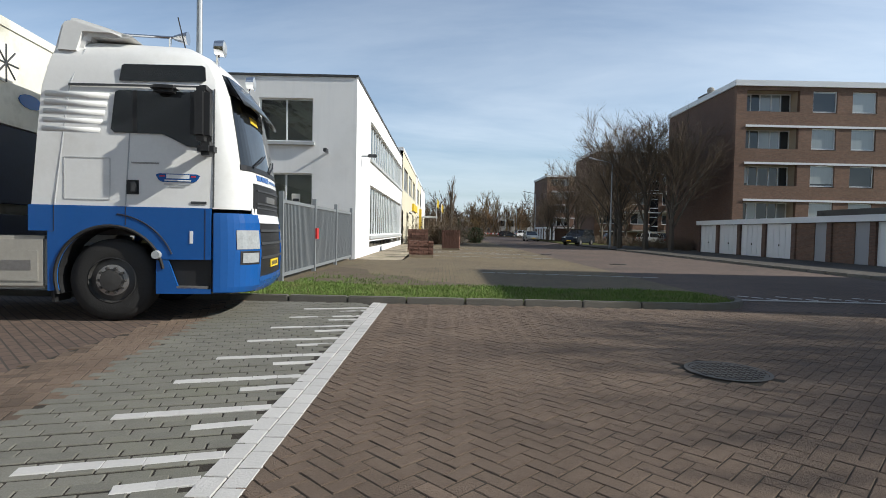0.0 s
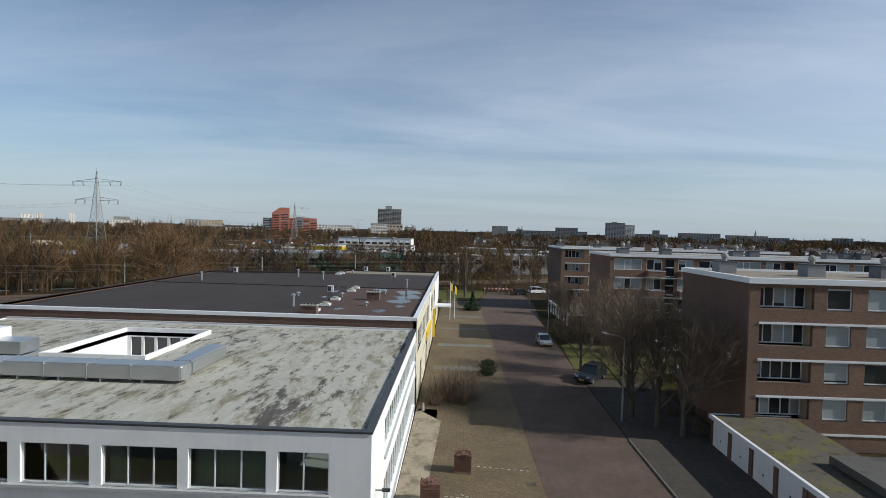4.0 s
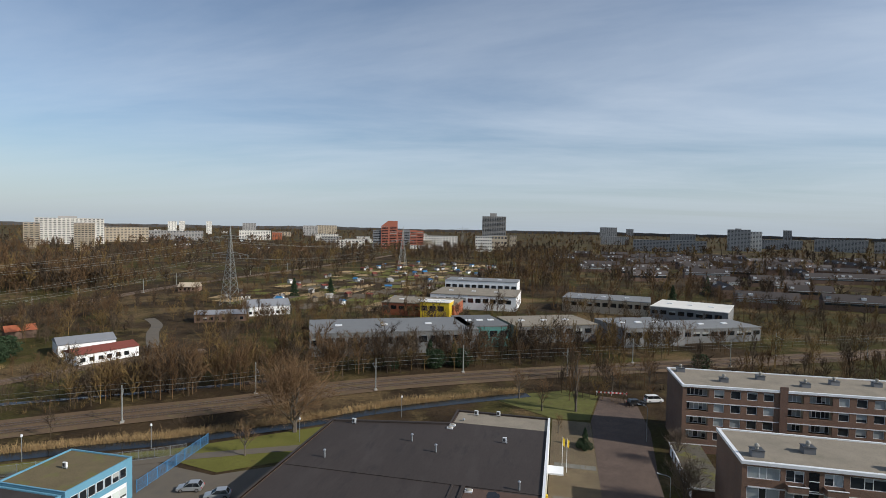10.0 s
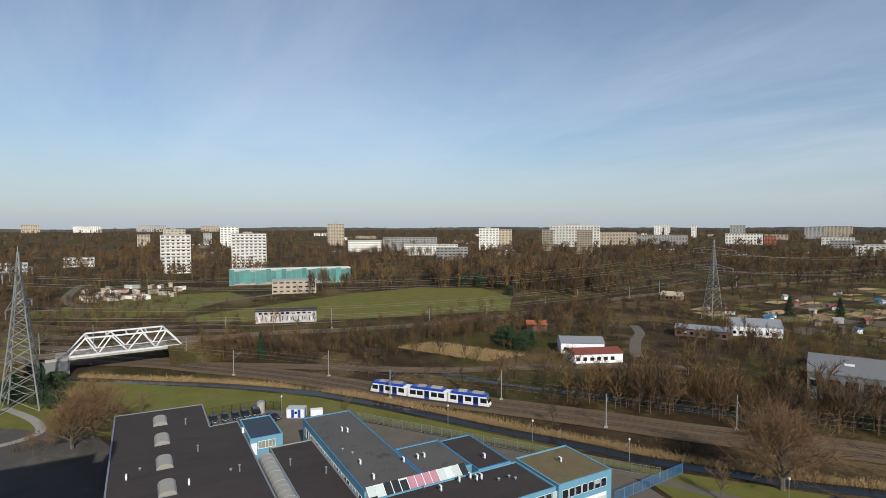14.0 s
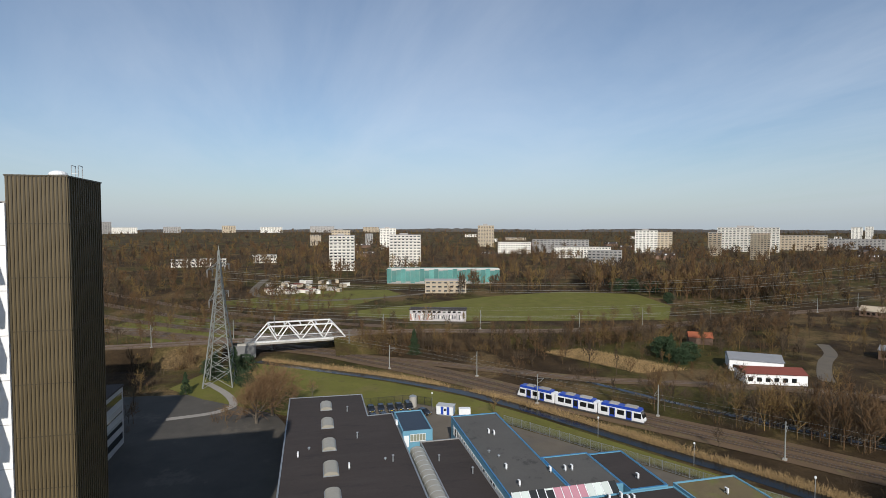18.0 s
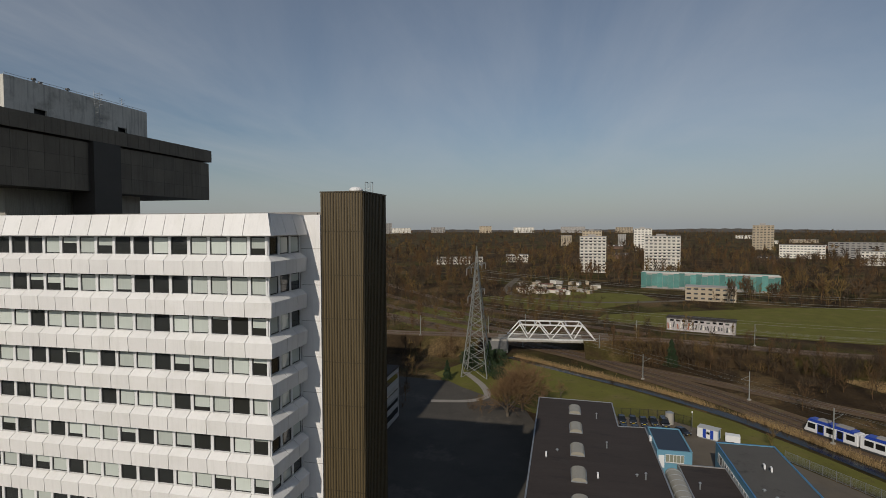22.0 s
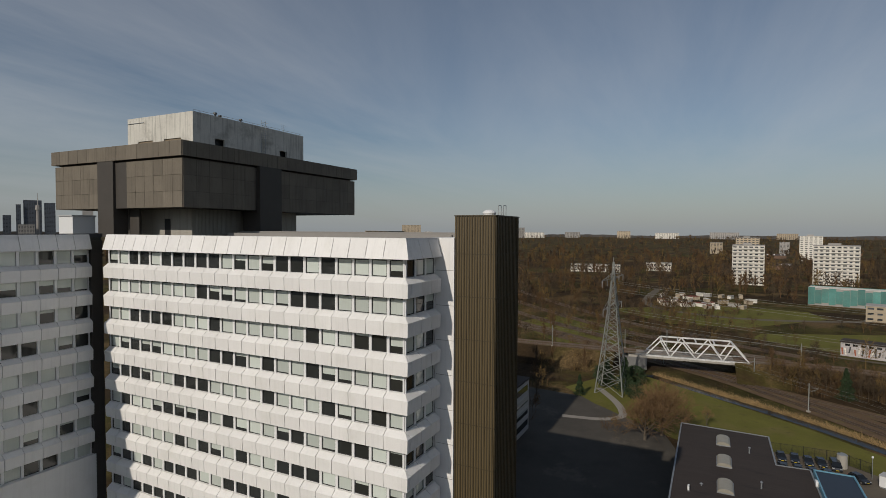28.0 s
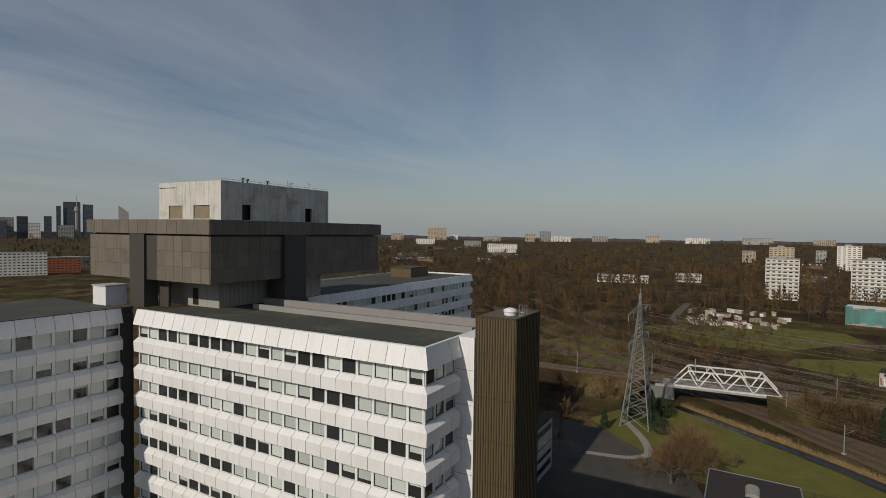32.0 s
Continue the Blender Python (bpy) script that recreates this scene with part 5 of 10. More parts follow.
# ---- garages ----
def garages(x, y, n, width, depth, height, facing, doors, label):
    """A row of garages along +y whose doors look to -x."""
    t = thing("garage_row", x, y, 0, 0, label, "garage")
    part("wall", B((0.3, 0, 0, depth, 0.12, height - 0.3), (0.3, n * width - 0.12, 0, depth, n * width, height - 0.3), (depth - 0.12, 0.12, 0, depth, n * width - 0.12, height - 0.3)), "dark_and_shade_brick", t)
    part("roof", B((0.1, -0.05, height - 0.32, depth + 0.1, n * width + 0.05, height - 0.06)), "moss_roof", t, "gravel roof with yellow-green moss")
    part("fascia", B((-0.12, -0.12, height - 0.32, 0.1, n * width + 0.12, height)), "white_trim", t, "white fascia board")
    part("fascia", B((0.1, -0.14, height - 0.32, depth + 0.15, -0.05, height)), "white_trim", t)
    part("fascia", B((0.1, n * width + 0.05, height - 0.32, depth + 0.15, n * width + 0.14, height)), "white_trim", t)
    for k in range(n + 1):
        part("pier", B((0.02, max(0, k * width - 0.18), 0, 0.3, min(n * width, k * width + 0.18), height - 0.32)), "dark_and_shade_brick", t)
    for k in range(n):
        kind = doors[k % len(doors)]
        y0, y1 = k * width + 0.18, (k + 1) * width - 0.18
        if kind == "w":
            d = part("door", B((0.14, y0, 0.05, 0.2, y1, height - 0.34)), "white_trim", t, "white up-and-over garage door")
            for j in range(5):
                part("rib", B((0.125, y0 + 0.12 + j * (y1 - y0 - 0.24) / 4, 0.12, 0.14, y0 + 0.15 + j * (y1 - y0 - 0.24) / 4, height - 0.45)), "white_trim", d)
            part("handle", B((0.10, (y0 + y1) / 2 - 0.05, 0.75, 0.125, (y0 + y1) / 2 + 0.05, 0.87)), "black_plastic", d)
        else:
            part("brick_panel", B((0.1, y0 + 1.0, 0, 0.2, y1, height - 0.34)), "flat_brick", t)
            d = part("door", B((0.14, y0, 0.05, 0.2, y0 + 1.0, height - 0.34)), "door_grey", t, "grey steel door")
            part("handle", B((0.1, y0 + 0.1, 1.0, 0.14, y0 + 0.22, 1.05)), "steel", d)
    return t


garages(19.75, 13.6, 10, 2.83, 6.0, 2.42, -1, "wwwddwwwww"[::-1] and "wwwwddwwww", "row of low garages with white doors and a mossy roof")
annex = thing("roof_annex", 22.6, 26.5, 0, 0, "low brick annex with a pale roof behind the garages", "annex")
part("wall", B((3.3, -6, 0, 9, 6.5, 2.6)), "dark_and_shade_brick", annex)
part("roof", B((0.2, -6, 2.45, 9.1, 6.6, 2.95)), "bitumen_blue", annex)
garages(19.3, 93.5, 7, 2.7, 5.5, 2.4, -1, "w", "farther row of garages with white doors")

# the unseen block whose roof edge shades the road
solid("wall_shading_block", B((15.6, 7.2, 0, 34, 15.5, 9.2)), "flat_brick", "plain brick block beside the road", "wall")


# ---- the office tower ----
FH, TOP, BAY = 3.11, 50.6, 1.75
tower = thing("office_tower", -39.6, -58.0, 0, 0, "tall white clad office tower with window bands and folded panels", "office tower")


def fold(drop, out, first=False):
    """Section of a spandrel: it leans out below the sill, then back to the window head."""
    if first:
        return [(0.12, 0.0), (out, -drop + 0.06), (0.0, -drop), (-0.15, -drop), (-0.15, 0.0)]
    return [(0.0, 0.0), (out, -0.42), (out * 0.9, -drop + 0.06), (0.0, -drop), (-0.15, -drop), (-0.15, 0.0)]


def folded(w, prof):
    """One spandrel panel, w wide."""
    bm = bmesh.new()
    g = 0.025
    extrude(bm, [(x, g, z) for x, z in prof], (0, w - 2 * g, 0))
    return bm


def mitred(prof):
    """The piece that carries a spandrel round the corner between two fronts."""
    bm = bmesh.new()
    rings = [[bm.verts.new(p) for p in ring] for ring in (
        [(u, -0.02, z) for u, z in prof], [(u, u, z) for u, z in prof], [(-0.02, u, z) for u, z in prof])]
    n = len(prof)
    for r, q in zip(rings, rings[1:]):
        for k in range(n - 2):
            bm.faces.new((r[k], r[k + 1], q[k + 1], q[k]))
        bm.faces.new((r[n - 1], r[0], q[0], q[n - 1]))
    bmesh.ops.recalc_face_normals(bm, faces=bm.faces)
    return bm


PANEL = as_mesh("panel", folded(BAY, fold(1.63, 0.55)), "tower_panel")
CROWN = as_mesh("panel", folded(BAY, fold(1.72, 0.62, True)), "tower_panel")
OPANE = as_mesh("pane", B((-0.22, 0.26, 0.06, -0.2, BAY - 0.15, 1.42)), "pane")
OFRAME = as_mesh("frame", B((-0.26, 0.0, 0, -0.1, 0.19, 1.48), (-0.26, BAY - 0.08, 0, -0.1, BAY, 1.48), (-0.26, 0.19, 1.44, -0.18, BAY - 0.08, 1.48), (-0.26, 0.19, 0, -0.18, BAY - 0.08, 0.04)), "white_trim")
OSASH = as_mesh("sash", B((-0.245, 0.19, 0.04, -0.175, 0.27, 1.44), (-0.245, BAY - 0.16, 0.04, -0.175, BAY - 0.08, 1.44), (-0.245, 0.27, 0.04, -0.175, BAY - 0.16, 0.12), (-0.245, 0.27, 1.36, -0.175, BAY - 0.16, 1.44)), "black_plastic")


def facade(parent, m, n, storeys, top, name="facade", single=True, skip=0):
    """A window front of n bays along the local y of m, looking to its +x."""
    f = new(name)
    f.parent = parent
    f.matrix_basis = m
    joined = []
    for s in range(storeys):
        z = top - s * FH
        for k in range(n):
            mesh = CROWN if s == 0 else PANEL
            at = Matrix.Translation((0, k * BAY, z + (0 if s == 0 else -0.09)))
            part("panel", mesh, None, f, at=at)
            w = part("window", OFRAME, None, f, at=Matrix.Translation((0, k * BAY, z - 3.20)))
            part("pane", OPANE, None, w)
            if single:
                part("sash", OSASH, None, w)
    return f


part("core_wall", B((-17.5, 0.3, 0, -0.28, 38.2, TOP - 0.9)), "tower_panel", tower)
for s in range(10, 16):
    z = TOP - s * FH
    part("lower_band", B((-0.2, 0, z - 1.72, 0.5, 38.5, z - 0.09)), "tower_panel", tower)
    part("lower_glass", B((-0.25, 0, z - 3.2, -0.2, 38.5, z - 1.72)), "pane_dark", tower)
north_front = facade(tower, Matrix.Translation((0, 0.0, 0)), 22, 10, TOP)
part("roof", B((-17.5, 0.3, TOP - 0.9, -0.2, 38.3, TOP - 0.35)), "tower_roof", tower, "dark mossy flat roof")
part("roof_edge", B((-0.2, 0.2, TOP - 0.35, 0.12, 38.62, TOP + 0.03)), "white_trim", tower)
part("roof_edge", B((-17.6, 38.3, TOP - 0.35, -0.2, 38.62, TOP + 0.03)), "white_trim", tower)
part("parapet", B((-9.4, 8.5, TOP - 0.35, -9.1, 38.2, TOP + 0.25)), "far_grey", tower, "grey roof upstand")
part("parapet", B((-13.3, 6.5, TOP - 0.35, -12.6, 38.2, TOP + 0.45)), "far_grey", tower, "concrete roof upstand")
for k in range(14):
    part("roof_block", B((-9.9, 10 + k * 2, TOP - 0.35, -9.5, 10.5 + k * 2, TOP - 0.1)), "concrete", tower)
# end front: three bays of windows, then a plain white wall
end = facade(tower, Matrix.Translation((-0.04, 38.5, 0)) @ Matrix.Rotation(math.pi / 2, 4, "Z"), 3, 10, TOP, "end_facade")
CORNER = as_mesh("corner_panel", mitred(fold(1.63, 0.55)), "tower_panel")
CROWN_CORNER = as_mesh("corner_panel", mitred(fold(1.72, 0.62, True)), "tower_panel")
for s in range(10):
    part("corner_panel", CORNER if s else CROWN_CORNER, None, tower, at=(0, 38.5, TOP - s * FH - (0.09 if s else 0)))
part("end_wall", B((-11.9, 38.3, 0, -5.6, 40.15, TOP + 0.02)), "tower_panel", tower, "plain white end wall")
for k in range(12):
    part("end_joint", B((-5.62, 38.4, TOP - 2.9 - k * FH, -5.59, 40.14, TOP - 2.86 - k * FH)), "far_grey", tower)
part("end_wall", B((-5.25, 38.4, 0, 0, 38.6, TOP - 31.4)), "tower_panel", tower)

# the olive-brown shaft at the end of the wing
shaft = thing("service_shaft", -45.4, -17.88, 0, 0, "olive-brown ribbed metal service shaft standing at the tower's end", "shaft")
SH = 52.5
part("body", B((-6.1, 0, 0, 0, 3.78, SH)), "shaft", shaft)
part("coping", B((-6.16, -0.05, SH, -6.0, 3.86, SH + 0.1), (-0.12, -0.05, SH, 0.06, 3.86, SH + 0.1), (-6.0, 3.72, SH, -0.12, 3.86, SH + 0.1)), "shaft_rib", shaft)
RIB = as_mesh("rib", B((0, -0.05, 0, 0.06, 0.05, SH - 2)), "shaft_rib")
for k in range(15):
    part("rib", RIB, None, shaft, at=(0.0, 0.15 + k * 0.25, 2))
for k in range(16):
    part("rib", RIB, None, shaft, at=pose(-5.95 + k * 0.385, 3.78, 2, 0, 0, 90))
for k in range(16):
    part("seam", B((-6.14, 0, SH - 3.8 - k * 3.75 + 0.5, 0.035, 3.82, SH - 3.75 - k * 3.75 + 0.5)), "shaft_rib", shaft)
bm = bmesh.new()
tube(bm, (-2.6, 2.2, SH - 0.2), (-2.6, 2.2, SH + 0.35), 0.55, n=16)
bmesh.ops.create_uvsphere(bm, u_segments=16, v_segments=8, radius=0.62, matrix=Matrix.Translation((-2.6, 2.2, SH + 0.35)) @ Matrix.Diagonal((1, 1, 0.5, 1)))
part("vent_hood", bm, "white_trim", shaft, "white round vent hood")
bm = bmesh.new()
for y in (3.3, 3.75):
    tube(bm, (-2.0, y, SH - 2.2), (-2.0, y, SH + 1.0), 0.03, n=6)
    tube(bm, (-2.0, y, SH + 1.0), (-2.7, y, SH + 1.0), 0.03, n=6)
    tube(bm, (-2.7, y, SH + 1.0), (-2.7, y, SH), 0.03, n=6)
for k in range(9):
    tube(bm, (-2.0, 3.3, SH - 2 + k * 0.3), (-2.0, 3.75, SH - 2 + k * 0.3), 0.02, n=6)
part("ladder", bm, "galv", shaft, "short steel ladder over the edge")

# wings east and west of the core
east = thing("tower_wing", -39.2, -60.3, 0, 0, "shaded white wing of the office tower", "office wing", "tower wings")
part("core_wall", B((0.2, -18, 0, 44, -0.28, TOP - 0.9)), "tower_panel", east)
part("roof", B((-1.2, -18, TOP - 0.9, 44, -0.15, TOP - 0.2)), "tower_roof", east)
part("roof_edge", B((-1.2, -0.15, TOP - 0.35, 44, 0.12, TOP + 0.1)), "dark_trim", east)
facade(east, Matrix.Translation((44, 0, 0)) @ Matrix.Rotation(math.pi / 2, 4, "Z") @ Matrix.Translation((0, 0, 0)), 25, 8, TOP, single=False)
part("lower_wall", B((0.0, -0.25, 0, 44, 0.3, TOP - 8 * FH - 0.1)), "tower_panel", east)
west = thing("tower_wing", -70, -60.6, 0, 0, "far white wing of the office tower with a dark roof", "office wing", "tower wings")
W2 = 48.75
part("core_wall", B((-61, -20, 0, 2, -0.28, W2 - 0.9)), "tower_panel", west)
part("roof", B((-61, -20, W2 - 0.9, 2, -0.2, W2 - 0.25)), "tower_roof", west)
part("roof_edge", B((-61.3, -20, W2 - 0.5, -61, 0.1, W2 + 0.1), (-61, -20.2, W2 - 0.5, 2, -20, W2 + 0.1)), "white_trim", west)
facade(west, Matrix.Translation((0, 0, 0)) @ Matrix.Rotation(math.pi / 2, 4, "Z"), 35, 3, W2, single=False)
part("lower_wall", B((-61, -0.25, 0, 2, 0.3, W2 - 3 * FH - 0.1)), "tower_panel", west)
house = thing("roof_house", -118, -72, W2 - 0.3, 0, "brown ribbed roof housing on the far wing", "roof housing")
part("body", B((-5, -3, 0, 3.2, 3, 2.3)), "shaft", house)
part("roof", B((-5.1, -3.1, 2.3, 3.3, 3.1, 2.5)), "shaft_rib", house)
# dark boxes close the gap between the wings; their colour stands for its shade
part("recessed_corner", B((-1.15, -2.5, 0, 0.15, 0.15, TOP - 0.65)), "cap_dark", east, "dark box painting in the corner's shade")
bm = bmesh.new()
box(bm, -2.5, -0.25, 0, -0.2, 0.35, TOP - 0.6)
part("recess_wall", bm, "cap_dark", tower, "dark box painting in the shade between the wings")

# the dark machine floor on top, its pillars and the concrete penthouse
cap = thing("machine_floor", -42.6, -49.4, TOP - 0.4, 0, "brown-grey panelled machine floor raised on dark pillars above the roof", "machine floor")
Z0, Z1, Z2, Z3 = 3.45, 8.85, 9.05, 10.75
part("lower_block", B((-31.6, -24, Z0, -0.05, -0.05, Z1)), "cap_dark", cap)
part("neck", B((-31.2, -23.6, Z1, -0.5, -0.5, Z2)), "cap_dark", cap)
part("upper_band", B((-31.9, -24.3, Z2, 0.25, 0.25, Z3)), "cap_dark", cap)
def cap_panels(u0, u1, n, z0, z1, rows, plane, axis, off):
    w, h = (u1 - u0) / n, (z1 - z0) / rows
    me = as_mesh("panel", B((0.015, 0.0, 0.015, w - 0.015, 0.07, h - 0.015)), "cap_panel")
    for i in range(n):
        for j in range(rows):
            if axis == "x":   # on the side that looks to +x; u runs along y
                part("panel", me, None, cap, at=pose(off, u0 + (i + 1) * w, z0 + j * h, 0, 0, -90))
            else:
                part("panel", me, None, cap, at=pose(u0 + i * w, off, z0 + j * h))
cap_panels(-9.6, -0.05, 6, Z0, Z1, 3, 0, "x", -0.05)
cap_panels(-24, -15.0, 5, Z0, Z1, 3, 0, "x", -0.05)
cap_panels(-24.3, 0.25, 13, Z2, Z3, 1, 0, "x", 0.25)
cap_panels(-31.6, -14.8, 9, Z0, Z1, 3, 0, "y", -0.05)
cap_panels(-10.5, -0.05, 6, Z0, Z1, 3, 0, "y", -0.05)
cap_panels(-31.9, 0.25, 18, Z2, Z3, 1, 0, "y", 0.25)
part("pillar", B((-1.6, -14.8, 0, 0.25, -11.8, Z2)), "cap_dark", cap, "dark pillar")
part("pillar", B((-14.6, -2.5, 0, -10.8, 0.5, Z2)), "cap_dark", cap, "dark pillar")
part("pillar", B((-1.9, -11.7, 0, -1.6, -9.8, Z1)), "cap_dark", cap)
part("stem", B((-22, -20, 0, -4.0, -3.6, Z0)), "concrete", cap, "recessed concrete stem")
for k in range(40):
    part("stem_rib", B((-12 + k * 0.2, -3.6, 0.1, -11.9 + k * 0.2, -3.55, Z0)), "concrete", cap)
part("stem_door", B((-4.0, -8.4, 0.2, -3.95, -7.4, 2.3)), "black_plastic", cap)
ph = thing("penthouse", -50, -56.9, TOP - 0.4 + 10.75, 0, "streaked pale concrete penthouse with dark openings on the machine floor", "penthouse")
PH = 5.3
bm = bmesh.new()
wall_with_openings(bm, 20.7, 0, PH, -0.3, 0, [(3.4, 5.0, 0.2, 2.3), (15.4, 16.9, 0.2, 2.3)])
bmesh.ops.rotate(bm, verts=bm.verts, cent=(0, 0, 0), matrix=Matrix.Rotation(math.pi, 3, "Z"))
bmesh.ops.translate(bm, verts=bm.verts, vec=(0, -0.3, 0))
part("wall", bm, "rough_concrete", ph)
part("wall", B((-20.7, -13, 0, -20.4, -0.3, PH)), "rough_concrete", ph)
part("wall", B((-20.4, -13, 0, -0.3, -12.7, PH)), "rough_concrete", ph)
bm = bmesh.new()
wall_with_openings(bm, 12.7, 0, PH, 0, 0.3, [(2.2, 5.2, 0.3, 2.1), (7.5, 10.8, 0.3, 2.1)])
bmesh.ops.rotate(bm, verts=bm.verts, cent=(0, 0, 0), matrix=Matrix.Rotation(math.pi / 2, 3, "Z"))
bmesh.ops.translate(bm, verts=bm.verts, vec=(0, -13, 0))
part("wall", bm, "rough_concrete", ph)
part("roof", B((-20.4, -12.7, PH - 0.3, -0.3, -0.3, PH - 0.05)), "tower_roof", ph)
part("louvre", B((-0.22, -10.8, 0.3, -0.15, -7.8, 2.1)), "wood", ph)
part("louvre", B((-0.22, -5.5, 0.3, -0.15, -2.2, 2.1)), "wood", ph)
# black sheet behind the openings, painting in the darkness inside
part("dark_opening", B((-20.3, -0.9, 0.2, -0.4, -0.7, 2.3)), "black_plastic", ph)
bm = bmesh.new()
for x in [i * 0.9 for i in range(23)]:
    tube(bm, (-x - 0.2, -0.15, PH), (-x - 0.2, -0.15, PH + 0.25), 0.02, n=5)
tube(bm, (-0.2, -0.15, PH + 0.25), (-20.5, -0.15, PH + 0.25), 0.02, n=5)
tube(bm, (0.05, -12.8, PH - 0.7), (0.05, -9.5, PH - 0.7), 0.05, n=6)
part("railing", bm, "galv", ph, "thin steel railing")
bm = bmesh.new()
for x in (-11.4, -12.2):
    tube(bm, (x, 0.25, -0.1), (x, 0.25, PH + 0.9), 0.03, n=5)
for k in range(18):
    tube(bm, (-11.4, 0.25, 0.1 + k * 0.33), (-12.2, 0.25, 0.1 + k * 0.33), 0.02, n=5)
for k in range(7):
    z = 2.2 + k * 0.6
    tube(bm, (-11.4, 0.25, z), (-11.4, 0.85, z), 0.02, n=5)
    tube(bm, (-12.2, 0.25, z), (-12.2, 0.85, z), 0.02, n=5)
    tube(bm, (-11.4, 0.85, z), (-12.2, 0.85, z), 0.02, n=5)
part("ladder", bm, "galv", ph, "caged steel ladder")
for x, y in ((-4.5, -1.2), (-9.2, -1.5), (-6.0, -2.0)):
    bm = bmesh.new()
    tube(bm, (x, y, PH - 0.1), (x, y, PH + 0.55), 0.12, n=8)
    tube(bm, (x, y, PH + 0.55), (x, y, PH + 0.75), 0.28, 0.22, n=8)
    part("vent", bm, "dark_trim", ph)
bm = bmesh.new()
tube(bm, (-17, -0.8, PH - 0.1), (-17, -0.8, PH + 1.2), 0.03, n=5)
for a in (0, 0.5, 1.0):
    tube(bm, (-17.5, -0.8, PH + 0.6 + a * 0.5), (-16.5, -0.8, PH + 0.7 + a * 0.5), 0.015, n=4)
part("antenna", bm, "galv", ph)
white = thing("roof_hut", -40, -66, TOP - 0.3, 0, "small white panelled hut on the tower roof", "roof hut")
part("body", B((-2.6, -2, 0, 0, 0.8, 2.4)), "white_trim", white)
part("roof", B((-2.7, -2.1, 2.4, 0.1, 0.9, 2.55)), "grey_trim", white)
podium = thing("podium", -62, -21, 0, 0, "low grey concrete podium with window bands beside the tower", "podium")
part("body", B((-74.5, -54, 0, -34, -18.4, 13)), "far_grey", podium)
part("roof", B((-74.7, -54.2, 13, -33.8, -18.2, 13.4)), "bitumen", podium)
for k in range(4):
    part("window_band", B((-73.5, -18.4, 1.4 + k * 3, -35, -18.35, 2.9 + k * 3)), "pane_dark", podium)
    part("window_band", B((-34, -53, 1.4 + k * 3, -33.95, -19.4, 2.9 + k * 3)), "pane_dark", podium)


# ---- the blue works buildings ----
def roofed(name, x0, y0, x1, y1, h, wall, roof, label, edge="blue_wall", windows=(), category="building"):
    t = thing(name, x0, y0, 0, 0, label, category, "blue works buildings")
    w, d = x1 - x0, y1 - y0
    part("wall", B((0, 0, 0, w, 0.25, h), (0, d - 0.25, 0, w, d, h), (0, 0.25, 0, 0.25, d - 0.25, h), (w - 0.25, 0.25, 0, w, d - 0.25, h)), wall, t)
    part("roof", B((0.25, 0.25, h - 0.5, w - 0.25, d - 0.25, h - 0.12)), roof, t)
    for bx in ((-0.04, -0.04, h, w + 0.04, 0.2, h + 0.06), (-0.04, d - 0.2, h, w + 0.04, d + 0.04, h + 0.06), (-0.04, 0.2, h, 0.2, d - 0.2, h + 0.06), (w - 0.2, 0.2, h, w + 0.04, d - 0.2, h + 0.06)):
        part("roof_edge", B(bx), edge, t)
    return t


def roofed_outline(name, pts, h, wall, roof, label, edge):
    """A flat-roofed building on any outline, given anticlockwise."""
    t = thing(name, 0, 0, 0, 0, label, "building", "blue works buildings")
    bm = bmesh.new()
    slab_poly(bm, pts, 0, h - 0.14)
    part("wall", bm, wall, t)
    bm = bmesh.new()
    slab_poly(bm, pts, h - 0.138, h)
    part("roof", bm, roof, t)
    for (ax, ay), (bx, by) in zip(pts, pts[1:] + pts[:1]):
        l = math.hypot(bx - ax, by - ay)
        part("roof_edge", B((-0.04, -0.05, h - 0.25, l + 0.04, 0.22, h + 0.12)), edge, t, at=pose(ax, ay, 0, 0, 0, math.degrees(math.atan2(by - ay, bx - ax))))
    return t


works = roofed_outline("works_hall", [(-140.9, -3.4), (-78.9, -3.4), (-78.9, 20.0), (-124.4, 20.0), (-124.0, 14.4), (-140.1, 14.4)], 6.0, "blue_wall", "bitumen", "long works hall with a dark bitumen roof and arched skylights", "galv")
for k, x in enumerate((-134.6, -123.0, -111.2, -100.4, -90.0)):
    s = thing("roof_skylight", x, 5.3, 5.99, 0, "arched translucent roof skylight", "skylight", "arched skylights")
    part("upstand", B((-0.1, -1.35, 0, 4.9, 1.35, 0.2)), "galv", s)
    for i in range(5):
        bm = bmesh.new()
        m = 10
        arc = [(-1.25 * math.cos(math.pi * j / m), 0.25 + 0.6 * math.sin(math.pi * j / m)) for j in range(m + 1)]
        pts = [(i * 0.97, u, z) for u, z in [(-1.25, 0.2), *arc, (1.25, 0.2)]]
        extrude(bm, pts, (0.94, 0, 0))
        part("pane", bm, "skylight", s)
flat("car_deck", [(-148, 15), (-140.2, 14.6), (-124.2, 14.6), (-124.4, 20.2), (-122.5, 20.2), (-122.5, 30), (-118.5, 32), (-118.5, 44), (-130, 42.5), (-143, 35), (-148.3, 28.5)], 0.1, "yard", "paved car deck behind the works hall", "yard")
glassy = roofed("works_office", -122.6, 20.15, -110.4, 26.4, 6.9, "blue_wall", "navy_roof", "blue corner office with a dark glossy roof", "blue_wall")
window_unit(glassy, 3.3, 1.5, 0, 0, 0, (0.7, 1.4, 2.0, 2.65), "curtain", rz=math.pi / 2, origin=(12.26, 1.5, 4.7))
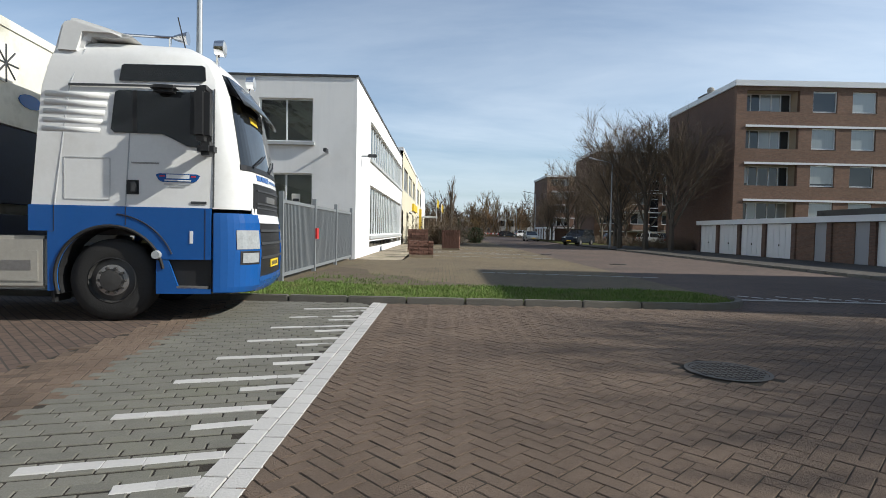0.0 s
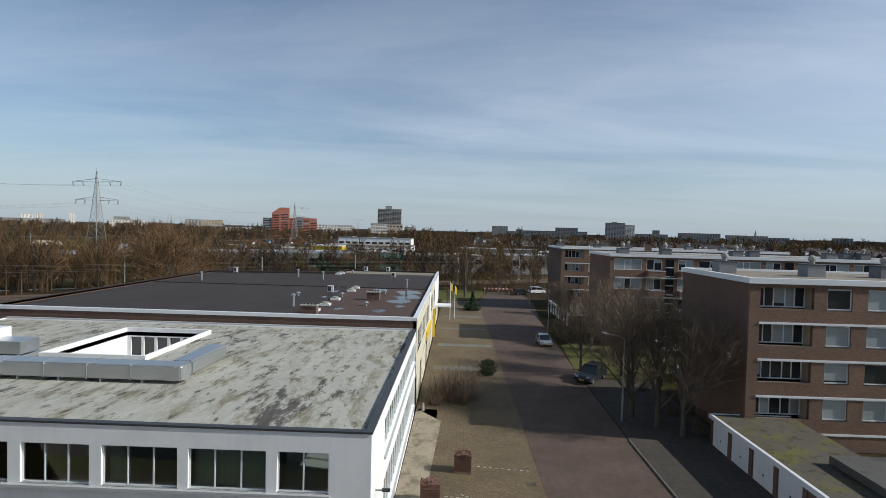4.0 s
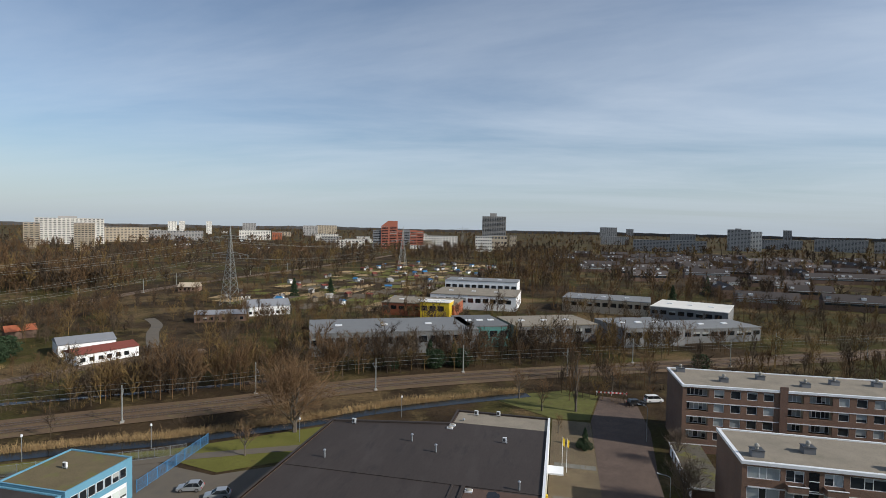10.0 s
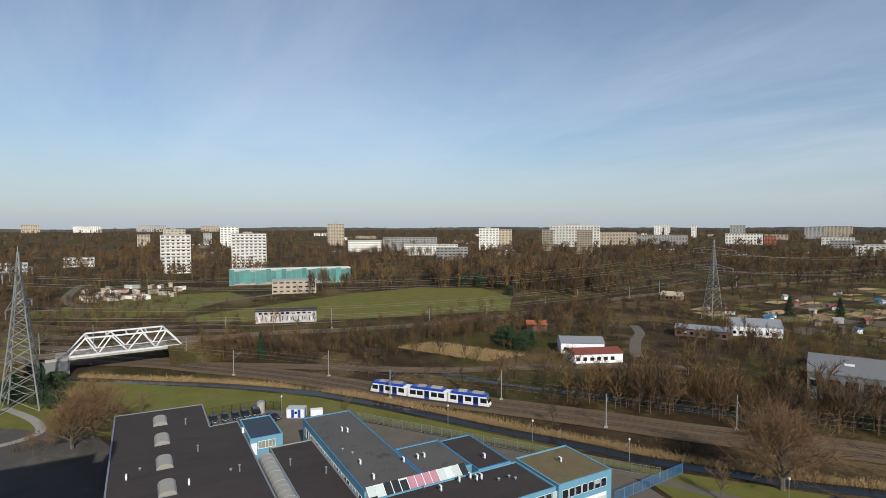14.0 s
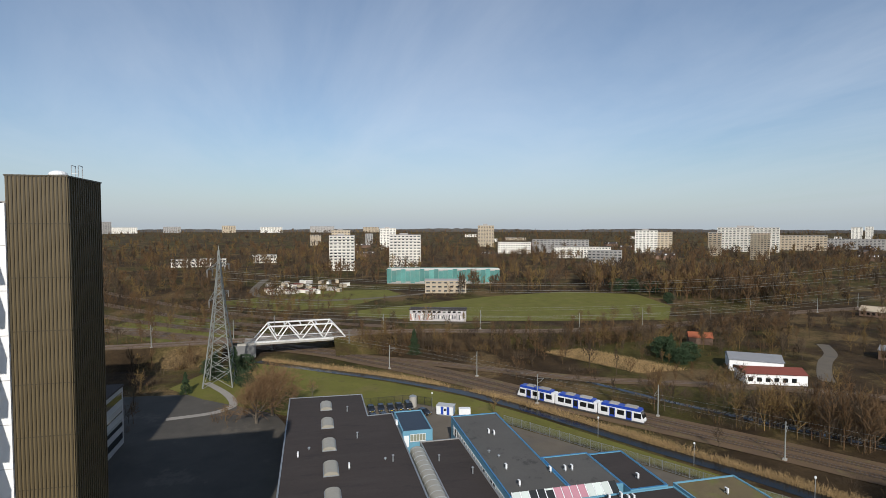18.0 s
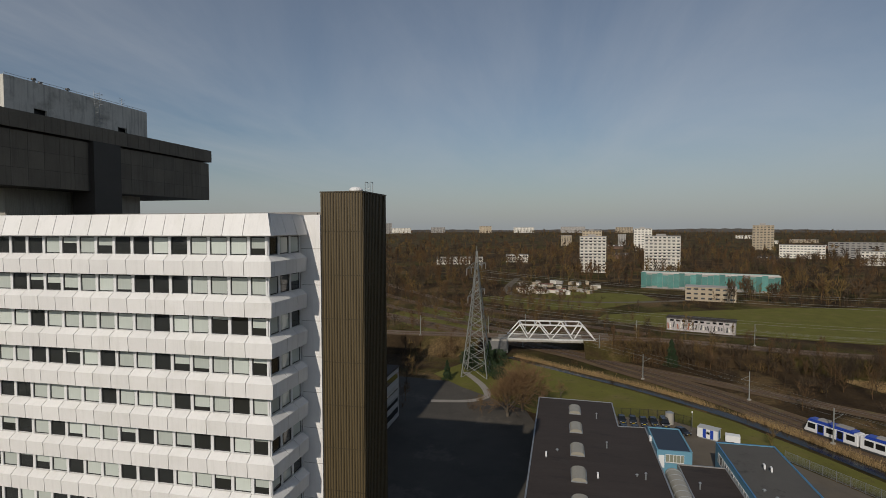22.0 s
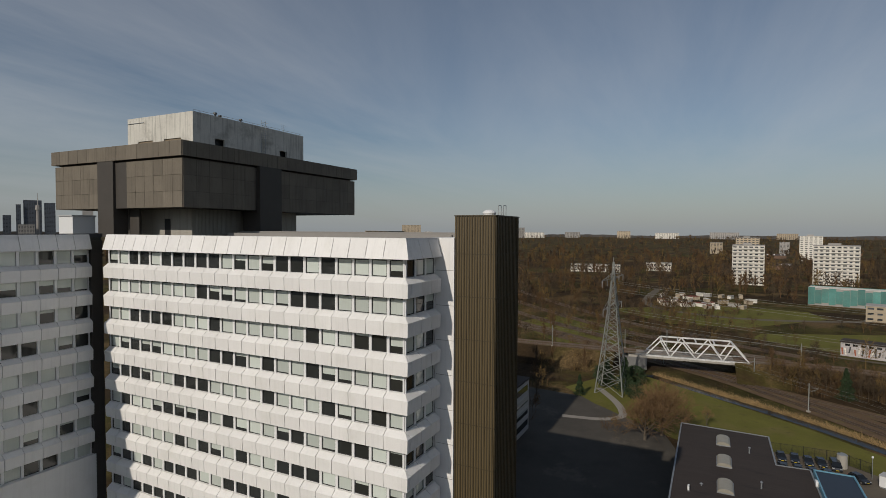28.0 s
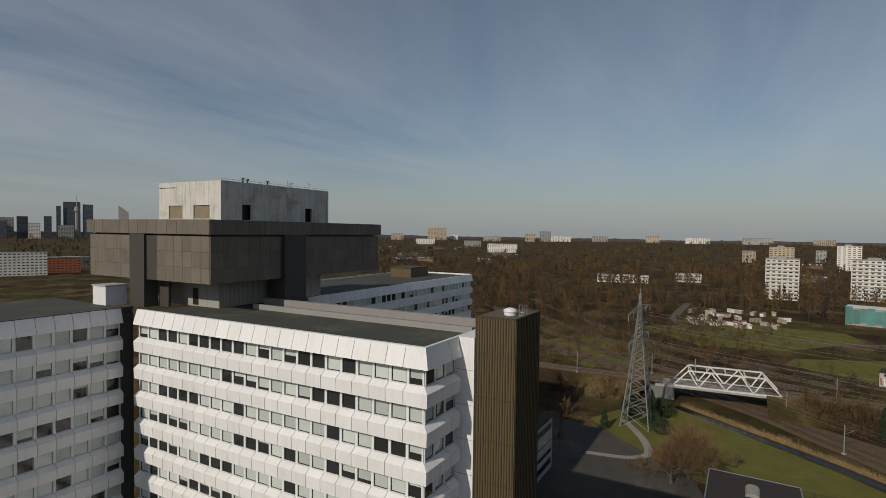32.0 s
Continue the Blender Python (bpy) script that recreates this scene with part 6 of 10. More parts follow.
part("white_door", B((12.205, 0.25, 3.6, 12.26, 1.3, 6.0)), "white_trim", glassy, "white door")
part("roof_unit", B((5.0, -0.45, 6.0, 5.9, -0.05, 7.0)), "white_trim", glassy, "white air unit on brackets", bevel=0.03)
for k in range(6):
    part("cladding_rib", B((12.203, 4.9 + k * 0.22, 3.6, 12.22, 4.94 + k * 0.22, 6.85)), "blue_wall", glassy)
vault = thing("barrel_roof", -106.0, 22.2, 0, 0, "long translucent barrel roof between the works halls", "barrel roof")
bm = bmesh.new()
arc = [(0, -1.35 * math.cos(math.pi * j / 12), 4.6 + 0.9 * math.sin(math.pi * j / 12)) for j in range(13)]
extrude(bm, [(0, -1.35, 0.0), *arc, (0, 1.35, 0.0)], (26, 0, 0))
part("vault", bm, "skylight", vault)
for k in range(13):
    bm = bmesh.new()
    arc = [(2 * k + 0.5, -1.38 * math.cos(math.pi * j / 12), 4.6 + 0.93 * math.sin(math.pi * j / 12)) for j in range(13)]
    extrude(bm, [(2 * k + 0.5, -1.38, 4.5), *arc, (2 * k + 0.5, 1.38, 4.5)], (0.12, 0, 0))
    part("rib", bm, "grey_trim", vault)
low = roofed("works_link", -110.2, 23.7, -78.8, 32.2, 4.6, "far_grey", "bitumen", "low link building with a wet dark roof", "galv")
b2 = roofed("works_building", -118.2, 32.4, -81, 43.0, 6.4, "blue_wall", "bitumen_blue", "blue works building with a grey roof and a window band", "blue_dark")
for k in range(24):
    window_unit(b2, 1.3, 1.9, 2 + k * 1.42, 3.2, -0.08, (), "pane", sill=False)
b3 = roofed("works_building", -93.5, 43.2, -81, 52.4, 6.4, "blue_wall", "bitumen_blue", "blue works building with glazed roof strip", "blue_dark")
strip = thing("roof_glazing", -81.0, 32.6, 5.6, 0, "white framed sloping roof glazing", "roof glazing")
for k in range(13):
    bm = bmesh.new()
    extrude(bm, [(0, k * 1.4, 0), (2.0, k * 1.4, 0), (0, k * 1.4, 1.5)], (0, 0.12, 0))
    part("rafter", bm, "white_trim", strip)
    bm = bmesh.new()
    f = bm.faces.new([bm.verts.new(p) for p in ((1.92, k * 1.4 + 0.14, 0.05), (1.92, k * 1.4 + 1.38, 0.05), (0.02, k * 1.4 + 1.38, 1.46), (0.02, k * 1.4 + 0.14, 1.46))])
    part("pane", bm, "pink" if 5 <= k <= 8 else "pane", strip)
part("sill", B((1.9, 0, -0.4, 2.15, 18.3, 0.05)), "white_trim", strip)
b4 = roofed("works_building", -93.4, 52.6, -79.2, 59.6, 6.1, "blue_wall", "bitumen", "works building with a dark bitumen roof", "blue_dark")
b6 = roofed("works_building", -78.6, 14.8, -67.8, 60.2, 6.1, "blue_wall", "bitumen", "works building with a dark roof and blue front", "blue_wall")
b5 = roofed("works_building", -79.0, 60.4, -67.4, 72.2, 6.5, "blue_wall", "green_roof", "pale blue works front with a moss-grown roof", "blue_wall")
for k in range(7):
    window_unit(b5, 1.25, 1.5, 0, 0, 0, (), "pane_dark", rz=math.pi / 2, origin=(11.74, 0.7 + k * 1.42, 4.0), sill=False)
    window_unit(b5, 1.25, 1.5, 0, 0, 0, (), "pane", rz=math.pi / 2, origin=(11.74, 0.7 + k * 1.42, 1.0), sill=False)
part("white_band", B((11.604, 0.1, 0.2, 11.66, 10.6, 3.0)), "white_trim", b5)
for k in range(31):
    window_unit(b6, 1.25, 1.6, 0, 0, 0, (), "pane", rz=math.pi / 2, origin=(10.86, 0.9 + k * 1.46, 3.8), sill=False)
for x, y, z, k in ((-128, 10, 6.0, "pipe"), (-111.5, 11, 6.0, "pipe"), (-105, -0.5, 6.0, "box"), (-108, 1.5, 6.0, "cap"), (-99, 16.5, 6.0, "pipe"), (-100, 15.2, 6.0, "cap"), (-98, 8.5, 6.0, "box"), (-95.5, 9.2, 4.5, "cap"), (-100.5, 25.5, 4.5, "pipe"), (-94.0, 30.2, 4.5, "pipe"), (-107.0, 37.5, 6.3, "box"), (-106.0, 38.3, 6.3, "box"), (-95.6, 35.7, 6.3, "cap"), (-98.0, 34.6, 6.3, "cap"), (-90.7, 35.3, 6.3, "box"), (-84.4, 35.3, 6.3, "box"), (-87.9, 42.4, 6.3, "box"), (-87.7, 45.1, 6.3, "box"), (-87.7, 46.4, 6.3, "box"), (-77.1, 47.4, 6.1, "box"), (-77.2, 49.6, 6.1, "box"), (-76.1, 50.2, 6.1, "box"), (-76.1, 51.1, 6.1, "box"), (-74.2, 53.4, 6.1, "cap"), (-74.2, 55.5, 6.1, "cap"), (-73.1, 56.0, 6.1, "cap"), (-75.9, 43.3, 6.1, "box"), (-78.0, 41.5, 6.1, "cap"), (-82.5, 56.0, 6.1, "box"), (-74.0, 66.5, 6.4, "box")):
    roof_vent(x, y, z, k, {"pipe": "galvanised ventilation pipe on the works roof", "box": "white air conditioning unit on the works roof", "cap": "small round metal roof vent"}[k])


def fence(line, height, material, spacing, label, bars=True, name="steel_fence"):
    t = thing(name, 0, 0, 0, 0, label, "fence")
    post = as_mesh("post", B((-0.04, -0.04, 0, 0.04, 0.04, height + 0.1)), material)
    pts = along(line, spacing)
    for x, y, a in pts:
        part("post", post, None, t, at=pose(x, y, 0, 0, 0, math.degrees(a)))
    for (x, y, a), (u, v, b) in zip(pts, pts[1:]):
        l = math.hypot(u - x, v - y)
        a = math.degrees(math.atan2(v - y, u - x))
        bm = B((0.04, -0.02, height - 0.08, l - 0.04, 0.02, height - 0.03), (0.04, -0.02, 0.12, l - 0.04, 0.02, 0.17))
        if bars:
            k = 0.15
            while k < l:
                box(bm, k - 0.012, -0.012, 0.17, k + 0.012, 0.012, height - 0.08)
                k += 0.14
        tagged(part("panel", bm, material, t, at=pose(x, y, 0, 0, 0, a)), "panel of thin upright bars", "", kind="stuff")
    return t


fence([(-128, 48.5), (-110, 60.8), (-94, 71.8), (-74.7, 84.8), (-69.5, 89)], 2.0, "galv", 2.6, "long galvanised steel fence along the canal bank")
fence([(-69.3, 93.5), (-68.5, 83), (-67.8, 73.2)], 2.1, "blue_fence", 2.5, "blue painted steel fence and gate", name="blue_fence")
fence([(-147.8, 15.3), (-148.2, 28.4), (-143.2, 34.6)], 2.4, "black_plastic", 2.2, "black bar fence round the car deck", name="bar_fence")
cabin = thing("site_cabin", -137.0, 35.8, 0.1, 60, "white and blue site cabin on the yard", "cabin", "site cabins")
part("body", B((-2.2, -1.2, 0.3, 2.2, 1.2, 2.5)), "white_trim", cabin)
for u in (-1.0, 0.6):
    part("blue_panel", B((u, -1.225, 0.35, u + 0.7, -1.201, 2.4)), "tram_blue", cabin)
part("roof", B((-2.3, -1.3, 2.5, 2.3, 1.3, 2.62)), "grey_trim", cabin)
part("door", B((2.201, -0.4, 0.35, 2.23, 0.5, 2.3)), "blue_dark", cabin)
part("skid", B((-2.1, -1.0, 0, 2.1, -0.8, 0.3)), "galv", cabin)
part("skid", B((-2.1, 0.8, 0, 2.1, 1.0, 0.3)), "galv", cabin)
part("window", B((-0.2, -1.23, 1.3, 0.5, -1.201, 2.0)), "pane_dark", cabin)
trailer = thing("site_trailer", -135.0, 40.3, 0.1, 77, "small white box trailer on the yard", "trailer", "site cabins")
part("body", B((-1.5, -0.9, 0.5, 1.5, 0.9, 2.0)), "white_trim", trailer, bevel=0.04)
part("wheel", B((-0.3, -1.05, 0.0, 0.3, -0.9, 0.6), (-0.3, 0.9, 0.0, 0.3, 1.05, 0.6)), "rubber", trailer)
tank = thing("storage_tank", -145.0, 28.6, 0.1, 0, "pale round tank beside the car deck", "tank")
bm = bmesh.new()
tube(bm, (0, 0, 0), (0, 0, 2.9), 1.0, n=18)
part("body", bm, "concrete", tank)
bm = bmesh.new()
tube(bm, (0, 0, 2.9), (0, 0, 3.2), 1.0, 0.4, n=18)
part("top", bm, "galv", tank)


# ---- bridge, pylons, masts, tram ----
bridge = thing("truss_bridge", -220.5, -2.5, 0, 95, "white steel truss railway bridge over the tram line", "bridge")
BL, DZ, TH = 34.0, 5.3, 6.0
bm = B((-BL / 2 - 6, -5.0, DZ - 0.9, BL / 2 + 6, 5.0, DZ - 0.05))
part("deck", bm, "concrete", bridge, "grey bridge deck")
for side in (-4.8, 4.8):
    t = part("truss", B((-BL / 2, side - 0.25, DZ - 0.2, BL / 2, side + 0.25, DZ + 0.35), (-BL / 2 + 5, side - 0.25, DZ + TH - 0.5, BL / 2 - 5, side + 0.25, DZ + TH)), "white_steel", bridge)
    nodes = [(-BL / 2, 0.1), (-BL / 2 + 5, TH - 0.25), (-8.6, 0.1), (-4.6, TH - 0.25), (0.0, 0.1), (4.6, TH - 0.25), (8.6, 0.1), (BL / 2 - 5, TH - 0.25), (BL / 2, 0.1)]
    for (a, za), (b, zb) in zip(nodes, nodes[1:]):
        bm = bmesh.new()
        tube(bm, (a, side, DZ + za), (b, side, DZ + zb), 0.3, n=4)
        part("diagonal", bm, "white_steel", t)
    bm = bmesh.new()
    for k in range(27):
        x = -BL / 2 - 6 + k * 2
        tube(bm, (x, side * 1.1, DZ), (x, side * 1.1, DZ + 1.1), 0.03, n=4)
    for z in (0.55, 1.1):
        tube(bm, (-BL / 2 - 6, side * 1.1, DZ + z), (BL / 2 + 6, side * 1.1, DZ + z), 0.03, n=4)
    part("railing", bm, "mast", bridge)
for k in range(5):
    part("cross_beam", B((-12 + k * 6 - 0.2, -4.6, DZ + TH - 0.45, -12 + k * 6 + 0.2, 4.6, DZ + TH - 0.1)), "white_steel", bridge)
part("abutment", B((-BL / 2 - 8, -5.6, 0, -BL / 2 + 0.5, 5.6, DZ - 0.9)), "hall_grey", bridge)
part("abutment", B((BL / 2 - 0.5, -5.6, 0, BL / 2 + 8, 5.6, DZ - 0.9)), "hall_grey", bridge)
bm = bmesh.new()
extrude(bm, [(BL / 2 + 1, -5.62, 0), (BL / 2 + 18, -7.5, 0), (BL / 2 + 8, -5.62, DZ - 0.9), (BL / 2 + 1, -5.62, DZ - 0.9)], (0, 0.4, 0))
part("wing_wall", bm, "concrete", bridge, "concrete wing wall with yellow paint marks")
for k, (u, c) in enumerate(((2, "yellow"), (4.2, "white_trim"), (6.0, "dark_trim"), (8.3, "white_trim"))):
    part("paint_mark", B((BL / 2 + u, -6.4, 0.8, BL / 2 + u + 1.5, -6.3, 2.2)), c, bridge)


def pylon(x, y, h, w, rz, label):
    t = thing("power_pylon", x, y, 0, rz, label, "power pylon", "power pylons")

    def leg_pos(z):
        k = z / h
        half = w / 2 * (1 - k) ** 1.25 * 0.86 + 0.45 * (1 - 0.6 * k)
        return half
    levels = [0, 0.12, 0.22, 0.31, 0.39, 0.46, 0.53, 0.59, 0.65, 0.71, 0.77, 0.83, 0.89, 0.95, 1.0]
    for sx, sy in ((1, 1), (1, -1), (-1, 1), (-1, -1)):
        bm = bmesh.new()
        rings = []
        for a in levels:
            q, w2 = leg_pos(a * h), 0.19 - 0.08 * a
            rings.append([bm.verts.new((sx * q + u * w2, sy * q + v * w2, a * h)) for u, v in ((1, 0), (0, 1), (-1, 0), (0, -1))])
        for ra, rb in zip(rings, rings[1:]):
            for k in range(4):
                bm.faces.new((ra[k], ra[(k + 1) % 4], rb[(k + 1) % 4], rb[k]))
        part("leg", bm, "mast", t)
    bm = bmesh.new()
    for a, b in zip(levels, levels[1:]):
        pa, pb = leg_pos(a * h), leg_pos(b * h)
        for (ux, uy), (vx, vy) in (((1, 1), (-1, 1)), ((-1, 1), (-1, -1)), ((-1, -1), (1, -1)), ((1, -1), (1, 1))):
            tube(bm, (ux * pa, uy * pa, a * h), (vx * pb, vy * pb, b * h), 0.085, n=3, cap=False)
            tube(bm, (vx * pa, vy * pa, a * h), (ux * pb, uy * pb, b * h), 0.085, n=3, cap=False)
            tube(bm, (ux * pb, uy * pb, b * h), (vx * pb, vy * pb, b * h), 0.05, n=3, cap=False)
    part("lattice", bm, "mast", t)
    for z, reach in ((0.66 * h, 12.6), (0.875 * h, 14.2)):
        for s in (-1, 1):
            bm = bmesh.new()
            p = leg_pos(z)
            for y in (-p, p):
                tube(bm, (s * p, y, z), (s * reach, 0, z + 0.3), 0.08, n=3)
                tube(bm, (s * p, y, z + 1.6), (s * reach, 0, z + 0.3), 0.07, n=3)
            for k in range(1, 5):
                u = p + (reach - p) * k / 5
                tube(bm, (s * u, 0, z + 0.1), (s * (u + 0.6), 0, z + 1.6 * (1 - k / 5) + 0.2), 0.05, n=3)
            arm = part("arm", bm, "mast", t)
            for u in (reach * 0.55, reach * 0.97):
                bm = bmesh.new()
                tube(bm, (s * (u - 0.5), 0, z + 0.2), (s * u, 0, z - 1.8), 0.09, n=5)
                tube(bm, (s * (u + 0.5), 0, z + 0.2), (s * u, 0, z - 1.8), 0.09, n=5)
                part("insulator", bm, "far_grey", arm)
    bm = bmesh.new()
    tube(bm, (0, 0, h), (0, 0, h + 1.5), 0.1, n=4)
    part("peak", bm, "mast", t)
    return t


P1, P2 = (-172.9, 254.6), (-179.5, -25.5)
pylon(*P1, 40.5, 7.5, -12, "grey lattice power pylon among the bare trees")
pylon(*P2, 41.5, 9.0, -4, "grey-green lattice power pylon on the grass by the bridge")
pylon(-170, 560, 42, 8, 0, "distant grey lattice power pylon")
pylon(-250, 1350, 46, 9, 10, "distant grey lattice power pylon")
bm = bmesh.new()
for (a, b) in ((P2, P1), (P1, (-170, 560))):
    for z, reach in ((0.66 * 41 - 1.8, 12.2), (0.66 * 41 - 1.8, 6.9), (0.875 * 41 - 1.8, 13.8), (0.875 * 41 - 1.8, 7.8)):
        for s in (-1, 1):
            prev = None
            for k in range(25):
                u = k / 24
                p = (a[0] + (b[0] - a[0]) * u + s * reach, a[1] + (b[1] - a[1]) * u, z - 7 * 4 * u * (1 - u))
                if prev:
                    tube(bm, prev, p, 0.03, n=3, cap=False)
                prev = p
solid("power_lines", bm, "mast", "thin sagging power lines between the pylons", "power line", "stuff")


def catenary(x, y, rz, portal, label="grey steel catenary mast beside the tram track", z=0.15, h=8.2):
    t = thing("catenary_mast", x, y, z, rz, label, "catenary mast", "catenary masts")
    bm = bmesh.new()
    tube(bm, (0, 0, 0), (0, 0, h), 0.16, 0.12, n=6)
    part("pole", bm, "mast", t)
    part("foot", B((-0.4, -0.4, 0, 0.4, 0.4, 0.35)), "concrete", t)
    for s in (1, -1) if portal else (1,):
        bm = bmesh.new()
        tube(bm, (0, 0, h - 1.2), (0, s * 3.4, h - 1.9), 0.05, n=4)
        tube(bm, (0, 0, h - 2.6), (0, s * 3.4, h - 1.9), 0.05, n=4)
        part("bracket", bm, "mast", t)
    return t


for i, (x, y, a) in enumerate(along(TRAM[8:70], 29.0, 0.0)):
    catenary(x - math.sin(a) * (-5.2 if i % 2 else 5.2), y + math.cos(a) * (-5.2 if i % 2 else 5.2), math.degrees(a) + (0 if i % 2 else 180), False)
for i, (x, y, a) in enumerate(along(RAIL[10:66], 42.0, 0.0)):
    catenary(x - math.sin(a) * (4.2 if i % 2 else -4.2), y + math.cos(a) * (4.2 if i % 2 else -4.2), math.degrees(a) + (180 if i % 2 else 0), False, "grey steel catenary mast on the embankment", rail_height(0, (x, y)))
bm = bmesh.new()
for off in (2.2, -2.2):
    for z in (5.6, 6.7):
        line = along(TRAM[6:72], 14, off)
        for (x, y, a), (u, v, b) in zip(line, line[1:]):
            tube(bm, (x, y, z), (u, v, z), 0.018, n=3, cap=False)
for off in (2.1, -2.1):
    line = along(RAIL[4:70], 14, off)
    for (x, y, a), (u, v, b) in zip(line, line[1:]):
        tube(bm, (x, y, 6.2 + rail_height(0, (x, y))), (u, v, 6.2 + rail_height(0, (u, v))), 0.02, n=3, cap=False)
solid("contact_wires", bm, "mast", "thin overhead contact wires above the tracks", "overhead wire", "stuff")


def tram(points):
    """Three jointed cars on the track."""
    (x, y, a) = points[1]
    t = thing("tram", x, y, 0.2, math.degrees(a), "white and blue three-section tram with dark windows", "tram")
    inv = t.matrix_world.inverted()
    for i, (px, py, pa) in enumerate(points):
        m = inv @ pose(px, py, 0.2, 0, 0, math.degrees(pa))
        half = 5.9
        bm = B((-half, -1.3, 0.45, half, 1.3, 3.2))
        if i == 0:
            for v in bm.verts:
                if v.co.x < -5 and v.co.z > 2:
                    v.co.x += 1.0
        if i == 2:
            for v in bm.verts:
                if v.co.x > 5 and v.co.z > 2:
                    v.co.x -= 1.0
        body = part("car_body", bm, "tram_white", t, "white car body", at=m, bevel=0.12)
        part("roof_fairing", B((-half + 1.0, -1.15, 3.2, half - 1.0, 1.15, 3.5)), "tram_blue", body)
        part("roof_stripe", B((-half + 0.9, -1.325, 2.95, half - 0.9, 1.325, 3.2)), "tram_blue", body)
        part("skirt", B((-half + 0.2, -1.25, 0.1, half - 0.2, 1.25, 0.45)), "dark_trim", body)
        for s in (-1, 1):
            for k in range(5):
                u = -half + 0.9 + k * 2.12
                if k in (1, 3) and i != 1 or (k == 2 and i == 1):
                    part("door", B((u + 0.1, s * 1.31 - 0.02, 0.5, u + 1.55, s * 1.31 + 0.02, 2.75)), "tram_blue", body)
                    part("door_glass", B((u + 0.25, s * 1.335 - 0.01, 1.0, u + 1.4, s * 1.335 + 0.01, 2.6)), "car_glass", body)
                else:
                    part("window", B((u, s * 1.31 - 0.02, 1.35, u + 1.75, s * 1.31 + 0.02, 2.55)), "car_glass", body)
        for u in (-3.6, 3.6):
            bm = bmesh.new()
            for w in (-0.8, 0.8):
                for s in (-0.85, 0.85):
                    tube(bm, (u + w, s - 0.08, 0.3), (u + w, s + 0.08, 0.3), 0.3, n=14)
            part("wheels", bm, "steel", body)
        for u, ln in ((-3, 2.2), (1, 3.0)):
            part("roof_box", B((u, -0.8, 3.5, u + ln, 0.8, 3.85)), "far_grey", body)
        if i in (0, 2):
            s = -1 if i == 0 else 1
            bm = bmesh.new()
            xs = s * (half - 0.62)
            extrude(bm, [(s * (half - 0.30), -1.1, 1.5), (s * (half - 0.30), 1.1, 1.5), (s * (half - 0.86), 1.0, 2.9), (s * (half - 0.86), -1.0, 2.9)], (s * 0.18, 0, 0))
            part("windscreen", bm, "car_glass", body)
            for q in (-0.9, 0.9):
                part("headlight", B((min(s * (half - 0.05), s * (half + 0.03)), q - 0.15, 0.75, max(s * (half - 0.05), s * (half + 0.03)), q + 0.15, 0.95)), "headlight", body)
    return t


line = along(TRAM, 0.5, -2.2)
j = min(range(len(line)), key=lambda k: math.hypot(line[k][0] + 137, line[k][1] - 76))
tram([line[j - 24], line[j], line[j + 24]])


# ---- far buildings ----
def block(x, y, w, d, h, material, storeys=None, face=None, label="", balcony=False, top=0.0):
    """A far building whose front, w wide, looks at the middle of the town."""
    rz = math.degrees(math.atan2(y, x)) - 90 if face is None else face
    t = thing("apartment_building", x, y, 0, rz, label or "distant apartment building with window bands", "apartment building", "distant buildings")
    part("wall", B((-w / 2, -d / 2, 0, w / 2, d / 2, h)), material, t)
    part("roof", B((-w / 2 - 0.3, -d / 2 - 0.3, h, w / 2 + 0.3, d / 2 + 0.3, h + 0.5)), "far_grey", t)
    n = storeys or max(2, round(h / 3.0))
    sh = h / n
    far = math.hypot(x, y)
    cell = 4.4 if far < 1000 else 6.5 if far < 1900 else 11.0
    nw = max(3, round(w / cell))
    sx = w / nw
    nd = max(2, round(d / cell))
    sd = d / nd
    r = random.Random(int(abs(x * 7 + y)))
    panes, sides = bmesh.new(), bmesh.new()
    for k in range(n):
        z = k * sh
        for i in range(nw):
            u = -w / 2 + i * sx
            e = r.uniform(0.16, 0.26)
            box(panes, u + sx * e, -d / 2 - 0.08, z + sh * 0.40, u + sx * (1 - e), -d / 2 + 0.05, z + sh * 0.76)
        for i in range(nd):
            u = -d / 2 + i * sd
            box(sides, -w / 2 - 0.08, u + sd * 0.3, z + sh * 0.40, w / 2 + 0.08, u + sd * 0.7, z + sh * 0.76)
        if balcony:
            part("balcony", B((-w / 2 + 0.2, -d / 2 - 1.1, z + 0.15, w / 2 - 0.2, -d / 2 - 0.09, z + 0.3), (-w / 2 + 0.2, -d / 2 - 1.1, z + 0.3, w / 2 - 0.2, -d / 2 - 0.95, z + 1.05)), material, t)
    tagged(part("front_glazing", panes, "pane_far", t), "rows of dark windows", "", kind="stuff")
    tagged(part("side_glazing", sides, "pane_far", t), "rows of dark windows", "", kind="stuff")
    if balcony:
        for i in range(1, nw, 2):
            part("upright", B((-w / 2 + i * sx - 0.2, -d / 2 - 1.3, 0, -w / 2 + i * sx + 0.2, -d / 2 - 0.09, h)), material, t)
    if top:
        part("lift_house", B((-w * 0.18, -d * 0.2, h + 0.5, w * 0.1, d * 0.2, h + top)), "far_grey", t)
    return t


TW = "white eleven-storey block with balconies among bare trees"
for x, y, w in ((-612, 34, 34), (-648, 111, 46)):
    block(x, y, w * 0.8, 26, 38, "far_white", 11, label=TW, balcony=True, top=2.5)
block(-1150, 60, 38, 15, 40, "far_tan", 12, top=3)
block(-1148, 158, 34, 15, 44, "far_white", 13, label="striped white distant tower block", top=3)
block(-1522, 156, 20, 14, 27, "far_grey")
block(-1400, 10, 26, 14, 26, "far_tan")
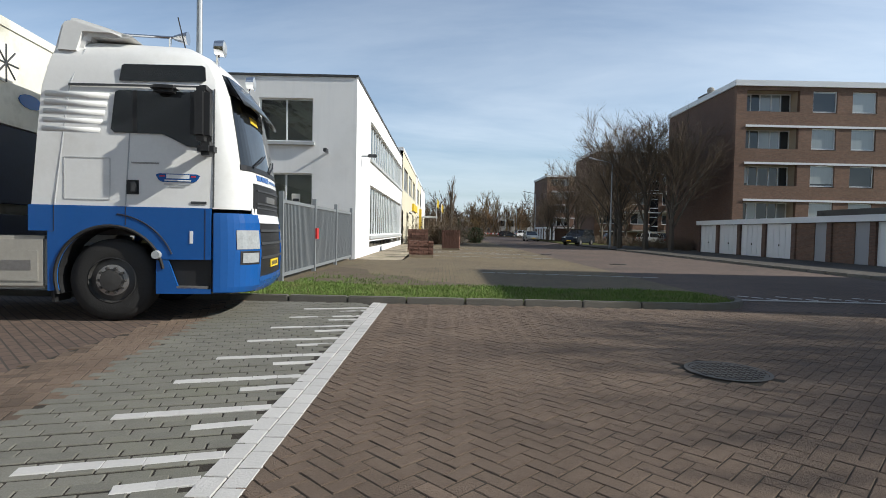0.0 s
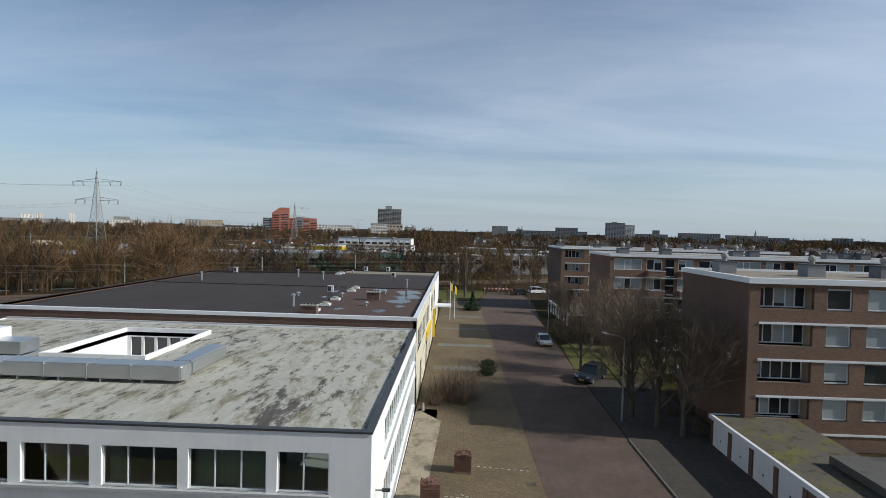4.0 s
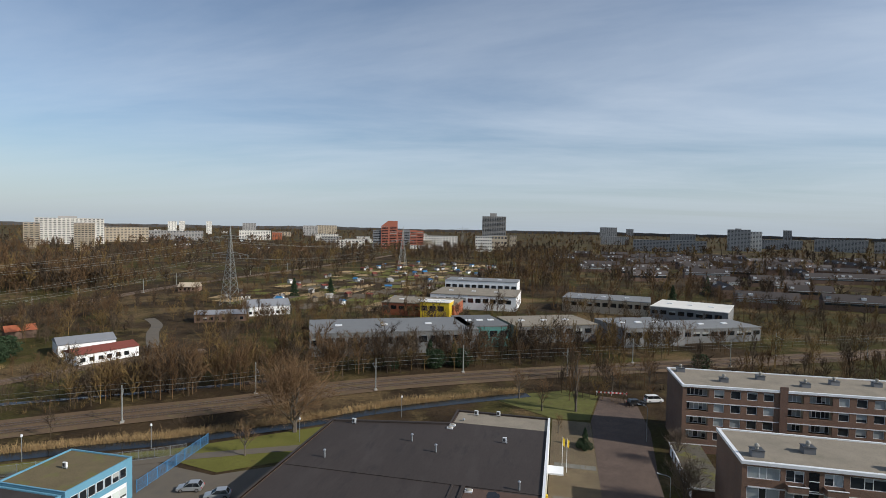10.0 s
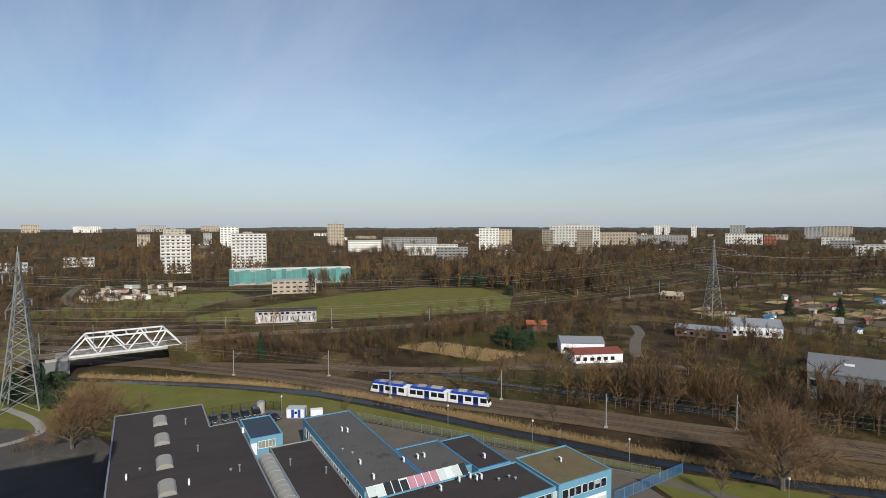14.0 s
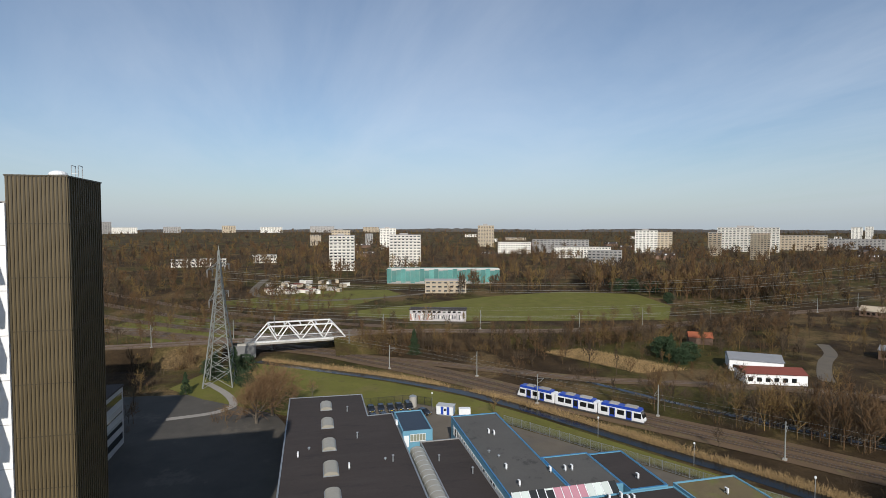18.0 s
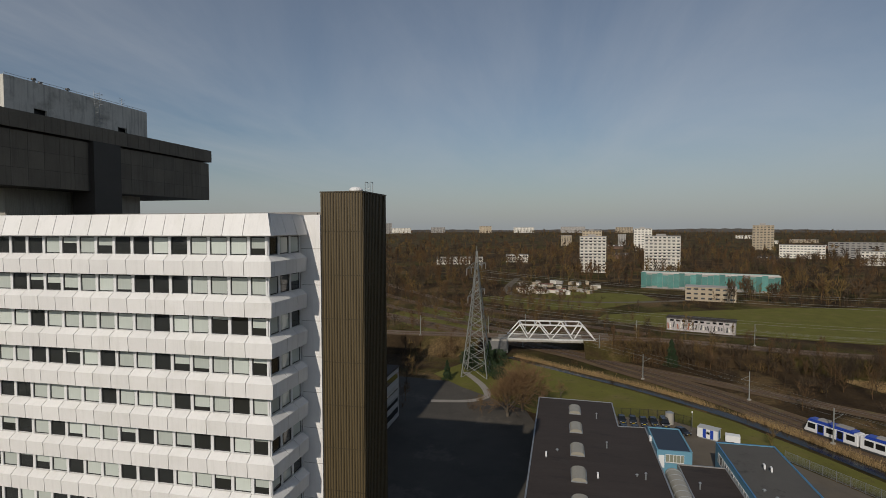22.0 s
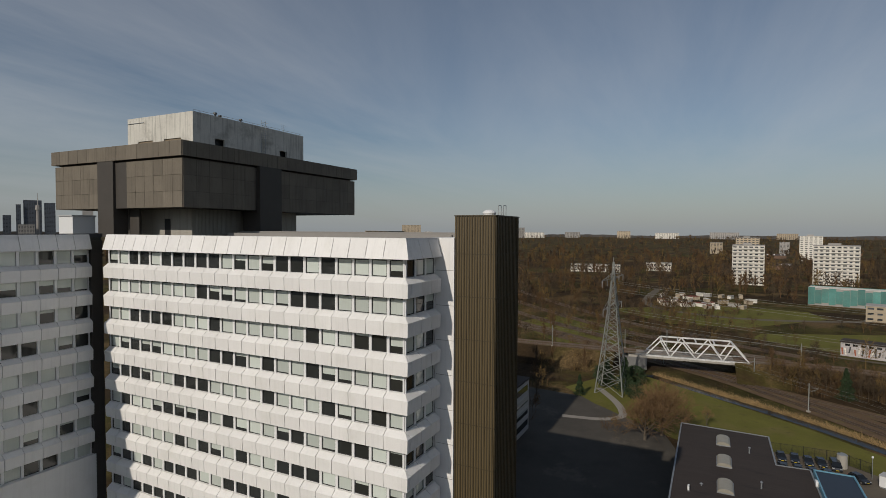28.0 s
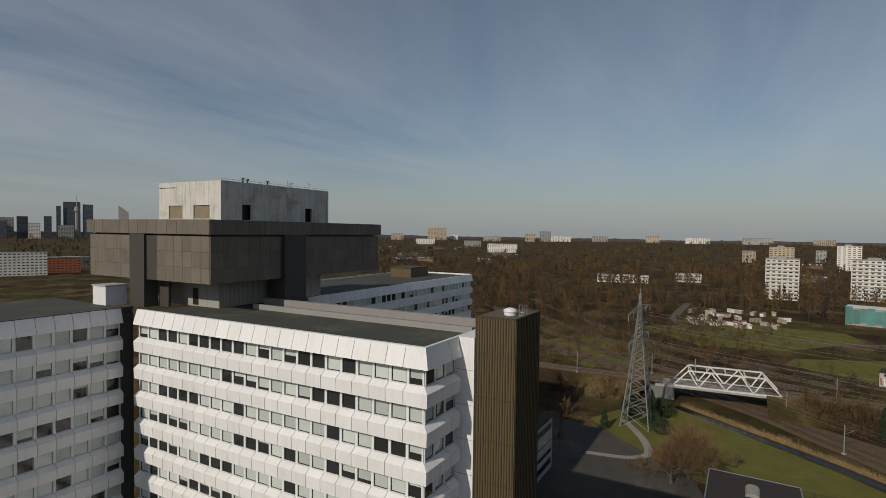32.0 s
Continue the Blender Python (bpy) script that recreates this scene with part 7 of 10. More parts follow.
block(-1226, 402, 38, 20, 50, "far_tan", 15, label="beige distant tower block", top=4)
block(-916, 354, 58, 14, 20, "far_white", 5, label="long white distant apartment block")
block(-910, 441, 100, 12, 24, "far_grey", 7, label="long brown distant gallery flats")
block(-758, 404, 84, 12, 17, "far_white", 5)
block(-541, 316, 36, 14, 22, "far_grey", 7, label="blue-grey and white apartment block", balcony=True)
block(-868, 589, 38, 16, 41, "far_white", 13, label="white distant tower block", top=3)
block(-853, 616, 26, 16, 38, "far_tan", 12)
block(-878, 817, 104, 14, 46, "far_white", 14, label="wide cream-white distant slab block", balcony=True, top=4)
block(-773, 654, 20, 18, 38, "far_tan", 12, balcony=True)
block(-666, 642, 25, 18, 39, "far_tan", 13, balcony=True)
block(-896, 964, 84, 14, 30, "far_tan", 9)
block(-889, 1107, 116, 14, 22, "far_grey", 7)
for x, y, w, h in ((-1638, 2018, 35, 44), (-1615, 2049, 24, 47), (-1282, 1772, 18, 47)):
    block(x, y, w, 16, h, "far_white", label="distant pale tower block")
block(-1305, 2072, 54, 16, 43, "far_grey")
block(-782, 1267, 78, 16, 25, "far_white", 7, label="white and grey distant office block")
block(-748, 1318, 24, 12, 20, "orange", 6, label="red and white distant office block")
block(-961, 1945, 55, 16, 38, "far_grey", 12)
block(-997, 2170, 86, 16, 40, "far_tan", 13)
block(-628, 1369, 60, 14, 18, "far_white", 5)
block(-415, 1036, 40, 14, 15, "far_white", 4)
block(-262, 1127, 82, 16, 24, "far_white", 6, label="long white distant office building")
block(-187, 1480, 64, 30, 74, "far_grey", 22, label="dark gridded distant tower block", balcony=True, top=9)
block(-119, 1310, 16, 12, 25, "far_tan", 8)
block(239, 3069, 89, 20, 57, "far_grey", 18)
block(476, 4174, 51, 20, 52, "far_grey", 16)
for x, y, w, h in ((217, 1219, 142, 24), (663, 1506, 106, 30), (754, 1490, 48, 27), (775, 1431, 57, 26), (738, 1254, 60, 15), (573, 1618, 92, 25), (300, 1500, 60, 36), (150, 1700, 80, 24), (980, 1700, 80, 24)):
    block(x, y, w, 14, h, "far_grey", label="grey distant gallery flats")
block(402, 1395, 48, 16, 50, "far_grey", 16, label="grey distant tower block", top=3)
block(446, 1420, 26, 16, 46, "far_white", 15)
block(1234, 3402, 42, 30, 60, "far_grey", 18)
block(1380, 1967, 50, 16, 30, "far_dark")
block(2300, 3370, 22, 20, 40, "far_grey")
church = thing("church_tower", 1245, 2297, 0, 0, "slim distant church tower", "church tower")
part("shaft", B((-3, -3, 0, 3, 3, 42)), "far_grey", church)
bm = bmesh.new()
tube(bm, (0, 0, 42), (0, 0, 58), 3, 0.2, n=8)
part("spire", bm, "far_dark", church)
# the red brick complex
red = thing("red_office_complex", -330, 1000, 0, 18, "red brick office complex with a slanted tower top", "office building")
bm = bmesh.new()
extrude(bm, [(-15, -9, 0), (16, -9, 0), (16, -9, 53), (-2, -9, 53), (-15, -9, 43)], (0, 18, 0))
part("tower", bm, "red_brick", red)
for k in range(13):
    part("window_band", B((-14, -9.1, 3 + k * 3.1, -2, -9.0, 4.5 + k * 3.1)), "pane_dark", red)
    part("window_band", B((1, -9.1, 3 + k * 3.1, 14, -9.0, 4.5 + k * 3.1)), "pane_dark", red)
for x0, x1, h, mt in ((-31, -15.2, 34, "far_dark"), (16.2, 28, 35, "red_brick"), (28.2, 40, 37, "far_dark"), (40.2, 53, 36, "red_brick"), (53.2, 66, 35, "red_brick")):
    s = part("wing", B((x0, -7, 0, x1, 9, h)), mt, red)
    for k in range(10):
        part("window_band", B((x0 + 1, -7.1, 3 + k * 3.1, x1 - 1, -7.0, 4.4 + k * 3.1)), "pane_dark", s)
# the skyline of the city centre
for x, y, w, h, mt in ((-1348, -3337, 57, 107, "far_grey"), (-1406, -3312, 47, 114, "city_dark"), (-1505, -3269, 34, 117, "city_dark"), (-1591, -3339, 21, 177, "city_dark"), (-1650, -3320, 80, 202, "city_dark"), (-1720, -3290, 50, 190, "city_dark"), (-1412, -3201, 51, 79, "far_white"), (-1560, -3200, 70, 70, "far_grey"), (-1300, -3300, 60, 90, "city_dark"), (-1800, -3200, 120, 60, "far_white"), (-1250, -3350, 60, 112, "far_white")):
    block(x, y, w, 30, h, mt, storeys=max(8, round(h / 7)), label="tall dark distant office tower of the city centre")
spire = thing("city_spire", -1644, -3257, 0, 0, "slim distant tower with an antenna", "tower")
bm = bmesh.new()
tube(bm, (0, 0, 0), (0, 0, 150), 9, 8, n=8)
tube(bm, (0, 0, 150), (0, 0, 175), 14, 10, n=8)
tube(bm, (0, 0, 175), (0, 0, 240), 3, 0.6, n=6)
part("shaft", bm, "far_grey", spire)
curve = thing("city_tower", -1867, -3193, 0, -30, "distant office tower with a slanted crown", "tower")
bm = bmesh.new()
extrude(bm, [(-26, 0, 0), (26, 0, 0), (26, 0, 190), (10, 0, 178), (-26, 0, 150)], (0, 20, 0))
part("body", bm, "far_grey", curve)
block(-325, -774, 60, 18, 28, "far_white", 8, label="white office block with window bands")
block(-383, -789, 40, 16, 20, "orange", 6, label="orange brick building with windows")
block(-420, -860, 60, 16, 16, "far_dark", 5)
block(-3472, -1988, 138, 30, 88, "far_tan", 14)
block(-3606, -1204, 77, 30, 72, "far_grey", 14)
for k, (b, dist, w, h) in enumerate(((-146, 3900, 90, 45), (-152, 4100, 60, 40), (-156, 3800, 120, 36), (-160, 3700, 70, 55), (-163, 4000, 160, 38), (-167, 4200, 110, 42), (-172, 4100, 90, 50), (-176, 4100, 150, 40), (179, 4200, 180, 45), (174, 4200, 120, 40), (-149, 2600, 90, 26), (-154, 2300, 70, 24))):
    block(dist * math.cos(radians(b)), dist * math.sin(radians(b)), w, 20, h, ("far_tan", "far_white", "far_grey")[k % 3], storeys=6)
block(-1523, -641, 89, 16, 26, "far_white", 7, label="white distant apartment block")
block(-700, -130, 60, 12, 9, "far_white", 2, label="low white school building")
block(-760, -60, 30, 20, 10, "far_white", 2)
frng = random.Random(31)
for k in range(22):
    b, dist = radians(frng.uniform(96, 165)), frng.uniform(900, 2400)
    block(dist * math.cos(b), dist * math.sin(b), frng.uniform(18, 70), 12, frng.choice((7, 9, 12, 15, 20, 28)), frng.choice(("far_tan", "far_white", "far_grey", "far_white", "house_wall")), storeys=frng.choice((3, 4, 5)), label="small distant apartment block between woods")
# the block wrapped in teal sheeting, and the low beige building before it
teal = thing("scaffolded_building", -456, 112, 0, 77, "long building wrapped in teal scaffold sheeting", "building")
part("wall", B((-48, -7, 0, 48, 7, 12)), "far_grey", teal)
for k in range(24):
    part("sheet", B((-48 + k * 4 + 0.05, 7.01, 0.5, -44 + k * 4 - 0.05, 7.3, 12.6)), "teal", teal)
    part("sheet", B((-48 + k * 4 + 0.05, -7.3, 0.5 + (k * 7 % 5) * 0.4, -44 + k * 4 - 0.05, -7.01, 12.6 - (k * 5 % 7) * 0.35)), "teal", teal)
part("roof", B((-48.2, -7.2, 12, 48.2, 7.2, 12.3)), "far_white", teal)
block(-390, 98, 30, 12, 9, "far_tan", 3, label="low beige building with windows")
# the graffiti hut
hut = thing("signal_building", -276, 66, 0.05, 71.7, "flat white railway hut covered with black and pink graffiti", "hut")
part("wall", B((-14.5, -4, 0, 14.5, 4, 5.6)), "graffiti_wall", hut)
part("roof", B((-14.8, -4.3, 5.6, 14.8, 4.3, 6.1)), "bitumen", hut)
grng = random.Random(4)
for k in range(26):
    u = -14 + k * 1.08
    c = ("dark_trim", "dark_trim", "far_grey", "dark_trim", "far_white")[k % 5] if k > 9 else ("orange", "far_white", "dark_trim", "far_grey")[k % 4]
    a = grng.uniform(-0.5, 0.5)
    bm = bmesh.new()
    z0, z1 = grng.uniform(0.5, 1.6), grng.uniform(2.6, 4.6)
    extrude(bm, [(u, -4.03, z0), (u + 0.55, -4.03, z0), (u + 0.55 + a, -4.03, z1), (u + a, -4.03, z1)], (0, 0.025, 0))
    part("paint_mark", bm, c, hut)
for k in range(10):
    part("window", B((-13 + k * 2.6, -4.035, 4.3, -11.4 + k * 2.6, -4.0, 5.2)), "pane_dark", hut)


# ---- low houses and works halls ----
def house(x, y, w, d, h, rz, roof="house_roof", wall="house_wall", label="low house with a tiled roof", pitch=0.5, group="houses"):
    t = thing("house", x, y, 0, rz, label, "house", group)
    part("wall", B((-w / 2, -d / 2, 0, w / 2, d / 2, h)), wall, t)
    bm = bmesh.new()
    extrude(bm, [(-w / 2 - 0.3, -d / 2 - 0.4, h - 0.1), (-w / 2 - 0.3, 0, h + d * pitch), (-w / 2 - 0.3, d / 2 + 0.4, h - 0.1)], (w + 0.6, 0, 0))
    part("roof", bm, roof, t)
    if w > 10:
        for k in range(int(w / 2.6)):
            for side in (-1, 1):
                y0 = side * d / 2
                part("window", B((-w / 2 + 1.0 + k * 2.5, min(y0, y0 + side * 0.04), 0.9, -w / 2 + 2.4 + k * 2.5, max(y0, y0 + side * 0.04), 2.2)), "pane_dark", t)
    return t


def terrace(x, y, n, rz, hrng):
    """A row of n narrow houses with a pitched roof, dormers and white gables."""
    w, d, h = 5.6 * n, 9.0, 5.6
    t = thing("terrace", x, y, 0, rz, "row of brick terraced houses with dark tiled roofs", "terraced houses", "terraced rows")
    part("wall", B((-w / 2, -d / 2, 0, w / 2, d / 2, h)), "house_wall", t)
    bm = bmesh.new()
    extrude(bm, [(-w / 2, -d / 2 - 0.4, h), (-w / 2, 0, h + 3.8), (-w / 2, d / 2 + 0.4, h)], (w, 0, 0))
    part("roof", bm, "house_roof", t)
    if math.hypot(x, y) < 620:
        part("window_band", B((-w / 2 + 0.6, -d / 2 - 0.05, 3.2, w / 2 - 0.6, -d / 2 - 0.01, 4.7)), "pane_home", t)
        part("trim", B((-w / 2, -d / 2 - 0.45, h - 0.25, w / 2, -d / 2 - 0.25, h - 0.02)), "white_trim", t)
    dorm, chim = bmesh.new(), bmesh.new()
    box(dorm, -w / 2 + 1.6, -d / 2 + 1.0, h + 0.9, -w / 2 + 4.0, -0.8, h + 2.4)
    for k in range(n):
        u = -w / 2 + 2.8 + k * 5.6
        if hrng.random() < 0.4:
            box(dorm, u - 1.2, -d / 2 + 1.0, h + 0.9, u + 1.2, -0.8, h + 2.4)
        if hrng.random() < 0.4:
            box(dorm, u - 1.2, 0.8, h + 0.9, u + 1.2, d / 2 - 1.0, h + 2.4)
        if k % 2 == 0:
            box(chim, u + 2.4, -0.4, h + 3.2, u + 3.1, 0.4, h + 4.9)
    tagged(part("dormer_row", dorm, "white_trim", t), "row of white dormers", "", kind="stuff")
    tagged(part("chimney_row", chim, "house_wall", t), "row of brick chimneys", "", kind="stuff") if math.hypot(x, y) < 900 else chim.free()
    return t


hrng = random.Random(12)
for row in range(12):
    for col in range(9):
        x = -40 + col * 48 + hrng.uniform(-9, 9) + row * 6
        y = 400 + row * 46 + hrng.uniform(-10, 10)
        if hrng.random() < 0.33 or (row < 3 and col < 3 and x < 60):
            continue
        terrace(x, y, hrng.choice((5, 6, 7)), hrng.choice((0, 0, 12, 90, -15)), hrng)
for x, y, n, rz in ((115, 350, 6, -8), (165, 352, 7, -8), (212, 372, 5, 10), (250, 390, 5, 10), (300, 370, 6, 0), (330, 420, 6, 0)):
    terrace(x, y, n, rz, hrng)
for k in range(24):
    b, dist = radians(hrng.uniform(-160, -140)), hrng.uniform(900, 2100)
    terrace(dist * math.cos(b), dist * math.sin(b), 7, hrng.uniform(0, 180), hrng)
for k in range(20):
    b, dist = radians(hrng.uniform(112, 176)), hrng.uniform(800, 1500)
    terrace(dist * math.cos(b), dist * math.sin(b), 6, hrng.uniform(0, 180), hrng)
house(-157, 150, 16, 12, 4.0, 55, "far_dark", "white_wall", "white bungalow with a grey roof", 0.12)
house(-143, 143, 18, 9, 3.4, 68, "red_roof", "white_wall", "white bungalow with a red tiled roof", 0.14)
house(-142, 238, 20, 14, 4.5, 40, "far_dark", "white_wall", "white bungalow with a grey roof", 0.18)
house(-150, 215, 22, 10, 3.5, 30, "far_dark", "house_wall", "long pale bungalow behind trees", 0.12)
house(-196, 160, 9, 6, 3, 60, "orange", "house_wall", "small shed with an orange roof", 0.3)
house(-232, 300, 12, 8, 3, 20, "far_tan", "house_wall", "small tiled house beside the railway", 0.3)


def hall_block(x, y, w, d, h, rz, wall, roof, label):
    t = thing("works_shed", x, y, 0, rz, label, "industrial building", "industrial halls")
    part("wall", B((-w / 2, -d / 2, 0, w / 2, d / 2, h)), wall, t)
    part("roof", B((-w / 2 - 0.2, -d / 2 - 0.2, h, w / 2 + 0.2, d / 2 + 0.2, h + 0.35)), roof, t)
    n = int(w / 4)
    me = as_mesh("window", B((-1.4, -d / 2 - 0.05, h * 0.5, 1.4, -d / 2, h * 0.8)), "pane_dark")
    for k in range(n):
        part("window", me, None, t, at=(-w / 2 + 2 + k * 4, 0, 0))
    for k in range(3):
        part("skylight", B((-w * 0.35 + k * w * 0.28, -1.2, h + 0.35, -w * 0.35 + k * w * 0.28 + 2.4, 0.4, h + 0.7)), "white_trim", t)
    return t


hall_block(-62, 188, 58, 26, 7.5, 26, "hall_grey", "hall_grey", "grey industrial hall beside the track")
hall_block(-33, 207, 16, 24, 7.5, 26, "teal", "hall_grey", "industrial hall with a pale teal front")
hall_block(-8, 222, 34, 22, 6.5, 26, "hall_grey", "gravel_roof", "white flat-roofed industrial hall")
hall_block(28, 226, 26, 22, 7.0, 26, "hall_grey", "hall_grey", "white industrial hall with grey roof")
hall_block(55, 240, 40, 18, 5.5, 26, "hall_grey", "hall_grey", "low white works hall beside the track")
hall_block(-48, 300, 46, 34, 7.5, 0, "white_wall", "gravel_roof", "white hall with a flat roof")
hall_block(-50, 335, 44, 20, 11, 0, "white_wall", "hall_grey", "tall white hall with a strip of windows")
hall_block(-70, 265, 36, 24, 6, 0, "orange", "gravel_roof", "industrial hall with dull red front and pale roof")
hall_block(22, 305, 44, 24, 7.0, -8, "far_tan", "hall_grey", "beige hall with white roof strip")
hall_block(62, 290, 34, 30, 6.5, -20, "hall_grey", "far_white", "grey hall with a bright roof")
hall_block(-60, 252, 14, 10, 8, 0, "yellow", "far_white", "small hall with a yellow sign")
# allotment sheds between the railway lines
for k in range(78):
    x, y = hrng.uniform(-200, -70), hrng.uniform(270, 620)
    if x > -75 and y < 360:
        continue
    house(x, y, hrng.uniform(2.5, 5), hrng.uniform(2, 3.5), 2.1, hrng.uniform(0, 180), hrng.choice(("house_roof", "red_roof", "far_grey", "blue_dark", "house_roof")), hrng.choice(("wood", "white_wall", "house_wall", "far_grey")), "small wooden allotment shed between bare trees", 0.35, "allotment sheds")
for k in range(40):
    x, y = hrng.uniform(-480, -400), hrng.uniform(-40, 30)
    house(x, y, hrng.uniform(5, 8), hrng.uniform(2.4, 3), 2.5, hrng.uniform(0, 180), hrng.choice(("far_white", "far_grey", "far_tan", "red_roof")), hrng.choice(("far_white", "far_grey", "far_tan")), "pale caravan on a lot", 0.08, "caravans")
# far wooded rim of the land
bm = bmesh.new()
brng = random.Random(8)
N = 720
lo = [bm.verts.new((4600 * math.cos(2 * math.pi * k / N), 4600 * math.sin(2 * math.pi * k / N), -1)) for k in range(N)]
hi = [bm.verts.new((4600 * math.cos(2 * math.pi * k / N), 4600 * math.sin(2 * math.pi * k / N), 20 + 14 * noise.noise(Vector((k * 0.05, 0, 0))) + brng.uniform(0, 5))) for k in range(N)]
for k in range(N):
    bm.faces.new((lo[k], lo[(k + 1) % N], hi[(k + 1) % N], hi[k]))
solid("backdrop", bm, "backdrop", "far wooded rim along the horizon", "backdrop")


# ---- trees ----
def grow(seed, h, forks, twigs, twig_w, spread_a=0.62, lift=0.5, ratio=0.56, first=0.25, trunk_r=None, thick=2, stem=0.62, sides=5):
    """A bare tree, bough by bough: arrays for the trunk with its limbs, and for its twigs."""
    r = random.Random(seed)
    tv, tf, wv, wf = [], [], [], []

    def limb(p0, p1, r0, r1, n):
        d = (p1 - p0).normalized()
        a = d.orthogonal().normalized()
        b = d.cross(a)
        s = len(tv)
        for p, q in ((p0, r0), (p1, r1)):
            for i in range(n):
                k = 2 * math.pi * i / n
                tv.append(p + (a * math.cos(k) + b * math.sin(k)) * q)
        for i in range(n):
            j = (i + 1) % n
            tf.append((s + i, s + j, s + n + j))
            tf.append((s + i, s + n + j, s + n + i))

    def blade(p0, p1, w):
        d = p1 - p0
        side = d.cross(Vector((r.random() - 0.5, r.random() - 0.5, r.random() - 0.5)))
        side = side.normalized() * w if side.length > 1e-6 else Vector((w, 0, 0))
        n = len(wv)
        wv.extend((p0 - side, p0 + side, p1))
        wf.append((n, n + 1, n + 2))

    def bough(p, d, l, rad, level):
        mid = p + d * (l * 0.5)
        d2 = (d + Vector((r.gauss(0, 0.13), r.gauss(0, 0.13), lift * 0.3))).normalized() if level else (d + Vector((r.gauss(0, 0.05), r.gauss(0, 0.05), 0))).normalized()
        end = mid + d2 * (l * 0.5)
        if level < thick:
            n = max(3, sides - level)
            limb(p, mid, rad * (1.25 if level == 0 else 1), rad * 0.8, n)
            limb(mid, end, rad * 0.8, rad * 0.4, n)
        else:
            blade(p, end, max(rad, twig_w * 1.3))
        if level == len(forks):
            for k in range(twigs):
                u = r.uniform(0.1, 1.0)
                s = p.lerp(mid, u * 2) if u < 0.5 else mid.lerp(end, u * 2 - 1)
                q = Vector((r.gauss(0, 1), r.gauss(0, 1), r.gauss(0, 1))).normalized()
                e = (d2 + q * r.uniform(0.4, 1.0) + Vector((0, 0, lift * 0.4))).normalized()
                blade(s, s + e * (l * r.uniform(0.45, 0.95)), twig_w)
            return
        n = forks[level]
        lo = first if level == 0 else 0.3
        a0 = r.uniform(0, 6.28)
        for k in range(n):
            u = lo + (1 - lo) * (k + r.random()) / n
            s = p.lerp(mid, u * 2) if u < 0.5 else mid.lerp(end, u * 2 - 1)
            o = d2.orthogonal().normalized()
            ang = a0 + k * 2.4 + r.uniform(-0.5, 0.5)
            side = o * math.cos(ang) + d2.cross(o) * math.sin(ang)
            tilt = spread_a * r.uniform(0.65, 1.3) * (1.15 - 0.45 * u if level == 0 else 1.0)
            nd = d2 * math.cos(tilt) + side * math.sin(tilt)
            nd = (nd + Vector((0, 0, lift * 0.25))).normalized()
            bough(s, nd, l * ratio * r.uniform(0.72, 1.2) * (1.25 - 0.45 * u if level == 0 else 1.0), rad * (0.5 if level == 0 else 0.45), level + 1)

    bough(Vector((0, 0, 0)), Vector((0, 0, 1)), h * stem, trunk_r or h * 0.02, 0)
    top = max(v.z for v in wv)
    k = h / top
    return (np.array(tv, np.float32) * k, np.array(tf, np.int32), np.array(wv, np.float32) * k, np.array(wf, np.int32))


TREE_KINDS = {}


def tree_kind(key, bark="bark", twig="twig", **kw):
    tv, tf, wv, wf = grow(**kw)
    TREE_KINDS[key] = (from_arrays("trunk", tv, tf, bark), from_arrays("crown", wv, wf, twig), kw["h"])


for k in range(3):
    tree_kind("street%d" % k, seed=20 + k, h=11.4, forks=(12, 6, 5), twigs=15, twig_w=0.010, spread_a=0.66, lift=0.45, ratio=0.62, first=0.2, trunk_r=0.2, stem=0.55, twig="twig_grey")
    tree_kind("mid%d" % k, seed=40 + k, h=12, forks=(10, 5), twigs=26, twig_w=0.018, spread_a=0.72, lift=0.4, first=0.28)
    tree_kind("willow%d" % k, seed=60 + k, h=15, forks=(16, 7, 4), twigs=14, twig_w=0.026, spread_a=0.9, lift=0.4, ratio=0.74, first=0.1, trunk_r=0.36, stem=0.46)
    tree_kind("poplar%d" % k, seed=80 + k, h=16, forks=(18, 4), twigs=18, twig_w=0.020, spread_a=0.34, lift=0.9, ratio=0.4, first=0.1, stem=0.8)


def tree(x, y, key, scale=1.0, label="bare winter tree with a wide twiggy crown", z=0.0, name="tree", rz=None):
    t = thing(name, x, y, z, (x * 37 + y * 91) % 360 if rz is None else rz, label, "tree", "bare trees")
    t.scale = (scale, scale, scale)
    trunk, crown, h = TREE_KINDS[key]
    part("trunk", trunk, None, t)
    part("crown", crown, None, t)
    return t


STREET = "bare street tree with several upright limbs"
# the last five stand out of view, added to dapple the road with shade
for i, (x, y, s) in enumerate(((15.6, 47.8, 1.18), (16.9, 45.2, 1.12), (18.2, 43.2, 1.05), (14.8, 64, 0.95), (17.5, 55, 1.1), (19.0, 62, 1.0), (20.5, 70, 1.0), (18.5, 92, 0.8), (19.5, 78, 0.85), (27, 60, 0.7), (33, 66, 0.75), (25, 74, 0.8), (40, 72, 0.7), (17.5, 90.5, 0.75), (20.0, 108.5, 0.7), (13.2, 2.4, 0.7), (15.2, 4.8, 0.85), (16.0, 0.6, 0.9), (14.5, -1.8, 0.8), (18.4, 3.0, 0.95))):
    tree(x, y, "street%d" % (i % 3), s, STREET)
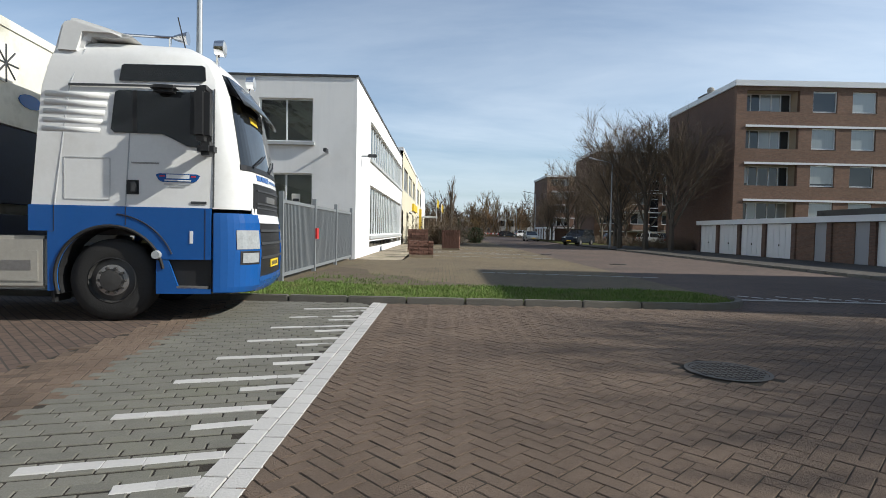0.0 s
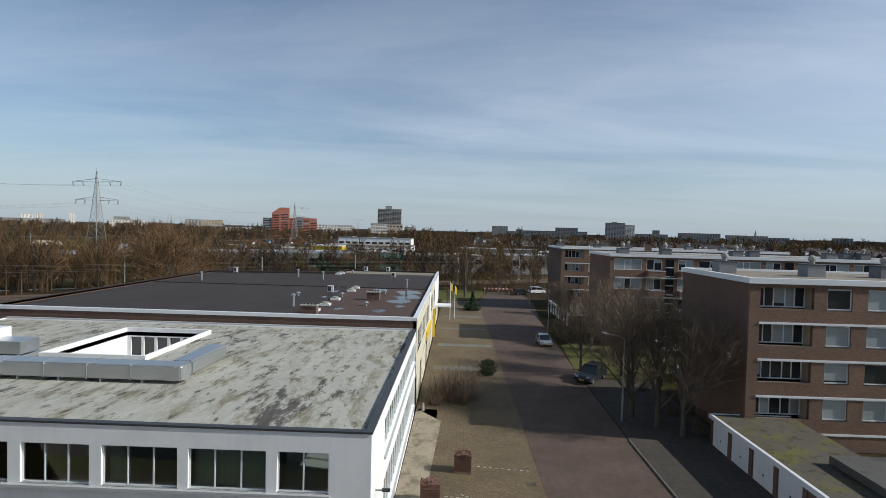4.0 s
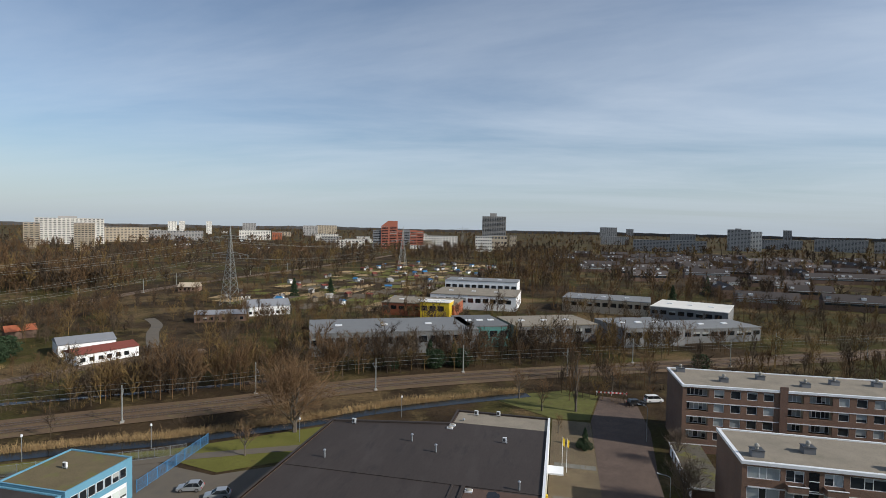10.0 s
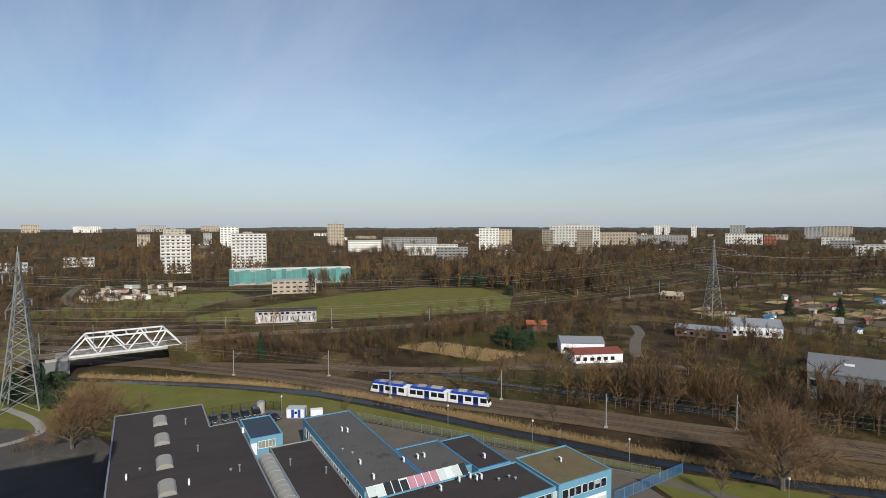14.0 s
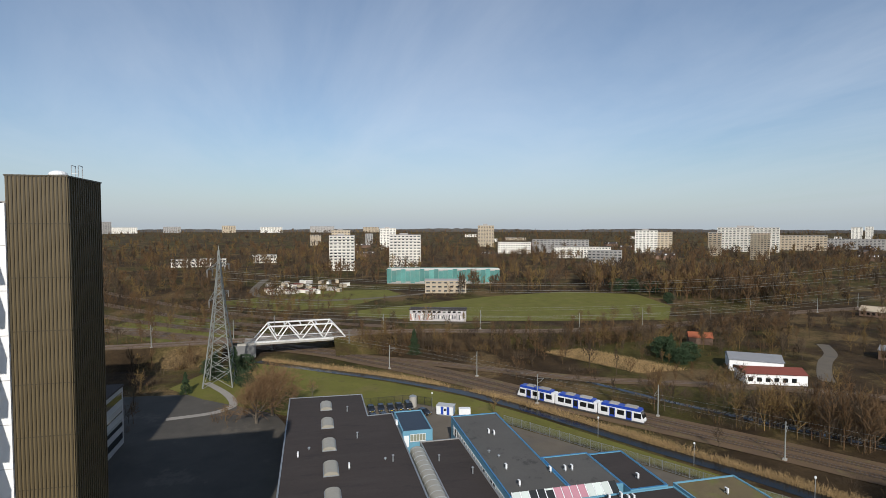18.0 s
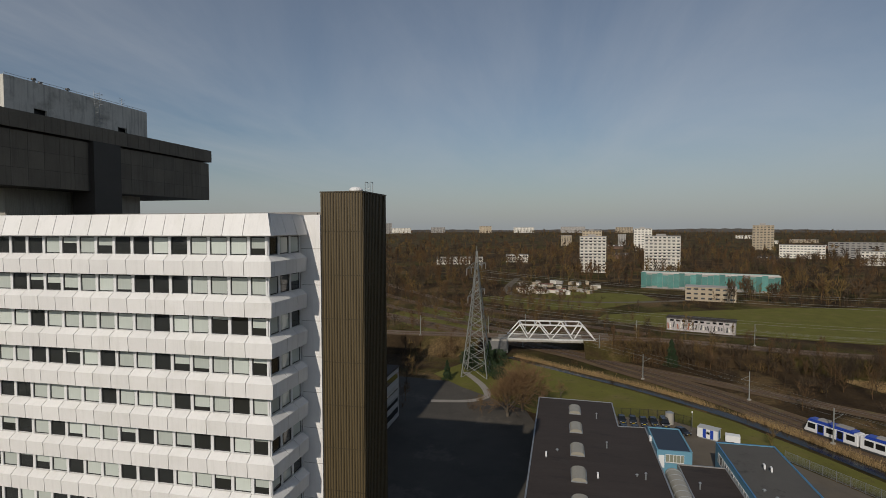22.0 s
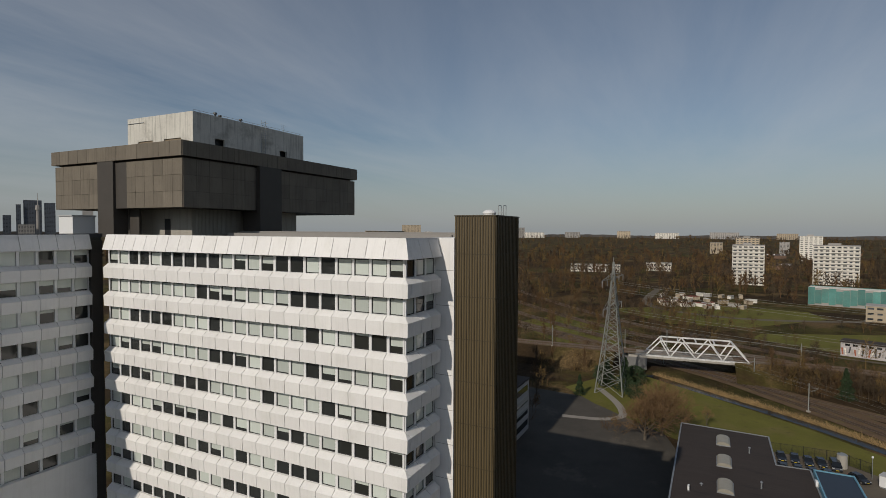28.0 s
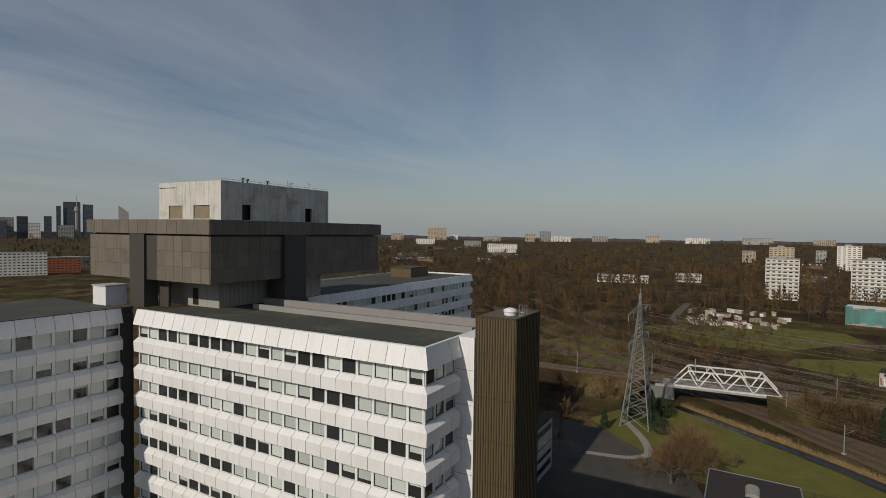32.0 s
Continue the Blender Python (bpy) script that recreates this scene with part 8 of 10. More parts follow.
for i, (x, y, s, key) in enumerate(((-56, 103.5, 1.25, "willow"), (-59.3, 90.5, 0.65, "mid"), (-64, 152, 0.9, "mid"), (-6, 131, 0.8, "mid"), (2, 133, 0.95, "poplar"), (-12, 139, 0.8, "mid"), (-2, 118, 0.4, "mid"), (-147, -8, 1.1, "willow"), (-142, -11.5, 0.95, "willow"), (-150, -3, 0.7, "mid"), (-160, 2, 0.5, "mid"), (12, 152, 0.8, "mid"), (22, 156, 0.9, "mid"), (-70, 128, 0.8, "mid"), (121, 186, 0.75, "willow"), (129, 181, 0.7, "willow"), (136, 172, 0.65, "willow"), (100, 158, 0.7, "mid"), (118, 150, 0.8, "mid"), (112, 140, 0.75, "mid"))):
    tree(x, y, "%s%d" % (key, i % 3), s, "large bare willow tree on the bank" if key == "willow" else "bare tree beside the track")


# bushes
def bush_arrays(seed, r, n, l, w):
    q = random.Random(seed)
    v, f = [], []
    for k in range(n):
        a, rad = q.uniform(0, 6.283), r * math.sqrt(q.random()) * 0.5
        s = Vector((math.cos(a) * rad, math.sin(a) * rad, 0))
        el = q.uniform(0.5, 1.5)
        az = a + q.uniform(-0.9, 0.9)
        e = s + Vector((math.cos(az) * math.cos(el), math.sin(az) * math.cos(el), math.sin(el))) * l * q.uniform(0.5, 1.1)
        m = s.lerp(e, 0.45) + Vector((q.uniform(-0.1, 0.1), q.uniform(-0.1, 0.1), 0)) * l
        side = Vector((-math.sin(az), math.cos(az), 0)) * w
        b = len(v)
        v += [s - side, s + side, m + side * 0.6, m - side * 0.6, e]
        f += [(b, b + 1, b + 2), (b, b + 2, b + 3), (b + 3, b + 2, b + 4)]
        for j in range(3):
            st = s.lerp(e, q.uniform(0.3, 0.9))
            d = Vector((q.uniform(-1, 1), q.uniform(-1, 1), q.uniform(0, 1))).normalized() * l * 0.35
            b = len(v)
            v += [st - side * 0.5, st + side * 0.5, st + d]
            f.append((b, b + 1, b + 2))
    return np.array([tuple(p) for p in v], np.float32), np.array(f, np.int32)


def leaf_arrays(seed, r, h, n, size, cone=False):
    q = random.Random(seed)
    v, f = [], []
    for k in range(n):
        u = q.random()
        z = h * u
        rad = r * ((1 - u) ** 0.8 if cone else math.sqrt(max(0.0, 1 - (2 * u - 1) ** 2 * 0.85))) * q.uniform(0.6, 1.08) * (1 + 0.25 * math.sin(u * 23 + q.uniform(0, 1)))
        a = q.uniform(0, 6.283)
        c = Vector((math.cos(a) * rad, math.sin(a) * rad, z))
        d1 = Vector((q.uniform(-1, 1), q.uniform(-1, 1), q.uniform(-1, 1))).normalized() * size
        d2 = Vector((q.uniform(-1, 1), q.uniform(-1, 1), q.uniform(-1, 0.4))).normalized() * size
        b = len(v)
        v += [c, c + d1, c + d2]
        f.append((b, b + 1, b + 2))
    return np.array([tuple(p) for p in v], np.float32), np.array(f, np.int32)


BUSH = [from_arrays("crown", *bush_arrays(k, 1.0, 130, 1.5, 0.012), "twig_grey") for k in range(3)]
CONE = [from_arrays("foliage", *leaf_arrays(k, 2.2, 9, 2600, 0.4, True), "evergreen") for k in range(2)]
ROUND = [from_arrays("foliage", *leaf_arrays(k + 5, 1.0, 1.9, 2200, 0.14), "evergreen") for k in range(2)]


def bush(x, y, s=1.0, label="bare twiggy winter shrub in the bed"):
    t = thing("shrub", x, y, 0, (x * 53) % 360, label, "shrub", "shrubs")
    t.scale = (s, s, s)
    part("crown", BUSH[int(abs(x * 7)) % 3], None, t)
    return t


def evergreen(x, y, s, kind="cone", label="dark green conifer tree"):
    t = thing("evergreen_tree", x, y, 0, (x * 31) % 360, label, "evergreen", "evergreens")
    t.scale = (s, s, s)
    if kind == "cone":
        bm = bmesh.new()
        tube(bm, (0, 0, 0), (0, 0, 8.2), 0.2, 0.03, n=6)
        part("trunk", bm, "bark", t)
        part("crown", CONE[int(abs(x)) % 2], None, t)
    else:
        part("crown", ROUND[int(abs(x)) % 2], None, t)
    return t


for x, y, s in ((-0.1, 50.9, 2.3), (-1.4, 51.8, 1.9), (1.1, 51.5, 2.0), (-0.8, 53, 1.8), (0.4, 49.9, 1.6), (3.6, 60.8, 1.7), (-2, 49.4, 1.2), (0.6, 52.4, 2.2)):
    bush(x, y, s)
evergreen(3.6, 60.4, 0.9, "round", "small round dark green bush in the lot")
evergreen(0.1, 51.4, 0.75, "round", "small evergreen bush among bare twigs")
evergreen(3.3, 112, 0.42, "cone", "slim dark green conifer beside the street")
for x, y, s in ((2.2, 110.8, 0.7), (4.2, 110.6, 0.7), (3.2, 109.8, 0.6), (2.6, 112.6, 0.7)):
    evergreen(x, y, s, "round", "clipped round green hedge bush")
for x, y, s in ((-183, -22, 1.2), (-186, -28, 1.0), (-172, -34, 0.7), (-205, 40, 1.05), (-178, 133, 1.0), (-172, 128, 0.9), (-42, 165, 0.9), (-35, 168, 0.8), (-160, 300, 1.2), (-150, 330, 1.0), (-145, 320, 0.9), (60, 330, 1.4), (100, 420, 1.3)):
    evergreen(x, y, s, "cone", "dark green conifer among bare trees")
for x, y, s in ((-178, 130, 4), (-172, 136, 3.5), (-168, 130, 3), (-185, 134, 3.2), (-190, -30, 3), (-176, -18, 2.5), (-360, 235, 5), (-352, 245, 5), (-368, 225, 5), (-300, 222, 3), (-310, 228, 3), (-40, 163, 3), (-32, 166, 3), (-52, 158, 2.5), (-192, -20, 3.2), (42, 185, 2.5)):
    evergreen(x, y, s, "round", "dark green evergreen thicket")
for k in range(26):
    bush(19.8 + 2.2 * (k % 2) + 0.3 * math.sin(k), 44 + k * 1.25, 0.9, "low hedge of bare twigs at the pavement")

# the woods: one joined mass of small bare trees
def wood_kinds(n, seed, forks, twigs, twig_w, h0, h1, thick):
    """n small bare trees of several habits for the joined woods."""
    out = []
    for k in range(n):
        slim = k % 4 == 3
        tv, tf, wv, wf = grow(seed=seed + k, h=h0 + (h1 - h0) * (k % 5) / 4, forks=tuple(f + (2 if slim else 0) if i == 0 else f for i, f in enumerate(forks)), twigs=twigs, twig_w=twig_w, spread_a=0.36 if slim else 0.6 + 0.07 * (k % 3), lift=0.8 if slim else 0.45, ratio=0.42 if slim else 0.6, first=0.15 + 0.08 * (k % 3), thick=thick, sides=4, stem=0.75 if slim else 0.56, trunk_r=0.13)
        out.append((np.concatenate([tv, wv]), np.concatenate([tf, wf + len(tv)])))
    return out


LOW = wood_kinds(10, 200, (7, 4), 8, 0.065, 10.5, 15.5, 2)
MIDS = wood_kinds(8, 250, (6, 3), 5, 0.17, 10.0, 15.0, 1)
FARS = wood_kinds(8, 300, (5, 2), 4, 0.46, 10.0, 14.0, 1)
SCRUB = []
for k in range(6):
    v, f = bush_arrays(70 + k, 3.2, 20, 3.0, 0.05)
    SCRUB.append((v, f))
WOODS = ("wood_far", "wood_grey", "wood_far", "wood_olive", "wood_grey", "wood_far", "wood_dark", "wood_grey", "wood_far")

KEEP_OUT = [
    FIELD,
    [(78, 134), (112, 136), (142, 182), (124, 197), (104, 187)],
    [(-145, -40), (-36, -40), (-36, 60), (-44, 100), (-60, 92), (-95, 75), (-130, 55), (-145, 30)],
    [(-46, 10), (90, 10), (90, 152), (-20, 134), (-46, 108)],
    [(-40, -90), (40, -90), (40, 20), (-40, 20)],
    [(-140, -85), (-36, -85), (-36, -10), (-140, -10)],
    [(-210, 270), (-80, 255), (-65, 620), (-190, 640)],
    [(-96, 168), (-30, 205), (75, 222), (85, 262), (-20, 245), (-96, 215)],
    [(-92, 250), (88, 270), (88, 345), (-78, 350)],
    [(-490, -45), (-395, -45), (-395, 35), (-490, 35)],
    [(-262, -34), (-205, -34), (-205, 16), (-262, 16)],
    [(-178, 128), (-128, 122), (-118, 150), (-130, 172), (-170, 168)],
    [(-190, 205), (-165, 180), (-135, 165), (-128, 178), (-160, 205)],
    [(-156, 226), (-130, 226), (-130, 250), (-156, 250)],
    [(-163, 207), (-138, 207), (-138, 222), (-163, 222)],
    [(-198, 88), (-160, 108), (-160, 126), (-196, 108)],
    [(-500, 60), (-440, 60), (-430, 165), (-490, 165)],
    [(-298, 45), (-255, 45), (-255, 88), (-298, 88)],
    [(-200, -45), (-150, -45), (-135, 60), (-190, 10)],
]
srng = np.random.default_rng(11)


def plant(spots, kinds, name, label, materials):
    """Joins small trees at spots (x, y, z, scale) into one object for each of the materials."""
    made = {}
    for i, (x, y, z, s) in enumerate(spots):
        v, f = kinds[srng.integers(len(kinds))]
        a = srng.uniform(0, 6.283)
        c, q = math.cos(a), math.sin(a)
        w = np.empty_like(v)
        w[:, 0] = (v[:, 0] * c - v[:, 1] * q) * s + x
        w[:, 1] = (v[:, 0] * q + v[:, 1] * c) * s + y
        w[:, 2] = v[:, 2] * s * srng.uniform(0.85, 1.15) + z
        grove = 0.5 + 0.6 * noise.noise(Vector((x * 0.02, y * 0.02, 11))) + srng.normal(0, 0.16)
        made.setdefault(materials[int(max(0, min(0.999, grove)) * len(materials))], []).append((w, f))
    for material, trees in made.items():
        shift = np.cumsum([0] + [len(w) for w, f in trees])
        ob = new(name, from_arrays(name, np.concatenate([w for w, f in trees]), np.concatenate([f + o for (w, f), o in zip(trees, shift)]), material))
        tagged(ob, label, "woods", kind="stuff")


def scatter(count, r0, r1, a0, a1, kinds, smin, smax, name, label, power=1.0, dens=None, materials=WOODS):
    spots, tries = [], 0
    while len(spots) < count and tries < count * 12:
        tries += 1
        dist = r0 + (r1 - r0) * srng.random() ** power
        b = radians(a0 + (a1 - a0) * srng.random())
        x, y = dist * math.cos(b), dist * math.sin(b)
        if near_line(x, y, TRAM[::3], 8.5) or near_line(x, y, RAIL[::3], 12) or near_line(x, y, CANAL[::2], 8) or near_line(x, y, BRANCH[::3], 5):
            continue
        if any(inside(x, y, p) for p in KEEP_OUT):
            continue
        if noise.noise(Vector((x * 0.011, y * 0.011, 3))) < (-0.18 if dens is None else dens):
            continue
        spots.append((x, y, 0.0, srng.uniform(smin, smax)))
    plant(spots, kinds, name, label, materials)


scatter(950, 120, 430, 42, 196, LOW, 0.32, 0.82, "near_woods", "brown bare winter trees along the railway lines", 1.2)
scatter(1750, 120, 480, 42, 200, SCRUB, 0.5, 1.3, "scrub", "brown twiggy scrub along the railway and the canal", 1.0, dens=-0.4)
scatter(300, 150, 330, 106, 141, LOW, 0.4, 0.85, "bank_woods", "tall brown bare trees behind the tram line", 0.8, dens=-0.35)
scatter(300, 400, 520, 134, 152, MIDS, 1.2, 1.75, "field_woods", "tall bare poplars behind the green meadow", 1.0, dens=-0.5)


def scatter_line(line, count, o0, o1, kinds, smin, smax, name, label, slope=True, materials=WOODS):
    """Small trees in a belt beside a line."""
    spots = []
    for k in range(count):
        i = srng.integers(1, len(line) - 1)
        (ax, ay), (bx, by) = line[i][:2], line[i + 1][:2]
        u, o = srng.random(), srng.uniform(o0, o1)
        l = math.hypot(bx - ax, by - ay)
        x, y = ax + (bx - ax) * u + (by - ay) / l * o, ay + (by - ay) * u - (bx - ax) / l * o
        if near_line(x, y, TRAM[::3], 8) or -30 < y < 10 or near_line(x, y, BRANCH[::3], 5):
            continue
        spots.append((x, y, max(0.0, rail_height(0, (x, y)) - (abs(o) - 4.6) / 1.7) if slope else 0.0, srng.uniform(smin, smax)))
    plant(spots, kinds, name, label, materials)


PLOTS = KEEP_OUT[6]
spots = []
while len(spots) < 620:
    x, y = srng.uniform(-210, -65), srng.uniform(255, 640)
    if inside(x, y, PLOTS):
        spots.append((x, y, 0.0, srng.uniform(0.35, 0.85)))
plant(spots, SCRUB, "garden_hedges", "brown and grey hedges between the allotments", WOODS)
spots = []
while len(spots) < 190:
    x, y = srng.uniform(-210, -65), srng.uniform(255, 640)
    if inside(x, y, PLOTS):
        spots.append((x, y, 0.0, srng.uniform(0.28, 0.55)))
plant(spots, MIDS, "fruit_trees", "small bare fruit trees in the allotments", WOODS)
for material, label in (("lawn", "small green plots of the allotments"), ("soil", "dug brown plots of the allotments"), ("reed", "straw-covered plots of the allotments")):
    bm = bmesh.new()
    for k in range(70):
        x, y, a = srng.uniform(-200, -80), srng.uniform(265, 620), srng.uniform(-0.12, 0.12)
        if not inside(x, y, PLOTS):
            continue
        w, d = srng.uniform(3, 7), srng.uniform(5, 11)
        vs = [bm.verts.new((x + math.cos(a) * u - math.sin(a) * v, y + math.sin(a) * u + math.cos(a) * v, 0.03 + 0.0004 * k)) for u, v in ((-w, -d), (w, -d), (w, d), (-w, d))]
        bm.faces.new(vs)
    solid("garden_plots", bm, material, label, "plots", "stuff")
HALLS = [(o.location.x, o.location.y, max(o.children[0].dimensions.x, o.children[0].dimensions.y) * 0.5 + 1) for o in scene.objects if o.name.startswith("works_shed")]
spots = []
while len(spots) < 210:
    x, y = srng.uniform(-98, 120), srng.uniform(172, 360)
    if all(abs(x - hx) > r * 0.95 or abs(y - hy) > r * 0.72 for hx, hy, r in HALLS) and not near_line(x, y, TRAM[::3], 8):
        spots.append((x, y, 0.0, srng.uniform(0.5, 1.0)))
plant(spots, LOW, "works_trees", "bare trees between the industrial halls", WOODS)
scatter(330, 235, 520, 181, 214, LOW, 0.5, 1.0, "yard_woods", "bare trees between the side tracks and the caravans", 1.0, dens=-0.5)
scatter(420, 225, 520, 181, 214, SCRUB, 0.6, 1.4, "yard_scrub", "brown scrub between the side tracks", 1.0, dens=-0.6)
scatter_line(RAIL[16:52], 330, 6.0, 19.0, LOW, 0.35, 0.75, "embankment_trees", "brown bare bushes and young trees on the embankment")
scatter_line(RAIL[10:40], 300, 5.5, 16.0, SCRUB, 0.6, 1.4, "embankment_scrub", "brown scrub on the embankment slope")
scatter_line(TRAM[34:62], 250, -24.0, -9.0, LOW, 0.5, 1.05, "track_trees", "bare trees before the industrial halls", False)
scatter(2500, 380, 1000, 90, 205, MIDS, 0.75, 1.5, "west_woods", "brown bare winter trees and hedgerows west of the railway", 0.9, dens=-0.3)
scatter(1500, 380, 950, 38, 218, MIDS, 0.75, 1.5, "middle_woods", "brown bare winter woods between the houses", 1.0, dens=-0.1)
scatter(1100, 300, 980, 48, 108, MIDS, 0.4, 0.9, "garden_trees", "bare garden trees between the terraced houses", 0.8, dens=-0.7)
scatter(4300, 900, 3000, 38, 248, FARS, 0.95, 1.6, "far_woods", "distant brown winter woods", 1.3, dens=-0.3)
scatter(2200, 2800, 4500, 38, 248, FARS, 1.2, 2.2, "farthest_woods", "hazy woods near the horizon", 1.0, dens=-0.35)


# ---- kerbs, paving pieces and markings ----
def chamfered(l, w, h, c=0.004):
    """Arrays of one paver, l by w, its top edges worn."""
    v = [(-l / 2, -w / 2, -0.03), (l / 2, -w / 2, -0.03), (l / 2, w / 2, -0.03), (-l / 2, w / 2, -0.03),
         (-l / 2, -w / 2, h - c), (l / 2, -w / 2, h - c), (l / 2, w / 2, h - c), (-l / 2, w / 2, h - c),
         (-l / 2 + c, -w / 2 + c, h), (l / 2 - c, -w / 2 + c, h), (l / 2 - c, w / 2 - c, h), (-l / 2 + c, w / 2 - c, h)]
    f = []
    for a in (0, 4):
        for i in range(4):
            j = (i + 1) % 4
            f += [(a + i, a + j, a + 4 + j), (a + i, a + 4 + j, a + 4 + i)]
    f += [(8, 9, 10), (8, 10, 11)]
    return np.array(v, np.float32), np.array(f, np.int32)


def lay(spots, l, w, h, material, owner, name, rest_label, first=300):
    """Pavers at (x, y, turn): the first ones as single pieces, the rest joined."""
    v, f = chamfered(l, w, h)
    me = from_arrays(name, v, f, material)
    lrng = random.Random(2)
    for x, y, a in spots[:first]:
        part(name, me, None, owner, at=pose(x, y, lrng.uniform(-0.0015, 0.0015), lrng.uniform(-0.4, 0.4), lrng.uniform(-0.4, 0.4), math.degrees(a) + lrng.uniform(-0.5, 0.5)))
    vs, fs = [], []
    for k, (x, y, a) in enumerate(spots[first:]):
        c, s = math.cos(a), math.sin(a)
        q = np.empty_like(v)
        q[:, 0] = v[:, 0] * c - v[:, 1] * s + x
        q[:, 1] = v[:, 0] * s + v[:, 1] * c + y
        q[:, 2] = v[:, 2] + lrng.uniform(-0.0025, 0.0025) + (v[:, 0] * lrng.uniform(-0.012, 0.012))
        vs.append(q)
        fs.append(f + k * len(v))
    if vs:
        ob = new(name + "_field", from_arrays(name + "_field", np.concatenate(vs), np.concatenate(fs), material))
        ob.parent = owner
        tagged(ob, rest_label, "", kind="stuff")


def herringbone(x0, y0, x1, y1, l, w, turn):
    out = []
    c, s = math.cos(turn), math.sin(turn)
    n = int((abs(x1 - x0) + abs(y1 - y0)) / w) + 4
    for a in range(-n, n):
        for b in range(-n, n):
            r = (a - b) % 4
            if r == 0:
                u, v, t = (a + 1) * w, (b + 0.5) * w, 0.0
            elif r == 3:
                u, v, t = (a + 0.5) * w, (b + 1) * w, math.pi / 2
            else:
                continue
            x, y = u * c - v * s + (x0 + x1) / 2, u * s + v * c + (y0 + y1) / 2
            if x0 < x < x1 and y0 < y < y1:
                out.append((x, y, t + turn))
    return out


road_ob = bpy.data.objects["road"]
bed = flat("paving_bed", [(-3.6, 2.62), (-2.72, 2.62), (-2.72, 1.5), (8.15, 1.55), (8.15, 9.1), (-3.6, 9.1)], 0.004, "joint", "dark joint sand between the pavers", "paving bed")
spots = [q for q in herringbone(-0.98, 1.5, 8.2, 9.05, 0.2, 0.1035, math.pi / 4) if (q[0] - 2.65) ** 2 + (q[1] - 4.95) ** 2 > 0.165]
spots.sort(key=lambda q: q[1] + 0.15 * abs(q[0]))
lay(spots, 0.2, 0.098, 0.0085, "brick_piece", road_ob, "brick", "clay pavers laid in herringbone", 240)


def grey_edge(y):
    return -2.65 - 0.12 * max(0, y - 3)


wspots, gspots = [], []
stripes = []
for k in range(8):
    yr = 2.9 + k * 0.80
    stripes.append((-2.1, yr - 0.26, -1.16, yr))
    stripes.append((-1.52, yr - 0.42, -1.16, yr - 0.30))


def on_mark(x, y):
    if -1.17 < x < -0.9:
        return True
    for ax, ay, bx, by in stripes:
        if ax - 0.05 < x < bx + 0.05 and abs(ay + (by - ay) * (x - ax) / (bx - ax) - y) < -1:
            return True
    return False


for row, x in ((0, -1.1), (1, -0.97)):
    y = 1.9 + 0.1 * row
    while y < 9.05:
        wspots.append((x, y, math.pi / 2))
        y += 0.21
lay(wspots, 0.2, 0.122, 0.0145, "white_piece", road_ob, "white_paver", "white line pavers")
sspots = []
for ax, ay, bx, by in stripes:
    n = max(2, round((bx - ax) / 0.2))
    for i in range(n):
        u = (i + 0.5) / n
        sspots.append((ax + (bx - ax) * u, ay + (by - ay) * u, math.atan2(by - ay, bx - ax)))
lay(sspots, 0.195, 0.095, 0.0145, "white_piece", road_ob, "stripe_paver", "white hatch pavers")
tg = math.atan2(0.26, 0.94)
y = 1.4
while y < 10.2:
    x, i = -3.9, 0
    while x < -0.9:
        px_, py_ = x + (0.1 if int(round(y / 0.104)) % 2 else 0), y + (x + 1.2) * math.tan(tg) - 0.05
        if grey_edge(py_) < px_ < -1.2 and 1.4 < py_ < 9.05 and not on_mark(px_, py_):
            gspots.append((px_, py_, tg))
        x += 0.207
    y += 0.107
gspots.sort(key=lambda q: q[1])
lay(gspots, 0.203, 0.103, 0.0115, "grey_piece", road_ob, "grey_paver", "grey concrete pavers", 170)
spots = [q for q in herringbone(-3.6, 2.6, -2.6, 9.05, 0.2, 0.1035, 0.35) if q[0] < grey_edge(q[1]) + 0.05]
lay(spots, 0.2, 0.098, 0.0085, "brick_piece", road_ob, "road_brick", "clay pavers", 90)
# manhole with its ring of pavers
mh = thing("manhole_cover", 2.65, 4.95, 0.0, 8, "round dark cast-iron manhole cover in the brick road", "manhole cover")
bm = bmesh.new()
tube(bm, (0, 0, -0.02), (0, 0, 0.014), 0.33, n=40)
part("lid", bm, "cap_dark", mh)
bm = bmesh.new()
for k in range(40):
    a, b = 2 * math.pi * k / 40, 2 * math.pi * (k + 1) / 40
    q = [bm.verts.new((r * math.cos(t), r * math.sin(t), 0.018)) for r, t in ((0.335, a), (0.37, a), (0.37, b), (0.335, b))]
    bm.faces.new(q)
part("ring", bm, "cap_dark", mh)
bm = bmesh.new()
for i in range(-6, 7):
    for j in range(-6, 7):
        if i * i + j * j < 30:
            box(bm, i * 0.055 - 0.018, j * 0.055 - 0.018, 0.014, i * 0.055 + 0.018, j * 0.055 + 0.018, 0.02)
part("studs", bm, "cap_dark", mh)
for x, y in ((7.3, 22.5), (6.0, 31.5), (4.9, 34.0)):
    g = thing("road_drain", x, y, 0.0, 0, "dark square street drain in the brick road", "drain", "street drains")
    part("frame", B((-0.3, -0.25, -0.02, 0.3, -0.2, 0.02), (-0.3, 0.2, -0.02, 0.3, 0.25, 0.02), (-0.3, -0.2, -0.02, -0.25, 0.2, 0.02), (0.25, -0.2, -0.02, 0.3, 0.2, 0.02)), "cap_dark", g)
    for k in range(7):
        part("bar", B((-0.24 + k * 0.07, -0.2, -0.02, -0.2 + k * 0.07, 0.2, 0.015)), "cap_dark", g)

